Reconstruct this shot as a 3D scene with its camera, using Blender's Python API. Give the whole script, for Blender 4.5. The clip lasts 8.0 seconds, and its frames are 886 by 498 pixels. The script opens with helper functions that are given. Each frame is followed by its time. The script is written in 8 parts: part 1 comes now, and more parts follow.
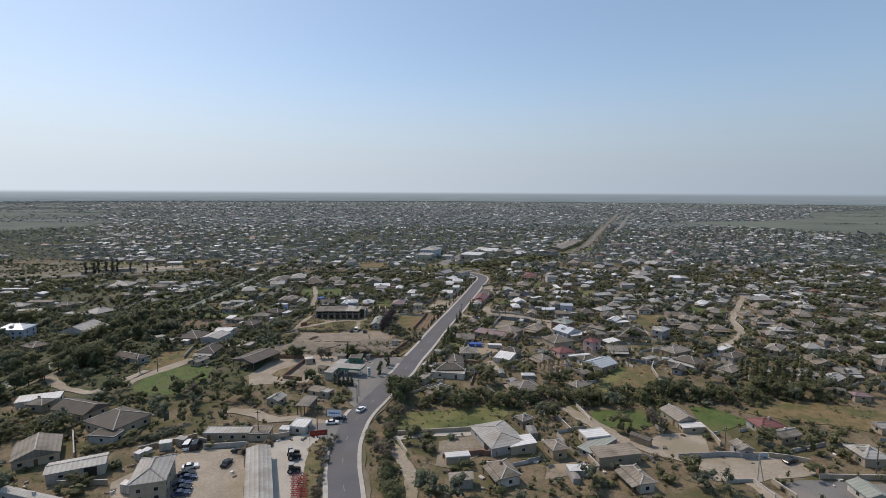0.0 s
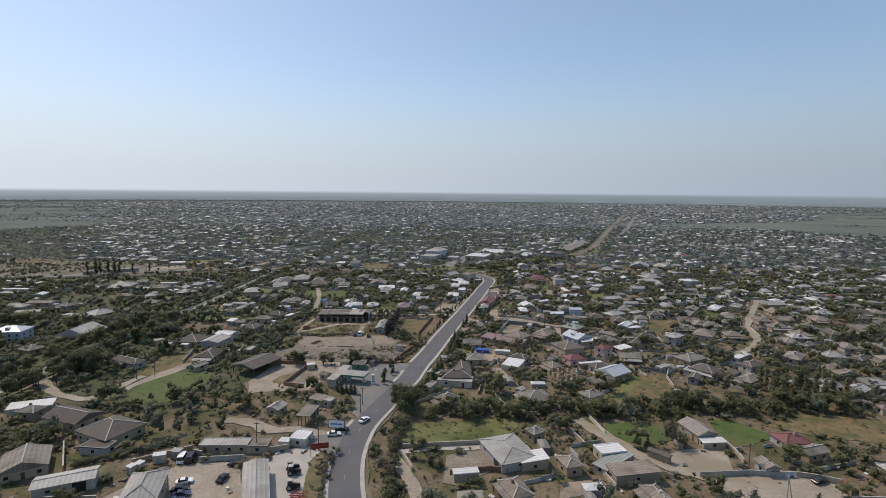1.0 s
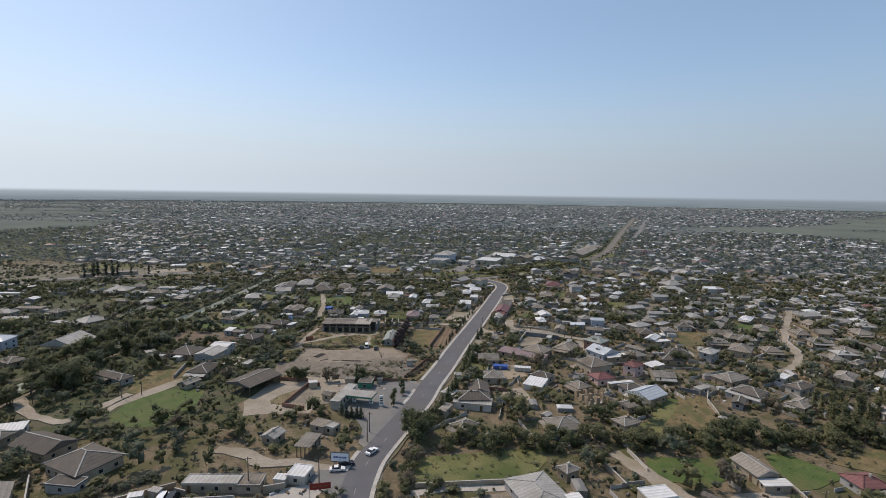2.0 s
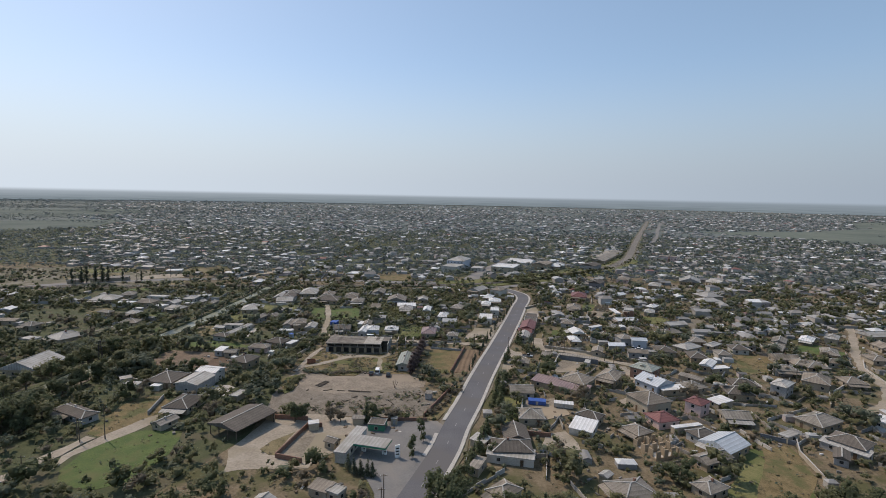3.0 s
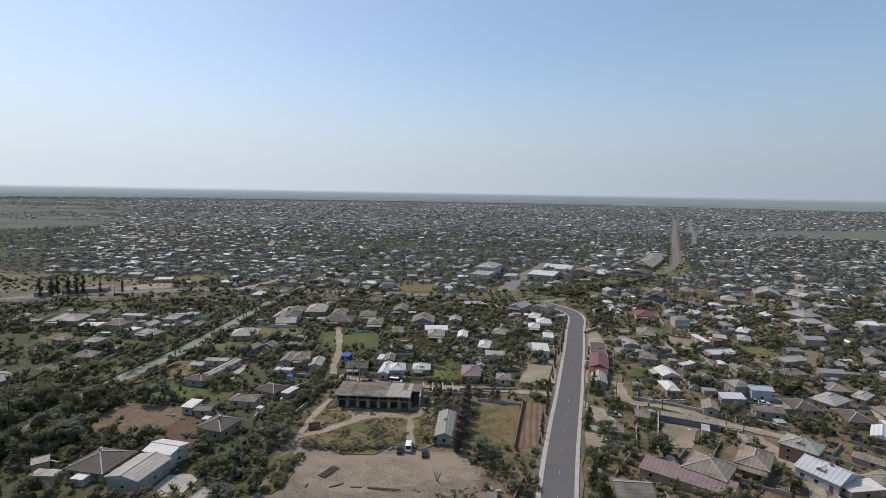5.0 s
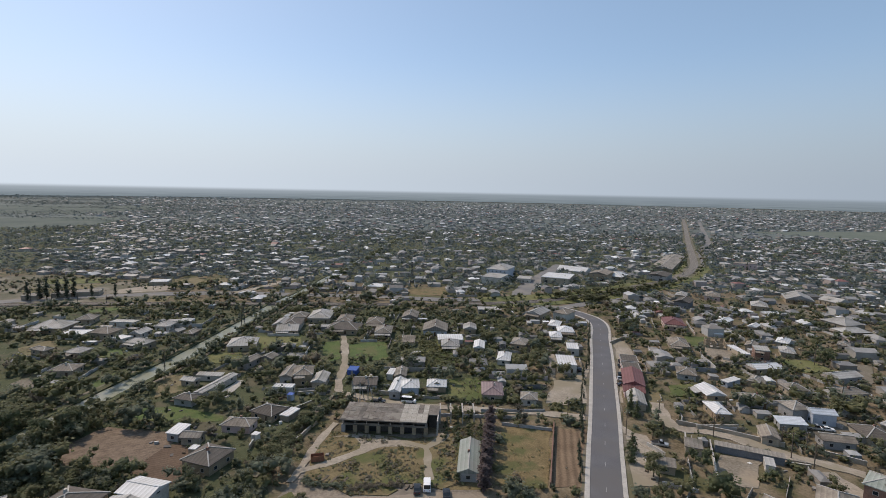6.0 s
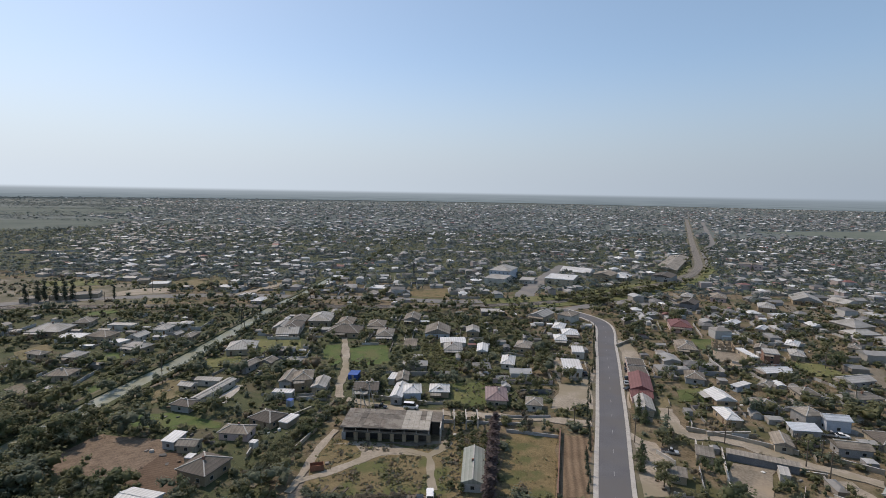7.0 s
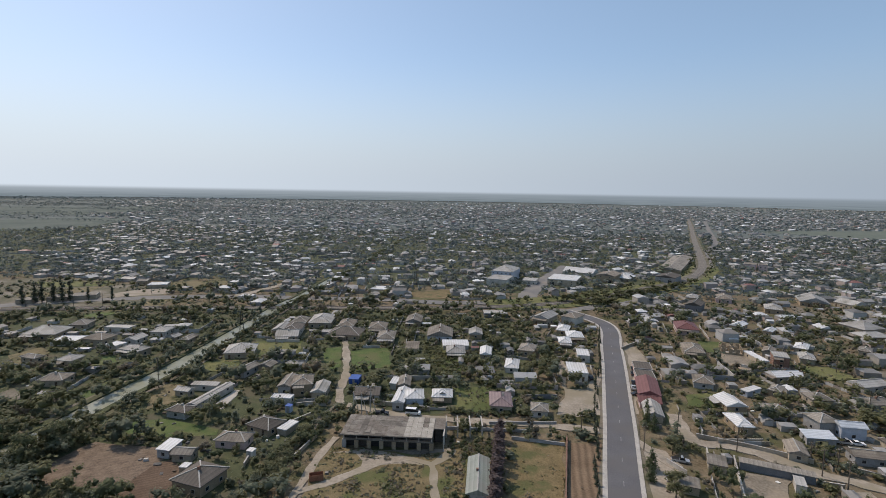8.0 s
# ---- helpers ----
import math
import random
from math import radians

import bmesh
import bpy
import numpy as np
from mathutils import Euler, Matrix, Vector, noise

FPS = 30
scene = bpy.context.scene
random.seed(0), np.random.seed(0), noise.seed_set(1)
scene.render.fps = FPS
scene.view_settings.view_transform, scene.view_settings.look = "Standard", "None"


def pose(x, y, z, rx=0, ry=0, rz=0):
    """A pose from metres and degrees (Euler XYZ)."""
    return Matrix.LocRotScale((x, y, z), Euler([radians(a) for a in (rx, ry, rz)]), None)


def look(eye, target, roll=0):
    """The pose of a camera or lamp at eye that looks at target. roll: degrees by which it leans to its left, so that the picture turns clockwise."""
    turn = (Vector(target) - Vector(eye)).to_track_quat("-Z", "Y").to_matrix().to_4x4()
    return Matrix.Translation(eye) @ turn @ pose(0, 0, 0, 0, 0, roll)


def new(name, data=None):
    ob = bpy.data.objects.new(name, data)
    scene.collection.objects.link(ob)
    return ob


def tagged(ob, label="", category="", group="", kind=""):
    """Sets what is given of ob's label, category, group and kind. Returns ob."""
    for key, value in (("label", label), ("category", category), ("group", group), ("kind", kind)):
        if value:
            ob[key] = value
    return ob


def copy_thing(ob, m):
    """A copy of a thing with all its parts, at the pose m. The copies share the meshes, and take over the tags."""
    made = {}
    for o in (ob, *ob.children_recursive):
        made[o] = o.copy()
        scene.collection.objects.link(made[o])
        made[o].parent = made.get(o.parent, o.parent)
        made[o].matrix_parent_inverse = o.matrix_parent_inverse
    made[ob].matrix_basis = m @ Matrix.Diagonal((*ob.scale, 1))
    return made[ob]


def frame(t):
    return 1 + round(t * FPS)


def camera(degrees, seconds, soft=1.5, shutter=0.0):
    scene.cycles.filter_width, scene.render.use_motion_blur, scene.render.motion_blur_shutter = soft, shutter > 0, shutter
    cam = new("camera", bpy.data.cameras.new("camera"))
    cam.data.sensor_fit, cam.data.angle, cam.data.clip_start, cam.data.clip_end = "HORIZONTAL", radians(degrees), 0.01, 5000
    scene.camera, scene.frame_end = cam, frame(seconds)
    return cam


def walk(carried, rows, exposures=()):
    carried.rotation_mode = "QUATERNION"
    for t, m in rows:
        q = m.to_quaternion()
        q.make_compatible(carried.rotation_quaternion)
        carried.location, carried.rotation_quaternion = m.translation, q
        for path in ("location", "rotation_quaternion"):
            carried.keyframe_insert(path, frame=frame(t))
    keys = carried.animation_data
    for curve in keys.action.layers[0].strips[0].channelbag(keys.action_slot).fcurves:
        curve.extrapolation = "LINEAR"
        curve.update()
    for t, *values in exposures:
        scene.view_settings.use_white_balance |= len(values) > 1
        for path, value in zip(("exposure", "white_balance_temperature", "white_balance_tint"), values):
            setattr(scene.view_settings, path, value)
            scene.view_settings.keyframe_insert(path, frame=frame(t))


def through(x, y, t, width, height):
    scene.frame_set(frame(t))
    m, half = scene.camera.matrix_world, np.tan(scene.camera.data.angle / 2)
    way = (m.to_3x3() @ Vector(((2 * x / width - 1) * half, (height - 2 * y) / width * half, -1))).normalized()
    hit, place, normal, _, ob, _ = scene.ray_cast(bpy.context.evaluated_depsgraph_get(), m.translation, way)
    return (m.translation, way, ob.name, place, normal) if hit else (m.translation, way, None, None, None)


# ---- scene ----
cam = camera(82.0, 8.0, soft=0.38)
PATH = [
    (0, (-0.00, -0.00, 77.99), (-0.00, 99.39, 66.96), 0.31),
    (0.5, (-0.53, 3.82, 78.26), (-1.02, 103.21, 67.22), 0.43),
    (0.75, (-0.85, 5.92, 78.32), (-1.54, 105.31, 67.29), 0.49),
    (1, (-1.17, 8.03, 78.36), (-2.04, 107.41, 67.34), 0.55),
    (1.25, (-1.62, 10.29, 78.36), (-2.67, 109.67, 67.37), 0.62),
    (1.4, (-1.89, 11.64, 78.35), (-3.07, 111.03, 67.39), 0.65),
    (1.5, (-2.07, 12.55, 78.33), (-3.38, 111.94, 67.41), 0.68),
    (1.6, (-2.62, 15.69, 78.30), (-4.08, 115.09, 67.43), 0.71),
    (1.7, (-3.17, 18.84, 78.26), (-4.81, 118.23, 67.45), 0.74),
    (2.25, (-7.69, 38.48, 78.02), (-10.03, 137.90, 67.48), 0.89),
    (2.8, (-12.21, 58.12, 77.86), (-15.20, 157.55, 67.55), 1.04),
    (3, (-13.84, 64.96, 77.99), (-17.13, 164.37, 67.64), 1.13),
    (3.5, (-18.47, 82.89, 77.84), (-22.29, 182.28, 67.42), 1.17),
    (4, (-23.03, 100.71, 77.92), (-27.40, 200.04, 67.22), 1.17),
    (4.5, (-27.26, 118.37, 77.77), (-32.29, 217.66, 66.96), 1.08),
    (5, (-30.91, 134.42, 77.46), (-36.62, 233.65, 66.53), 1.06),
    (5.2, (-32.70, 141.21, 77.21), (-38.44, 240.44, 66.21), 1.09),
    (5.4, (-35.15, 147.90, 76.93), (-41.07, 247.11, 65.88), 1.11),
    (5.6, (-36.78, 153.82, 76.69), (-42.96, 253.01, 65.63), 1.14),
    (5.7, (-37.21, 154.93, 76.62), (-43.49, 254.12, 65.55), 1.14),
    (6, (-37.76, 156.38, 76.52), (-44.18, 255.56, 65.45), 1.15),
    (6.3, (-38.14, 157.83, 76.50), (-44.67, 257.00, 65.44), 1.12),
    (6.5, (-37.90, 158.44, 76.53), (-44.53, 257.61, 65.51), 1.07),
    (7, (-38.34, 160.82, 76.52), (-45.13, 259.98, 65.55), 1.02),
    (7.5, (-38.91, 163.20, 76.64), (-45.78, 262.35, 65.60), 1.00),
    (8, (-39.37, 165.55, 76.82), (-46.35, 264.69, 65.72), 0.99),
]
walk(cam, [(t, look(eye, target, roll)) for t, eye, target, roll in PATH],
     exposures=[(0.0, 0.05, 6740, 14), (8.0, 0.05, 6740, 14)])

# ---- light: clear dusty afternoon, sun ahead on the left ----
SUN_ELEVATION, SUN_LEFT = 50.0, 53.0   # degrees above the horizon, degrees to the left of +y
world = bpy.data.worlds.new("sky")
scene.world = world
world.use_nodes = True
wn = world.node_tree.nodes
sky = wn.new("ShaderNodeTexSky")
sky.sky_type = "NISHITA"
sky.sun_disc = False
sky.sun_elevation = radians(SUN_ELEVATION)
sky.sun_rotation = radians(-SUN_LEFT)
sky.altitude = 900
sky.air_density = 1.0
sky.dust_density = 2.1
sky.ozone_density = 2.6
haze = wn.new("ShaderNodeMix")   # thin even haze over the whole sky
haze.data_type = "RGBA"
haze.inputs["Factor"].default_value = 0.26
haze.inputs["B"].default_value = (2.7, 4.3, 5.2, 1.0)
world.node_tree.links.new(sky.outputs[0], haze.inputs["A"])
world.node_tree.links.new(haze.outputs["Result"], wn["Background"].inputs[0])
wn["Background"].inputs[1].default_value = 0.137
sun_data = bpy.data.lights.new("sun", "SUN")
sun_data.energy = 2.88
sun_data.angle = radians(0.6)
sun_data.color = (1.0, 0.88, 0.73)
sun = new("sun", sun_data)
sun.matrix_world = look((-300, 250, 400), (-300 + math.sin(radians(SUN_LEFT)) * math.cos(radians(SUN_ELEVATION)),
                                           250 - math.cos(radians(SUN_LEFT)) * math.cos(radians(SUN_ELEVATION)),
                                           400 - math.sin(radians(SUN_ELEVATION))))

# ---- materials ----
MATS = {}


def rgb(c):
    return (c[0], c[1], c[2], 1.0)


def material(name, a, b, rough=0.85, big=6.0, small=0.6, metal=0.0, bump=0.0, spread=0.0, island=False, c=None, waves=None, spec=0.3, sheets=0.0):
    """Two tones mixed by a coarse and a fine noise in metres, a third in patches, a spread of tone from thing to thing."""
    m = bpy.data.materials.new(name)
    m.use_nodes = True
    nt = m.node_tree
    n, l = nt.nodes, nt.links
    p = n["Principled BSDF"]
    p.inputs["Roughness"].default_value = rough
    p.inputs["Metallic"].default_value = metal
    p.inputs["Specular IOR Level"].default_value = spec
    geo = n.new("ShaderNodeNewGeometry")
    t1, t2 = n.new("ShaderNodeTexNoise"), n.new("ShaderNodeTexNoise")
    t1.inputs["Scale"].default_value, t1.inputs["Detail"].default_value = 1.0 / big, 6.0
    t2.inputs["Scale"].default_value, t2.inputs["Detail"].default_value = 1.0 / small, 3.0
    l.new(geo.outputs["Position"], t1.inputs["Vector"])
    l.new(geo.outputs["Position"], t2.inputs["Vector"])
    add = n.new("ShaderNodeMath")
    add.operation = "ADD"
    l.new(t1.outputs[0], add.inputs[0])
    l.new(t2.outputs[0], add.inputs[1])
    span = n.new("ShaderNodeMapRange")
    span.inputs["From Min"].default_value, span.inputs["From Max"].default_value = 0.72, 1.28
    l.new(add.outputs[0], span.inputs["Value"])
    mix = n.new("ShaderNodeMix")
    mix.data_type = "RGBA"
    mix.inputs["A"].default_value, mix.inputs["B"].default_value = rgb(a), rgb(b)
    l.new(span.outputs[0], mix.inputs["Factor"])
    out = mix.outputs["Result"]
    if c is not None:
        t3 = n.new("ShaderNodeTexNoise")
        t3.inputs["Scale"].default_value, t3.inputs["Detail"].default_value = 1.0 / (big * 2.3), 5.0
        shift = n.new("ShaderNodeVectorMath")
        shift.inputs[1].default_value = (137.0, 71.0, 19.0)
        l.new(geo.outputs["Position"], shift.inputs[0])
        l.new(shift.outputs[0], t3.inputs["Vector"])
        r3 = n.new("ShaderNodeMapRange")
        r3.inputs["From Min"].default_value, r3.inputs["From Max"].default_value = 0.5, 0.62
        l.new(t3.outputs[0], r3.inputs["Value"])
        mix3 = n.new("ShaderNodeMix")
        mix3.data_type = "RGBA"
        mix3.inputs["B"].default_value = rgb(c)
        l.new(out, mix3.inputs["A"])
        l.new(r3.outputs[0], mix3.inputs["Factor"])
        out = mix3.outputs["Result"]
    if waves:
        ang, width, depth = waves
        wv = n.new("ShaderNodeTexWave")
        wv.inputs["Scale"].default_value = 0.314 / width
        wv.inputs["Distortion"].default_value = 1.5
        wv.inputs["Detail"].default_value = 2.0
        wv.inputs["Detail Scale"].default_value = 0.4
        mp = n.new("ShaderNodeMapping")
        mp.inputs["Rotation"].default_value = (0, 0, radians(ang))
        l.new(geo.outputs["Position"], mp.inputs["Vector"])
        l.new(mp.outputs[0], wv.inputs["Vector"])
        mw = n.new("ShaderNodeMix")
        mw.data_type, mw.blend_type = "RGBA", "MULTIPLY"
        mw.inputs["Factor"].default_value = depth
        l.new(out, mw.inputs["A"])
        l.new(wv.outputs["Color"], mw.inputs["B"])
        out = mw.outputs["Result"]
    if sheets:
        # lapped sheets: fine dark joints a little over a metre apart
        tc = n.new("ShaderNodeTexCoord")
        wv = n.new("ShaderNodeTexWave")
        wv.wave_profile = "SAW"
        wv.inputs["Scale"].default_value = 0.314 / 1.15
        wv.inputs["Distortion"].default_value = 0.25
        l.new(tc.outputs["Object"], wv.inputs["Vector"])
        dark = n.new("ShaderNodeMapRange")
        dark.inputs["To Min"].default_value = 1.0 - sheets
        l.new(wv.outputs["Fac"], dark.inputs["Value"])
        mw = n.new("ShaderNodeMix")
        mw.data_type, mw.blend_type = "RGBA", "MULTIPLY"
        mw.inputs["Factor"].default_value = 1.0
        l.new(out, mw.inputs["A"])
        l.new(dark.outputs[0], mw.inputs["B"])
        out = mw.outputs["Result"]
    if spread:
        hsv = n.new("ShaderNodeHueSaturation")
        if island:
            source = geo.outputs["Random Per Island"]
        else:
            source = n.new("ShaderNodeObjectInfo").outputs["Random"]
        r = n.new("ShaderNodeMapRange")
        r.inputs["To Min"].default_value, r.inputs["To Max"].default_value = 1 - spread, 1 + spread
        l.new(source, r.inputs["Value"])
        l.new(r.outputs[0], hsv.inputs["Value"])
        l.new(out, hsv.inputs["Color"])
        out = hsv.outputs["Color"]
    l.new(out, p.inputs["Base Color"])
    if bump:
        bn = n.new("ShaderNodeBump")
        bn.inputs["Strength"].default_value = bump if bump < 0.95 else 0.55
        bn.inputs["Distance"].default_value = 0.12 if bump < 0.95 else 0.3
        l.new(t2.outputs[0], bn.inputs["Height"])
        l.new(bn.outputs[0], p.inputs["Normal"])
    MATS[name] = m
    return m


material("earth", (0.092, 0.072, 0.042), (0.218, 0.172, 0.115), 0.95, 6, 0.8, bump=0.5, c=(0.084, 0.082, 0.036))
material("asphalt", (0.094, 0.094, 0.103), (0.134, 0.132, 0.140), 0.85, 9, 0.4, bump=0.15, c=(0.118, 0.112, 0.112))
material("asphalt2", (0.145, 0.141, 0.138), (0.200, 0.193, 0.186), 0.9, 7, 0.5, bump=0.15, c=(0.215, 0.198, 0.178))
material("concrete", (0.33, 0.31, 0.28), (0.45, 0.42, 0.38), 0.9, 5, 0.4, bump=0.15)
material("kerb", (0.33, 0.31, 0.285), (0.47, 0.445, 0.41), 0.85, 3, 0.4)
material("paint_worn", (0.19, 0.19, 0.19), (0.38, 0.38, 0.37), 0.7, 1.5, 0.2)
material("paint_white", (0.70, 0.70, 0.68), (0.80, 0.80, 0.78), 0.6, 2, 0.2)
material("sand", (0.235, 0.20, 0.158), (0.37, 0.322, 0.262), 0.95, 8, 0.8, bump=0.3, c=(0.25, 0.215, 0.155))
material("dirt", (0.150, 0.128, 0.098), (0.285, 0.245, 0.195), 0.95, 7, 0.8, bump=0.4, c=(0.31, 0.25, 0.18))
material("yardsoil", (0.118, 0.100, 0.079), (0.235, 0.203, 0.166), 0.95, 3.5, 0.7, bump=0.8, c=(0.205, 0.174, 0.138))
material("paleyard", (0.158, 0.131, 0.101), (0.300, 0.252, 0.200), 0.95, 4.5, 0.8, bump=0.6, c=(0.265, 0.220, 0.170))
material("plough", (0.115, 0.083, 0.059), (0.235, 0.175, 0.127), 0.95, 2.5, 0.45, bump=0.8, waves=(58, 1.6, 0.12))
material("ploughdark", (0.10, 0.066, 0.045), (0.16, 0.11, 0.075), 0.95, 5, 0.5, bump=0.8, waves=(58, 1.2, 0.2))
material("stubble", (0.145, 0.098, 0.062), (0.245, 0.175, 0.115), 0.95, 8, 0.6, bump=0.5, waves=(7, 2.1, 0.35))
material("grass", (0.050, 0.084, 0.022), (0.098, 0.130, 0.038), 0.9, 4, 0.5, bump=0.8, c=(0.108, 0.112, 0.044))
material("meadow", (0.10, 0.115, 0.04), (0.185, 0.17, 0.075), 0.95, 7, 0.6, bump=0.6, c=(0.075, 0.095, 0.03))
material("dry", (0.125, 0.108, 0.056), (0.225, 0.18, 0.105), 0.95, 5, 0.5, bump=0.7, c=(0.09, 0.092, 0.04))
material("dryyellow", (0.108, 0.084, 0.040), (0.222, 0.166, 0.086), 0.95, 3, 0.5, bump=0.9, c=(0.098, 0.098, 0.040))
material("weedy", (0.112, 0.088, 0.044), (0.212, 0.165, 0.088), 0.95, 4, 0.45, bump=0.8, c=(0.095, 0.102, 0.038))
material("dust", (0.132, 0.114, 0.086), (0.215, 0.186, 0.145), 0.95, 8, 0.7, bump=0.4, c=(0.12, 0.11, 0.065))
material("scrubland", (0.080, 0.078, 0.046), (0.160, 0.143, 0.100), 0.95, 9, 0.8, bump=0.5, c=(0.205, 0.180, 0.140))
material("orchard", (0.046, 0.058, 0.026), (0.086, 0.092, 0.044), 0.95, 4, 0.6, bump=0.8, c=(0.100, 0.090, 0.056))
# ground far out: haze of the distance painted in as grey-blue tones
material("farfield_hazed", (0.100, 0.122, 0.098), (0.140, 0.155, 0.125), 0.95, 90, 12, c=(0.095, 0.112, 0.092))
material("farfield2_hazed", (0.072, 0.094, 0.078), (0.104, 0.122, 0.102), 0.95, 45, 9, c=(0.062, 0.082, 0.072))
material("farland_hazed", (0.094, 0.114, 0.108), (0.138, 0.158, 0.148), 0.95, 160, 20, c=(0.112, 0.124, 0.110))
material("water", (0.20, 0.21, 0.15), (0.24, 0.245, 0.175), 0.34, 12, 1.0, spec=0.5)
material("ballast", (0.145, 0.134, 0.118), (0.225, 0.205, 0.18), 0.95, 5, 0.4, bump=0.5)
material("rail_steel", (0.20, 0.15, 0.12), (0.28, 0.23, 0.2), 0.5, 3, 0.3, metal=0.6)
ROOFS = {
    "g": material("roof_grey_sheet", sheets=0.28, a=(0.205, 0.183, 0.156), b=(0.312, 0.284, 0.248), rough=0.9, big=2.5, small=0.35, bump=0.25, spread=0.16, c=(0.17, 0.155, 0.13)),
    "d": material("roof_dark_sheet", sheets=0.28, a=(0.10, 0.087, 0.075), b=(0.157, 0.138, 0.120), rough=0.9, big=2.5, small=0.35, bump=0.25, spread=0.18, c=(0.12, 0.105, 0.09)),
    "t": material("roof_tan_sheet", sheets=0.28, a=(0.20, 0.17, 0.14), b=(0.30, 0.262, 0.215), rough=0.9, big=2.5, small=0.35, bump=0.25, spread=0.14, c=(0.16, 0.14, 0.115)),
    "l": material("roof_galvanised", sheets=0.28, a=(0.325, 0.31, 0.288), b=(0.435, 0.425, 0.402), rough=0.68, big=3.0, small=0.5, spread=0.14, c=(0.30, 0.285, 0.255)),
    "w": material("roof_white_metal", sheets=0.28, a=(0.58, 0.585, 0.585), b=(0.72, 0.72, 0.715), rough=0.6, big=3.0, small=0.5, spread=0.08, c=(0.60, 0.59, 0.57)),
    "b": material("roof_pale_blue_metal", sheets=0.28, a=(0.46, 0.50, 0.54), b=(0.60, 0.63, 0.66), rough=0.45, big=3.0, small=0.5, metal=0.1, spread=0.08),
    "e": material("roof_grey_green_metal", sheets=0.28, a=(0.25, 0.28, 0.245), b=(0.34, 0.365, 0.325), rough=0.6, big=3.0, small=0.5, spread=0.08, c=(0.29, 0.30, 0.27)),
    "r": material("roof_red_metal", sheets=0.28, a=(0.165, 0.070, 0.066), b=(0.225, 0.105, 0.098), rough=0.6, big=3.0, small=0.5, spread=0.14, c=(0.20, 0.085, 0.08)),
    "p": material("roof_mauve_metal", sheets=0.28, a=(0.205, 0.148, 0.148), b=(0.28, 0.21, 0.208), rough=0.6, big=3.0, small=0.5, spread=0.08),
}
WALLS = {
    "w": material("wall_whitewash", (0.36, 0.335, 0.295), (0.50, 0.47, 0.42), 0.9, 2.0, 0.4, spread=0.08, c=(0.54, 0.51, 0.46)),
    "c": material("wall_cream_render", (0.28, 0.235, 0.175), (0.39, 0.335, 0.255), 0.9, 2.0, 0.4, spread=0.14, c=(0.37, 0.32, 0.25)),
    "n": material("wall_tan_stone", (0.26, 0.20, 0.135), (0.37, 0.295, 0.205), 0.9, 1.5, 0.3, spread=0.10, bump=0.2),
    "p": material("wall_pink_render", (0.48, 0.35, 0.33), (0.60, 0.46, 0.43), 0.9, 2.0, 0.4, spread=0.08),
    "g": material("wall_grey_block", (0.26, 0.255, 0.25), (0.36, 0.355, 0.345), 0.9, 1.5, 0.3, spread=0.12, bump=0.2),
    "d": material("wall_dark_grey", (0.13, 0.135, 0.145), (0.19, 0.195, 0.205), 0.9, 1.5, 0.3, spread=0.08),
    "b": material("wall_pale_blue", (0.34, 0.38, 0.44), (0.44, 0.475, 0.53), 0.85, 2.0, 0.4, spread=0.06),
    "k": material("wall_brick", (0.17, 0.098, 0.074), (0.26, 0.155, 0.115), 0.9, 1.0, 0.25, spread=0.08, bump=0.3),
    "e": material("wall_green_paint", (0.035, 0.17, 0.105), (0.06, 0.22, 0.14), 0.7, 2.0, 0.4),
}
WALLS["t"] = WALLS["n"]
material("ridge_tile", (0.30, 0.29, 0.27), (0.42, 0.41, 0.385), 0.85, 2, 0.3)
material("window_glass", (0.018, 0.022, 0.026), (0.03, 0.035, 0.04), 0.08, 2, 0.5, spec=0.5)
material("window_frame", (0.30, 0.285, 0.26), (0.42, 0.40, 0.37), 0.6, 2, 0.3)
material("door_wood", (0.10, 0.065, 0.04), (0.17, 0.11, 0.07), 0.7, 1.5, 0.2, spread=0.3)
material("dark_steel", (0.03, 0.03, 0.033), (0.06, 0.058, 0.058), 0.6, 1.5, 0.2, metal=0.4)
material("grey_steel", (0.30, 0.30, 0.30), (0.40, 0.40, 0.39), 0.5, 1.5, 0.2, metal=0.5)
material("old_wood", (0.095, 0.075, 0.058), (0.16, 0.13, 0.10), 0.9, 1.5, 0.2, bump=0.2)
material("rust", (0.17, 0.075, 0.045), (0.27, 0.13, 0.08), 0.85, 1.0, 0.2)
material("red_paint", (0.22, 0.025, 0.022), (0.30, 0.045, 0.038), 0.5, 1.5, 0.2)
material("blue_tarp", (0.03, 0.075, 0.27), (0.05, 0.12, 0.38), 0.55, 1.0, 0.3, bump=0.3)
material("rubber", (0.02, 0.02, 0.02), (0.035, 0.034, 0.033), 0.8, 0.5, 0.1)
material("car_white", (0.72, 0.72, 0.72), (0.80, 0.80, 0.80), 0.3, 2, 0.5)
material("car_dark", (0.02, 0.022, 0.026), (0.035, 0.037, 0.04), 0.25, 2, 0.5)
material("car_blue", (0.03, 0.045, 0.10), (0.045, 0.065, 0.13), 0.3, 2, 0.5)
material("car_silver", (0.42, 0.43, 0.44), (0.52, 0.53, 0.54), 0.3, 2, 0.5, metal=0.4)
material("board_white", (0.62, 0.66, 0.72), (0.70, 0.74, 0.78), 0.5, 2, 0.5)
material("ink_blue", (0.05, 0.10, 0.26), (0.07, 0.13, 0.30), 0.5, 1, 0.3)
material("bark", (0.085, 0.066, 0.05), (0.14, 0.115, 0.09), 0.95, 0.8, 0.15)


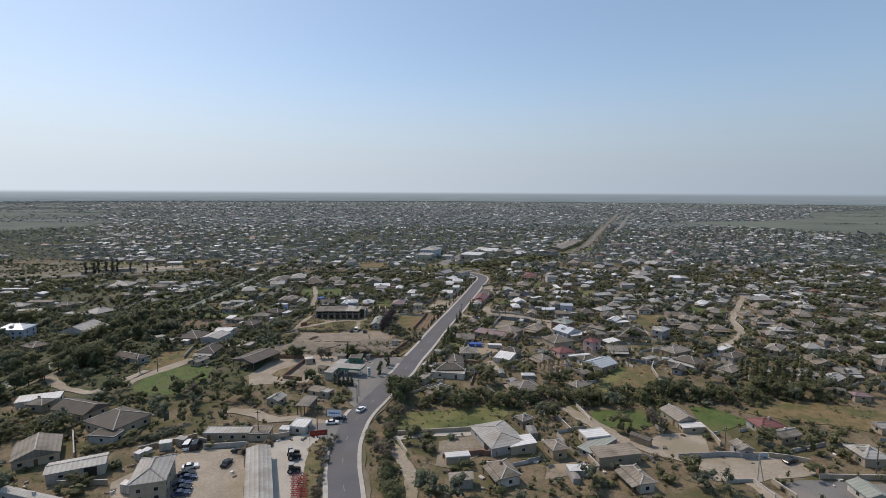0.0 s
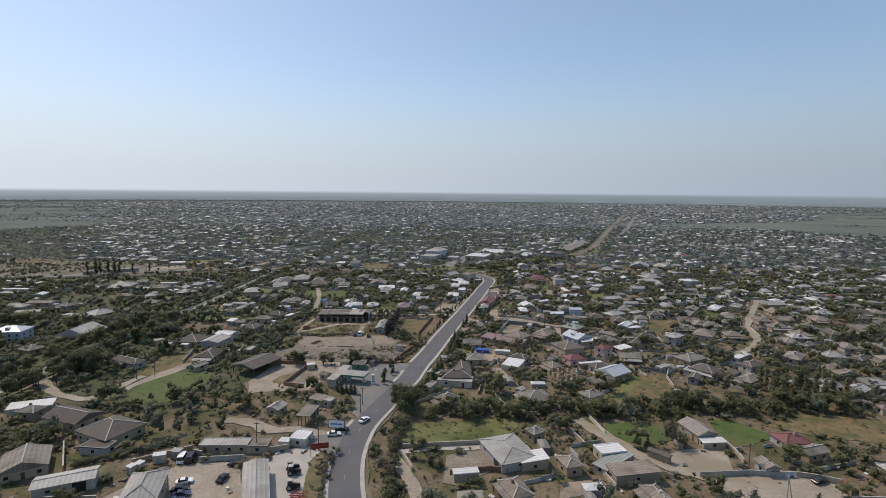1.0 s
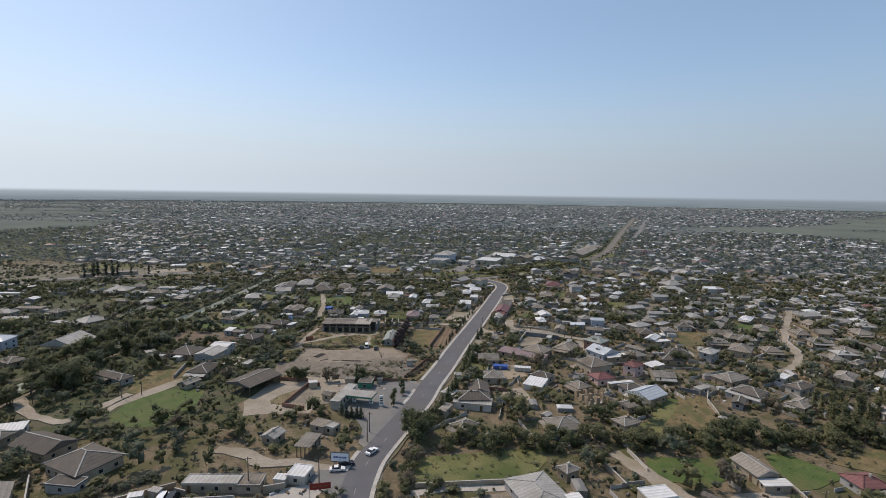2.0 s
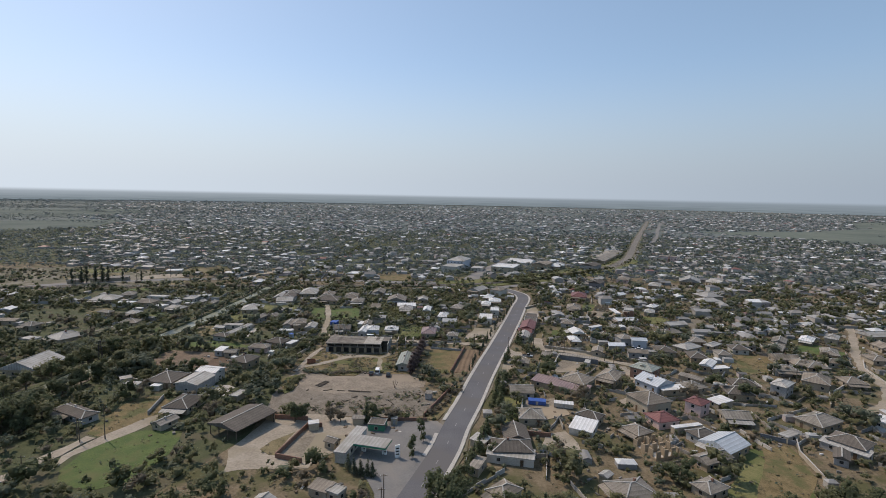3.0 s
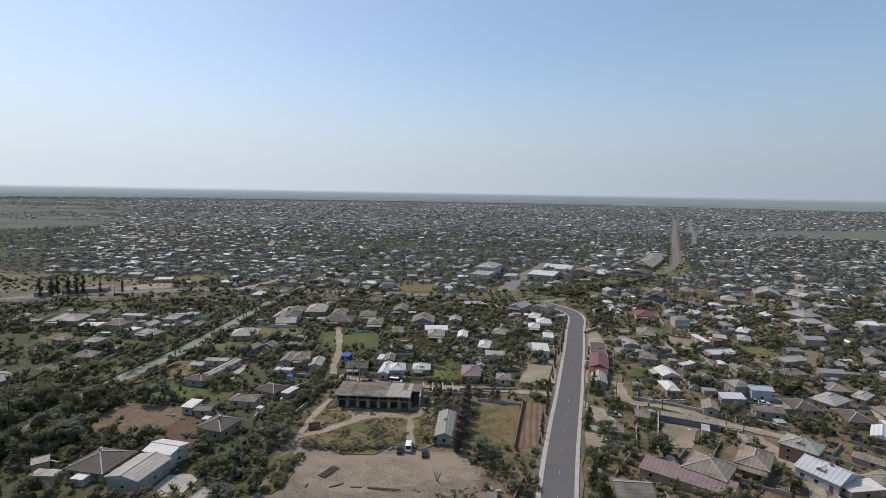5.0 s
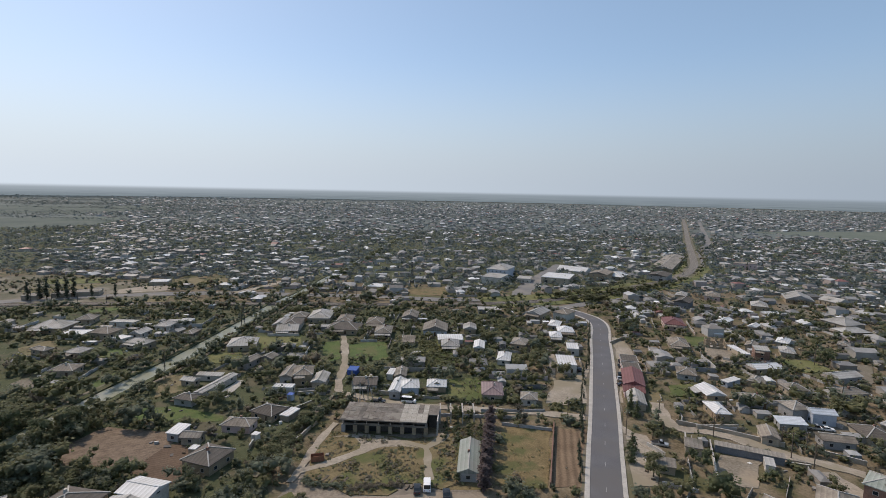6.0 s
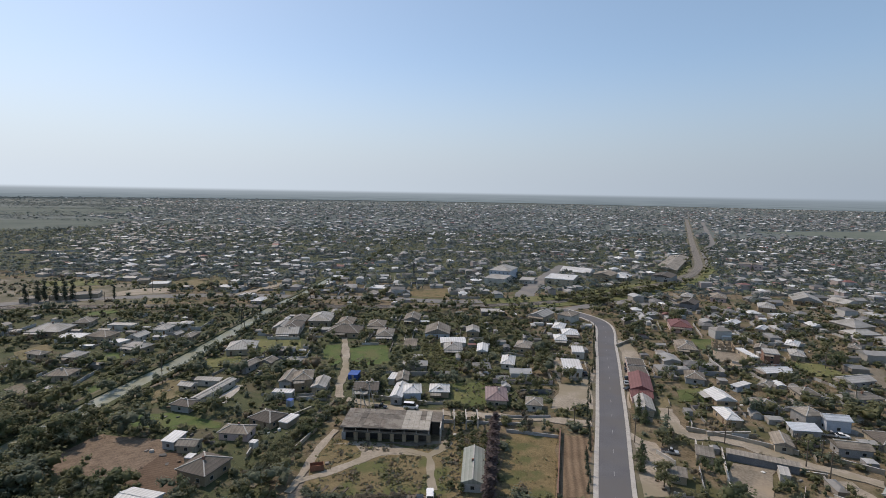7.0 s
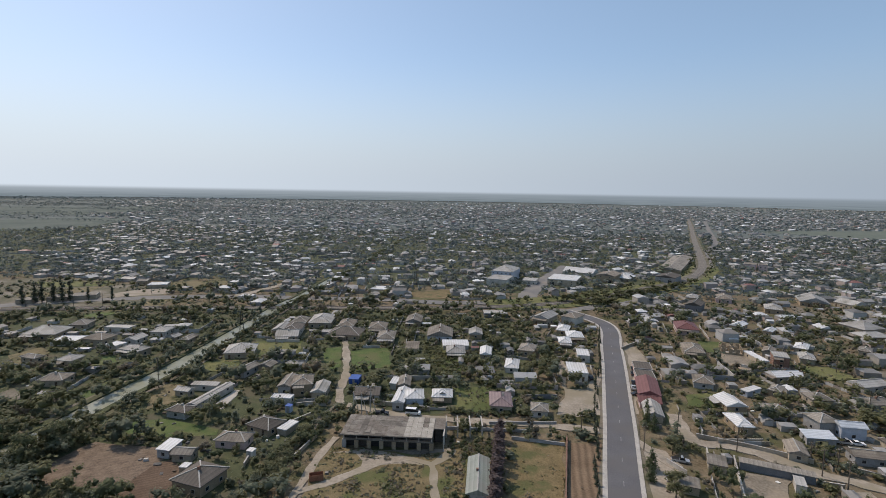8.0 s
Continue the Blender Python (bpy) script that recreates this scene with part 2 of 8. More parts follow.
def foliage(name, a, b, big=2.0, small=0.42, spread=0.28, through=0.58):
    """Leaves: a matt face that lets part of the light through to its other side."""
    m = material(name, a, b, 0.7, big, small, spread=spread, island=True, bump=1.0)
    n, l = m.node_tree.nodes, m.node_tree.links
    p = n["Principled BSDF"]
    t = n.new("ShaderNodeBsdfTranslucent")
    mix = n.new("ShaderNodeMixShader")
    mix.inputs[0].default_value = through
    l.new(p.inputs["Base Color"].links[0].from_socket, t.inputs["Color"])
    l.new(p.outputs[0], mix.inputs[1])
    l.new(t.outputs[0], mix.inputs[2])
    l.new(mix.outputs[0], n["Material Output"].inputs["Surface"])
    return m


LEAVES = {
    "olive": foliage("leaves_olive", (0.161, 0.172, 0.089), (0.232, 0.228, 0.129)),
    "dark": foliage("leaves_dark", (0.109, 0.131, 0.069), (0.163, 0.181, 0.097)),
    "light": foliage("leaves_light", (0.175, 0.186, 0.087), (0.219, 0.215, 0.124)),
    "grey": foliage("leaves_grey_green", (0.154, 0.179, 0.125), (0.200, 0.222, 0.159)),
    "conifer": foliage("leaves_conifer", (0.047, 0.060, 0.038), (0.102, 0.112, 0.070), through=0.25),
    "purple": foliage("leaves_purple", (0.118, 0.088, 0.090), (0.185, 0.150, 0.142)),
    "brown": foliage("leaves_brown", (0.204, 0.165, 0.118), (0.232, 0.215, 0.165)),
    # far-off leaves: paler and bluer, aerial haze painted into their colour
    "far": foliage("leaves_far_hazed", (0.122, 0.150, 0.140), (0.165, 0.190, 0.176), 30.0, 5.0, 0.34),
    "distant": foliage("leaves_distant_hazed", (0.145, 0.178, 0.176), (0.190, 0.220, 0.214), 60.0, 9.0, 0.25),
}

# ---- building blocks ----
class Shape:
    """Collects corners and faces of one mesh."""

    def __init__(self):
        self.v, self.f, self.m = [], [], []

    def face(self, *pts, slot=0):
        k = len(self.v)
        self.v.extend(tuple(p) for p in pts)
        self.f.append(tuple(range(k, k + len(pts))))
        self.m.append(slot)
        return self

    def solid(self, bottom, top, slot=0):
        """A closed body between two rings of corners."""
        k, n = len(self.v), len(bottom)
        self.v.extend(tuple(p) for p in bottom)
        self.v.extend(tuple(p) for p in top)
        for i in range(n):
            j = (i + 1) % n
            self.f.append((k + i, k + j, k + n + j, k + n + i))
            self.m.append(slot)
        self.f.append(tuple(range(k + n - 1, k - 1, -1)))
        self.f.append(tuple(range(k + n, k + 2 * n)))
        self.m += [slot, slot]
        return self

    def box(self, x0, y0, z0, x1, y1, z1, slot=0):
        ring = [(x0, y0), (x1, y0), (x1, y1), (x0, y1)]
        return self.solid([(x, y, z0) for x, y in ring], [(x, y, z1) for x, y in ring], slot)

    def rod(self, a, b, r0, r1, n=6, slot=0):
        """A tapered round bar."""
        a, b = Vector(a), Vector(b)
        way = (b - a).normalized()
        side = way.orthogonal().normalized()
        other = way.cross(side)
        turn = [(math.cos(2 * math.pi * i / n), math.sin(2 * math.pi * i / n)) for i in range(n)]
        return self.solid([a + r0 * (c * side + s * other) for c, s in turn], [b + r1 * (c * side + s * other) for c, s in turn], slot)

    def beam(self, a, b, w, h, slot=0):
        """A bar of square section, its top side up."""
        a, b = Vector(a), Vector(b)
        way = (b - a).normalized()
        side = way.cross(Vector((0, 0, 1)))
        side = side.normalized() if side.length > 1e-4 else Vector((1, 0, 0))
        up = side.cross(way)
        ring = [(-w / 2, -h / 2), (w / 2, -h / 2), (w / 2, h / 2), (-w / 2, h / 2)]
        return self.solid([a + side * p + up * q for p, q in ring], [b + side * p + up * q for p, q in ring], slot)

    def surround(self, w, h, b, y0, y1):
        """One upright closed frame, b broad, about the x axis."""
        k = len(self.v)
        for y in (y0, y1):
            for m in (0.0, b):
                self.v += [(-w / 2 + m, y, m), (w / 2 - m, y, m), (w / 2 - m, y, h - m), (-w / 2 + m, y, h - m)]
        for i in range(4):
            j = (i + 1) % 4
            self.f += [(k + i, k + j, k + 4 + j, k + 4 + i), (k + 8 + j, k + 8 + i, k + 12 + i, k + 12 + j),
                       (k + j, k + i, k + 8 + i, k + 8 + j), (k + 4 + i, k + 4 + j, k + 12 + j, k + 12 + i)]
            self.m += [0] * 4
        return self

    def mesh(self, name, *mats):
        me = bpy.data.meshes.new(name)
        me.from_pydata(self.v, [], self.f)
        for m in mats:
            me.materials.append(m if not isinstance(m, str) else MATS[m])
        if len(mats) > 1:
            me.polygons.foreach_set("material_index", self.m)
        me.update()
        return me


def part(name, shape, mat, parent, label="", at=None):
    """One mesh object under a thing or a part."""
    me = shape if isinstance(shape, bpy.types.Mesh) else shape.mesh(name, mat)
    ob = new(name, me)
    ob.parent = parent
    if at is not None:
        ob.matrix_basis = at
    return tagged(ob, label) if label else ob


def empty(name, x, y, turn=0.0, label="", category="", group="", z=0.0):
    ob = new(name)
    ob.empty_display_size = 0.5
    ob.matrix_basis = pose(x, y, z, 0, 0, turn)
    return tagged(ob, label, category, group)


TAKEN = []   # ground plans that trees and far houses keep clear of: x, y, half width, half depth, cos, sin


def take(x, y, turn, w, d, margin=0.0):
    TAKEN.append((x, y, w / 2 + margin, d / 2 + margin, math.cos(radians(turn)), math.sin(radians(turn))))


# ---- houses ----
ROOF_WORDS = {"g": "grey fibre-cement", "d": "dark grey", "t": "tan-brown sheet", "l": "pale galvanised", "w": "bright white metal", "b": "pale blue metal",
              "e": "grey-green metal", "r": "red metal", "p": "mauve metal"}
WALL_WORDS = {"w": "whitewashed walls", "c": "cream rendered walls", "n": "tan stone walls", "t": "tan stone walls", "p": "pink rendered walls", "g": "grey block walls",
              "d": "dark grey walls", "b": "pale blue walls", "k": "red brick walls", "e": "green painted walls"}
CATEGORY = {"house": "house", "warehouse": "warehouse", "office_building": "office building", "barn": "barn", "shed": "shed", "annex": "annex", "kiosk": "kiosk",
            "hall": "hall", "canopy_shed": "canopy", "shop": "shop", "school_building": "school", "apartment_block": "apartment block"}
WINDOW = {}


def window_meshes(w, h):
    key = (round(w, 1), round(h, 1))
    if key not in WINDOW:
        f = Shape().surround(w, h, 0.1, -0.06, 0.02)
        p = Shape().box(-w / 2 + 0.1, -0.03, 0.1, w / 2 - 0.1, -0.01, h - 0.1)
        WINDOW[key] = f.mesh("window", "window_frame"), p.mesh("pane", "window_glass")
    return WINDOW[key]


def roof_shapes(form, w, d, h, o, rise):
    """The roof's body and the caps on its edges, over walls of w by d; o: overhang."""
    x, y, th = w / 2 + o, d / 2 + o, 0.16
    r, cap = Shape(), Shape()

    def caps(*pairs):
        for a, b in pairs:
            cap.beam((a[0], a[1], a[2] + 0.05), (b[0], b[1], b[2] + 0.05), 0.34, 0.12)

    corners = [(-x, -y), (x, -y), (x, y), (-x, y)]
    if form == "flat":
        r.solid([(p, q, h) for p, q in corners], [(p, q, h + 0.28) for p, q in corners])
        lip = Shape().surround(2 * x, 2 * y, 0.2, h + 0.28, h + 0.42)
        cap.v, cap.f, cap.m = [(p, r0 - y, q) for p, q, r0 in lip.v], lip.f, lip.m
        return r, cap
    if form == "shed":
        zs = [h - 0.1, h - 0.1, h + rise, h + rise]
        r.solid([(p, q, z) for (p, q), z in zip(corners, zs)], [(p, q, z + th) for (p, q), z in zip(corners, zs)])
        return r, None
    r.face(*[(p, q, h - 0.04) for p, q in reversed(corners)])
    z0, z1 = h - 0.04, h + th
    for i in range(4):
        a, b = corners[i], corners[(i + 1) % 4]
        r.face((*a, z0), (*b, z0), (*b, z1), (*a, z1))
    e = [(p, q, z1) for p, q in corners]
    top = z1 + rise
    if form == "gable":
        if w >= d:
            a, b = (-x, 0, top), (x, 0, top)
            r.face(e[0], e[1], b, a).face(e[2], e[3], a, b).face(e[3], e[0], a).face(e[1], e[2], b)
        else:
            a, b = (0, -y, top), (0, y, top)
            r.face(e[1], e[2], b, a).face(e[3], e[0], a, b).face(e[0], e[1], a).face(e[2], e[3], b)
        caps((a, b))
    else:
        if w >= d:
            a, b = (-(x - y * 0.95), 0, top), (x - y * 0.95, 0, top)
            r.face(e[0], e[1], b, a).face(e[2], e[3], a, b).face(e[3], e[0], a).face(e[1], e[2], b)
            caps((a, b), (e[0], a), (e[3], a), (e[1], b), (e[2], b))
        else:
            a, b = (0, -(y - x * 0.95), top), (0, y - x * 0.95, top)
            r.face(e[1], e[2], b, a).face(e[3], e[0], a, b).face(e[0], e[1], a).face(e[2], e[3], b)
            caps((a, b), (e[0], a), (e[1], a), (e[2], b), (e[3], b))
    return r, cap


def house_extras(ob, form, w, d, h, o, rise, roof, seed):
    """Lean-to porch, chimney and dormer, as the house has them."""
    if seed.random() < 0.5 and w > 5.5:
        u0, u1 = (-w / 2, w / 2) if seed.random() < 0.5 else (-w / 2, w * 0.1)
        y0, y1, z0, z1 = -d / 2 - o + 0.1, -d / 2 - o - seed.uniform(1.4, 2.4), h - 0.12, h - 0.55
        ring = [(u0, y1, z1), (u1, y1, z1), (u1, y0, z0), (u0, y0, z0)]
        part("porch_roof", Shape().solid([(a, b, c - 0.1) for a, b, c in ring], ring), ROOFS[seed.choice("lgtl")], ob, "lean-to porch roof")
        for u in (u0 + 0.2, u1 - 0.2):
            part("porch_post", Shape().box(u - 0.08, y1 + 0.1, 0, u + 0.08, y1 + 0.26, z1 - 0.09), "old_wood", ob)
    if form in ("hip", "gable") and seed.random() < 0.42:
        u, v = w * seed.uniform(-0.12, 0.12), d * seed.uniform(-0.12, 0.12)
        part("chimney", Shape().box(u - 0.3, v - 0.3, h + 0.1, u + 0.3, v + 0.3, h + rise + 0.75), WALLS["k"] if seed.random() < 0.5 else WALLS["w"], ob)
    if form in ("hip", "gable") and w >= d > 6.5 and seed.random() < 0.35:
        k, v = 0.9, -d * 0.36
        top = h + 0.2 + rise * 0.75
        s = Shape()
        for side in (-1, 1):
            ring = [(side * (k + 0.15), v - 0.2, top - 0.25), (0, v - 0.2, top + 0.25), (0, 0, top + 0.25), (side * (k + 0.15), 0, top - 0.25)]
            s.solid([(a, b, c - 0.08) for a, b, c in ring], ring)
        dorm = part("dormer", Shape().box(-k, v, h, k, -0.1, top - 0.2), WALLS["c"], ob)
        part("dormer_roof", s, ROOFS[roof], dorm)


def building(kind, x, y, turn, w, d, h, form, roof, wall):
    """A building over its eaves' outline of w by d metres."""
    o = {"flat": 0.12, "shed": 0.3}.get(form, 0.45)
    o = min(o, 0.1 * min(w, d))
    ww, dd = w - 2 * o, d - 2 * o
    storeys = "two-storey " if 4.1 <= h < 6.0 and kind != "hall" else ""
    shape = {"hip": "hipped", "gable": "gabled", "flat": "flat", "shed": "sloping"}[form]
    if kind == "canopy_shed":
        label = f"open timber canopy with a {ROOF_WORDS[roof]} roof on posts"
    else:
        label = f"{storeys}{CATEGORY[kind]} with {WALL_WORDS[wall]} and {shape} {ROOF_WORDS[roof]} roof"
    ob = empty(kind, x, y, turn, label, CATEGORY[kind], "buildings of the town")
    take(x, y, turn, w, d, 0.6)
    rise = {"hip": 0.20, "gable": 0.19, "shed": 0.09, "flat": 0.0}[form] * min(w, d)
    if kind in ("warehouse", "hall", "canopy_shed"):
        rise *= 0.55
    if form == "shed":
        rise = min(rise, 1.2)
    r, cap = roof_shapes(form, ww, dd, h, o, rise)
    part("roof", r, ROOFS[roof], ob, f"{ROOF_WORDS[roof]} roof")
    if cap is not None and min(w, d) > 3.5:
        light = roof in "gdte"
        part("roof_edge" if form == "flat" else "ridge_cap", cap, MATS["ridge_tile"] if light else ROOFS[roof], ob)
    if kind == "canopy_shed":
        for i in (-1, 1):
            for k in range(4):
                px = -ww / 2 + 0.3 + (ww - 0.6) * (k / 3)
                part("post", Shape().box(px - 0.12, i * (dd / 2 - 0.3) - 0.12, 0, px + 0.12, i * (dd / 2 - 0.3) + 0.12, h - 0.04), "old_wood", ob)
        part("back_wall", Shape().box(-ww / 2, dd / 2 - 0.2, 0, ww / 2, dd / 2 - 0.02, h - 0.04), WALLS[wall], ob)
        return ob
    body = Shape()
    ring = [(-ww / 2, -dd / 2), (ww / 2, -dd / 2), (ww / 2, dd / 2), (-ww / 2, dd / 2)]
    tops = [h - 0.04] * 4 if form != "shed" else [h - 0.1, h - 0.1, h + rise * 0.97, h + rise * 0.97]
    body.solid([(*p, 0) for p in ring], [(*p, z) for p, z in zip(ring, tops)])
    part("wall", body, WALLS[wall], ob, WALL_WORDS[wall])
    far = y > 470
    if kind in ("shed", "annex", "kiosk") and (far or min(w, d) < 3.2):
        return ob
    floors = [0.75] if h < 4.1 else ([0.8, 3.0] if h < 6.0 else [1.0, 4.0, 6.6][: 3 if h > 8.5 else 2])
    tall = kind in ("warehouse", "hall")
    sides = [("front", ww, -dd / 2, 0), ("left", dd, -ww / 2, -90), ("right", dd, -ww / 2, 90)]
    seed = random.Random(int(x * 7 + y * 13))
    for side, length, off, tn in sides:
        if far and side != "front":
            continue
        step = 3.2 if not tall else 6.0
        if kind in ("shed", "annex"):
            step = 5.0
        n = max(1, int((length - 1.0) / step))
        door_at = seed.randrange(n) if side == "front" and n > 1 else -1
        for lvl, z in enumerate(floors):
            if z + 1.25 > h:
                continue
            for i in range(n):
                u = (i + 0.5) / n * length - length / 2
                at = pose(0, 0, 0, 0, 0, tn) @ pose(u, off, z)
                if i == door_at and lvl == 0:
                    dw, dh = (3.0, 2.7) if tall else (0.95, 1.95)
                    leaf = part("door", Shape().box(-dw / 2, -0.05, 0, dw / 2, 0.02, dh), "dark_steel" if tall else "door_wood", ob, at=at @ pose(0, 0, -z + 0.02))
                    part("handle", Shape().box(dw / 2 - 0.22, -0.11, 1.0, dw / 2 - 0.12, -0.05, 1.12), "grey_steel", leaf)
                    continue
                fm, pm = window_meshes(1.2, 1.15 if not tall else 0.9)
                if tall:
                    at = at @ pose(0, 0, 0.5)
                wi = part("window", fm, None, ob, at=at)
                part("pane", pm, None, wi)
    if kind == "house" and not far:
        house_extras(ob, form, ww, dd, h, o, rise, roof, seed)
    return ob


# ---- ground sheets, roads and water ----
def rough_ring(pts, step=4.0, wobble=0.6, seed=0):
    """The outline of a plot, cut in short steps and made a little uneven."""
    out = []
    n = len(pts)
    for i in range(n):
        a, b = Vector(pts[i]), Vector(pts[(i + 1) % n])
        k = max(1, int((b - a).length / step))
        for j in range(k):
            p = a.lerp(b, j / k)
            q = Vector((p.x * 0.11 + seed, p.y * 0.11, seed * 3.1))
            p = p + Vector((noise.noise(q), noise.noise(q + Vector((31, 7, 0))))) * wobble * 2
            out.append((p.x, p.y))
    return out


PLOT_MATS = []
PLOTS = []   # outlines that trees keep clear of
WORDS = {"sand": "pale trodden sandy ground", "dirt": "bare brown dusty earth", "concrete": "pale concrete paving", "dry": "dry weedy grass", "grass": "green grass",
         "meadow": "olive-green rough meadow", "asphalt2": "worn pale asphalt", "asphalt": "grey asphalt with a worn centre line", "plough": "freshly ploughed brown soil",
         "ploughdark": "dark turned soil in furrows", "stubble": "reddish-brown stubble in rows", "dryyellow": "dry yellowed grassland", "farfield_hazed": "distant yellow-green field greyed by painted haze",
         "farfield2_hazed": "distant dull green field with painted haze", "yardsoil": "bare greyish trodden yard soil", "paleyard": "pale dusty trodden yard soil", "weedy": "browned weeds and dry grass", "dust": "dull grey-brown dusty ground", "orchard": "rough green orchard grass",
         "scrubland": "dusty scrub land with bare tracks", "farland_hazed": "distant grey-green farm land with painted haze"}


def patch(name, mat, z, *pts):
    size = max(abs(p[0] - pts[0][0]) + abs(p[1] - pts[0][1]) for p in pts)
    if mat != "orchard":
        z += 0.003 * len(PLOTS)
    ring = rough_ring(pts, 4.0 if size < 300 else 60.0, 0.7 if size < 300 else 10.0, len(PLOTS) * 0.37)
    s = Shape().face(*[(a, b, z) for a, b in ring])
    k = len(ring)
    for i in range(k):
        a, b = ring[i], ring[(i + 1) % k]
        s.face((*a, -0.02), (*b, -0.02), (*b, z), (*a, z))
    ob = new(name, s.mesh(name, mat))
    if mat != "orchard":
        PLOTS.append(np.array(pts, float))
        PLOT_MATS.append(mat)
    return tagged(ob, WORDS[mat], "ground", kind="structure")


def spline(pts, step=3.0):
    """A smooth line through the corners."""
    p = [Vector(q) for q in pts]
    p = [p[0] * 2 - p[1], *p, p[-1] * 2 - p[-2]]
    out = []
    for i in range(1, len(p) - 2):
        a, b, c, d = p[i - 1 : i + 3]
        k = max(2, int((c - b).length / step))
        for j in range(k):
            t = j / k
            out.append(0.5 * (2 * b + (c - a) * t + (2 * a - 5 * b + 4 * c - d) * t * t + (3 * b - a - 3 * c + d) * t ** 3))
    out.append(p[-2])
    return out


def offsets(line, off):
    res = []
    for i, p in enumerate(line):
        a, b = line[max(0, i - 1)], line[min(len(line) - 1, i + 1)]
        way = (b - a).normalized()
        res.append(Vector((p.x + way.y * off, p.y - way.x * off)))
    return res


LINES = []   # centre lines with the half width that trees keep clear of


def ribbon(line, o0, o1, z0, z1, shape=None, ragged=0.0):
    """A strip along a line between two offsets (right is positive), with sides down to z0."""
    s = shape or Shape()
    a, b = offsets(line, o0), offsets(line, o1)
    if ragged:
        for i in range(len(line)):
            side = (b[i] - a[i]).normalized()
            a[i] = a[i] + side * ragged * (math.sin(1.9 * i) + math.sin(0.71 * i + 1.0))
            b[i] = b[i] + side * ragged * (math.sin(2.3 * i + 2.0) + math.sin(0.57 * i))
    for i in range(len(line) - 1):
        s.face((*b[i], z1), (*b[i + 1], z1), (*a[i + 1], z1), (*a[i], z1))
        if z1 - z0 > 0.03:
            s.face((*a[i], z0), (*a[i], z1), (*a[i + 1], z1), (*a[i + 1], z0))
            s.face((*b[i], z0), (*b[i + 1], z0), (*b[i + 1], z1), (*b[i], z1))
    return s


LAYER = [0]


def road(name, mat, width, kerbs, *pts):
    line = spline(pts, 3.0 if len(pts) < 9 or kerbs else 8.0)
    LINES.append((np.array([(p.x, p.y) for p in line]), width / 2 + (2.6 if kerbs else 0.8)))
    LAYER[0] += 1
    z = (0.40 if kerbs else 0.27) + 0.004 * LAYER[0]
    ob = new(name, ribbon(line, -width / 2, width / 2, -0.02, z, ragged=0.0 if kerbs else 0.10 * min(width, 5.0)).mesh(name, mat))
    tagged(ob, WORDS[mat], "road", kind="structure")
    if kerbs:
        for side, o0, o1 in ((-1, -width / 2 - 1.3, -width / 2), (1, width / 2, width / 2 + 1.2)):
            runs = [[]]
            for p in line:
                if side < 0 and (152 < p.y < 163 or 177 < p.y < 208 or 226 < p.y < 232):
                    runs.append([])
                else:
                    runs[-1].append(p)
            for run in runs:
                if len(run) > 1:
                    ko = new("pavement", ribbon(run, o0, o1, -0.02, z + 0.13).mesh("pavement", "kerb"))
                    tagged(ko, "pale concrete roadside pavement with a raised kerb", "pavement", kind="structure")
        for k in range(4, len(line) - 2, 4):
            a, b = line[k], line[k].lerp(line[k + 1], 0.75)
            dash = new("lane_marking", ribbon([a, b], -0.07, 0.07, z, z + 0.006).mesh("lane_marking", "paint_worn"))
            tagged(dash, "worn white centre-line dash on the road", "road marking", "centre line dashes", "structure")
    return ob


def canal(name, width, tracks, *pts):
    line = spline(pts, 12.0)
    LINES.append((np.array([(p.x, p.y) for p in line]), width / 2 + (2.4 if tracks else 1.2)))
    ob = new("water", ribbon(line, -width / 2, width / 2, -0.02, 0.30).mesh("water", "water"))
    tagged(ob, "still grey-green water of a straight canal", "water", kind="structure")
    for side in (-1, 1):
        o0, o1 = sorted((side * width / 2, side * (width / 2 + 2.6)))
        bank = new("canal_bank", ribbon(line, o0, o1, -0.02, 0.75).mesh("canal_bank", "orchard"))
        tagged(bank, "low grassy bank along the canal", "bank", kind="structure")
        if not tracks:
            continue
        o0, o1 = sorted((side * (width / 2 + 2.8), side * (width / 2 + 4.8)))
        path = new("canal_path", ribbon(line, o0, o1, -0.02, 0.33).mesh("canal_path", "dust"))
        tagged(path, "dusty track beside the canal", "path", kind="structure")
    return ob


def railway(name, width, *pts):
    line = spline(pts, 12.0)
    LINES.append((np.array([(p.x, p.y) for p in line]), 6.0))
    bed = new("railway_bed", ribbon(line, -4.2, 4.2, -0.02, 0.60).mesh("railway_bed", "ballast"))
    tagged(bed, "brown ballast bed of the railway", "railway", kind="structure")
    for c in (-2.2, 2.2):
        for o in (c - 0.76, c + 0.76):
            rail = new("rail", ribbon(line, o - 0.06, o + 0.06, 0.60, 0.77).mesh("rail", "rail_steel"))
            tagged(rail, "rusty steel rail on the ballast bed", "rail", "rails", "structure")
    return bed

# ---- the earth: one sheet that reaches the horizon, and the hazy distance behind it ----
bm = bmesh.new()
bmesh.ops.create_circle(bm, cap_ends=True, radius=4600, segments=96)
me = bpy.data.meshes.new("ground")
bm.to_mesh(me)
bm.free()
me.materials.append(MATS["earth"])
ground = tagged(new("ground", me), "dusty brown earth with patches of weeds", "ground", kind="structure")

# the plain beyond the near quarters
patch("far_land", "farland_hazed", 0.02, (-1500, 1150), (-500, 1080), (300, 1150), (1000, 1060), (1700, 1150), (4100, 1900), (3000, 3400), (1200, 4350), (-1200, 4350), (-3000, 3400), (-4100, 1900))
PLOTS.clear()
PLOT_MATS.clear()

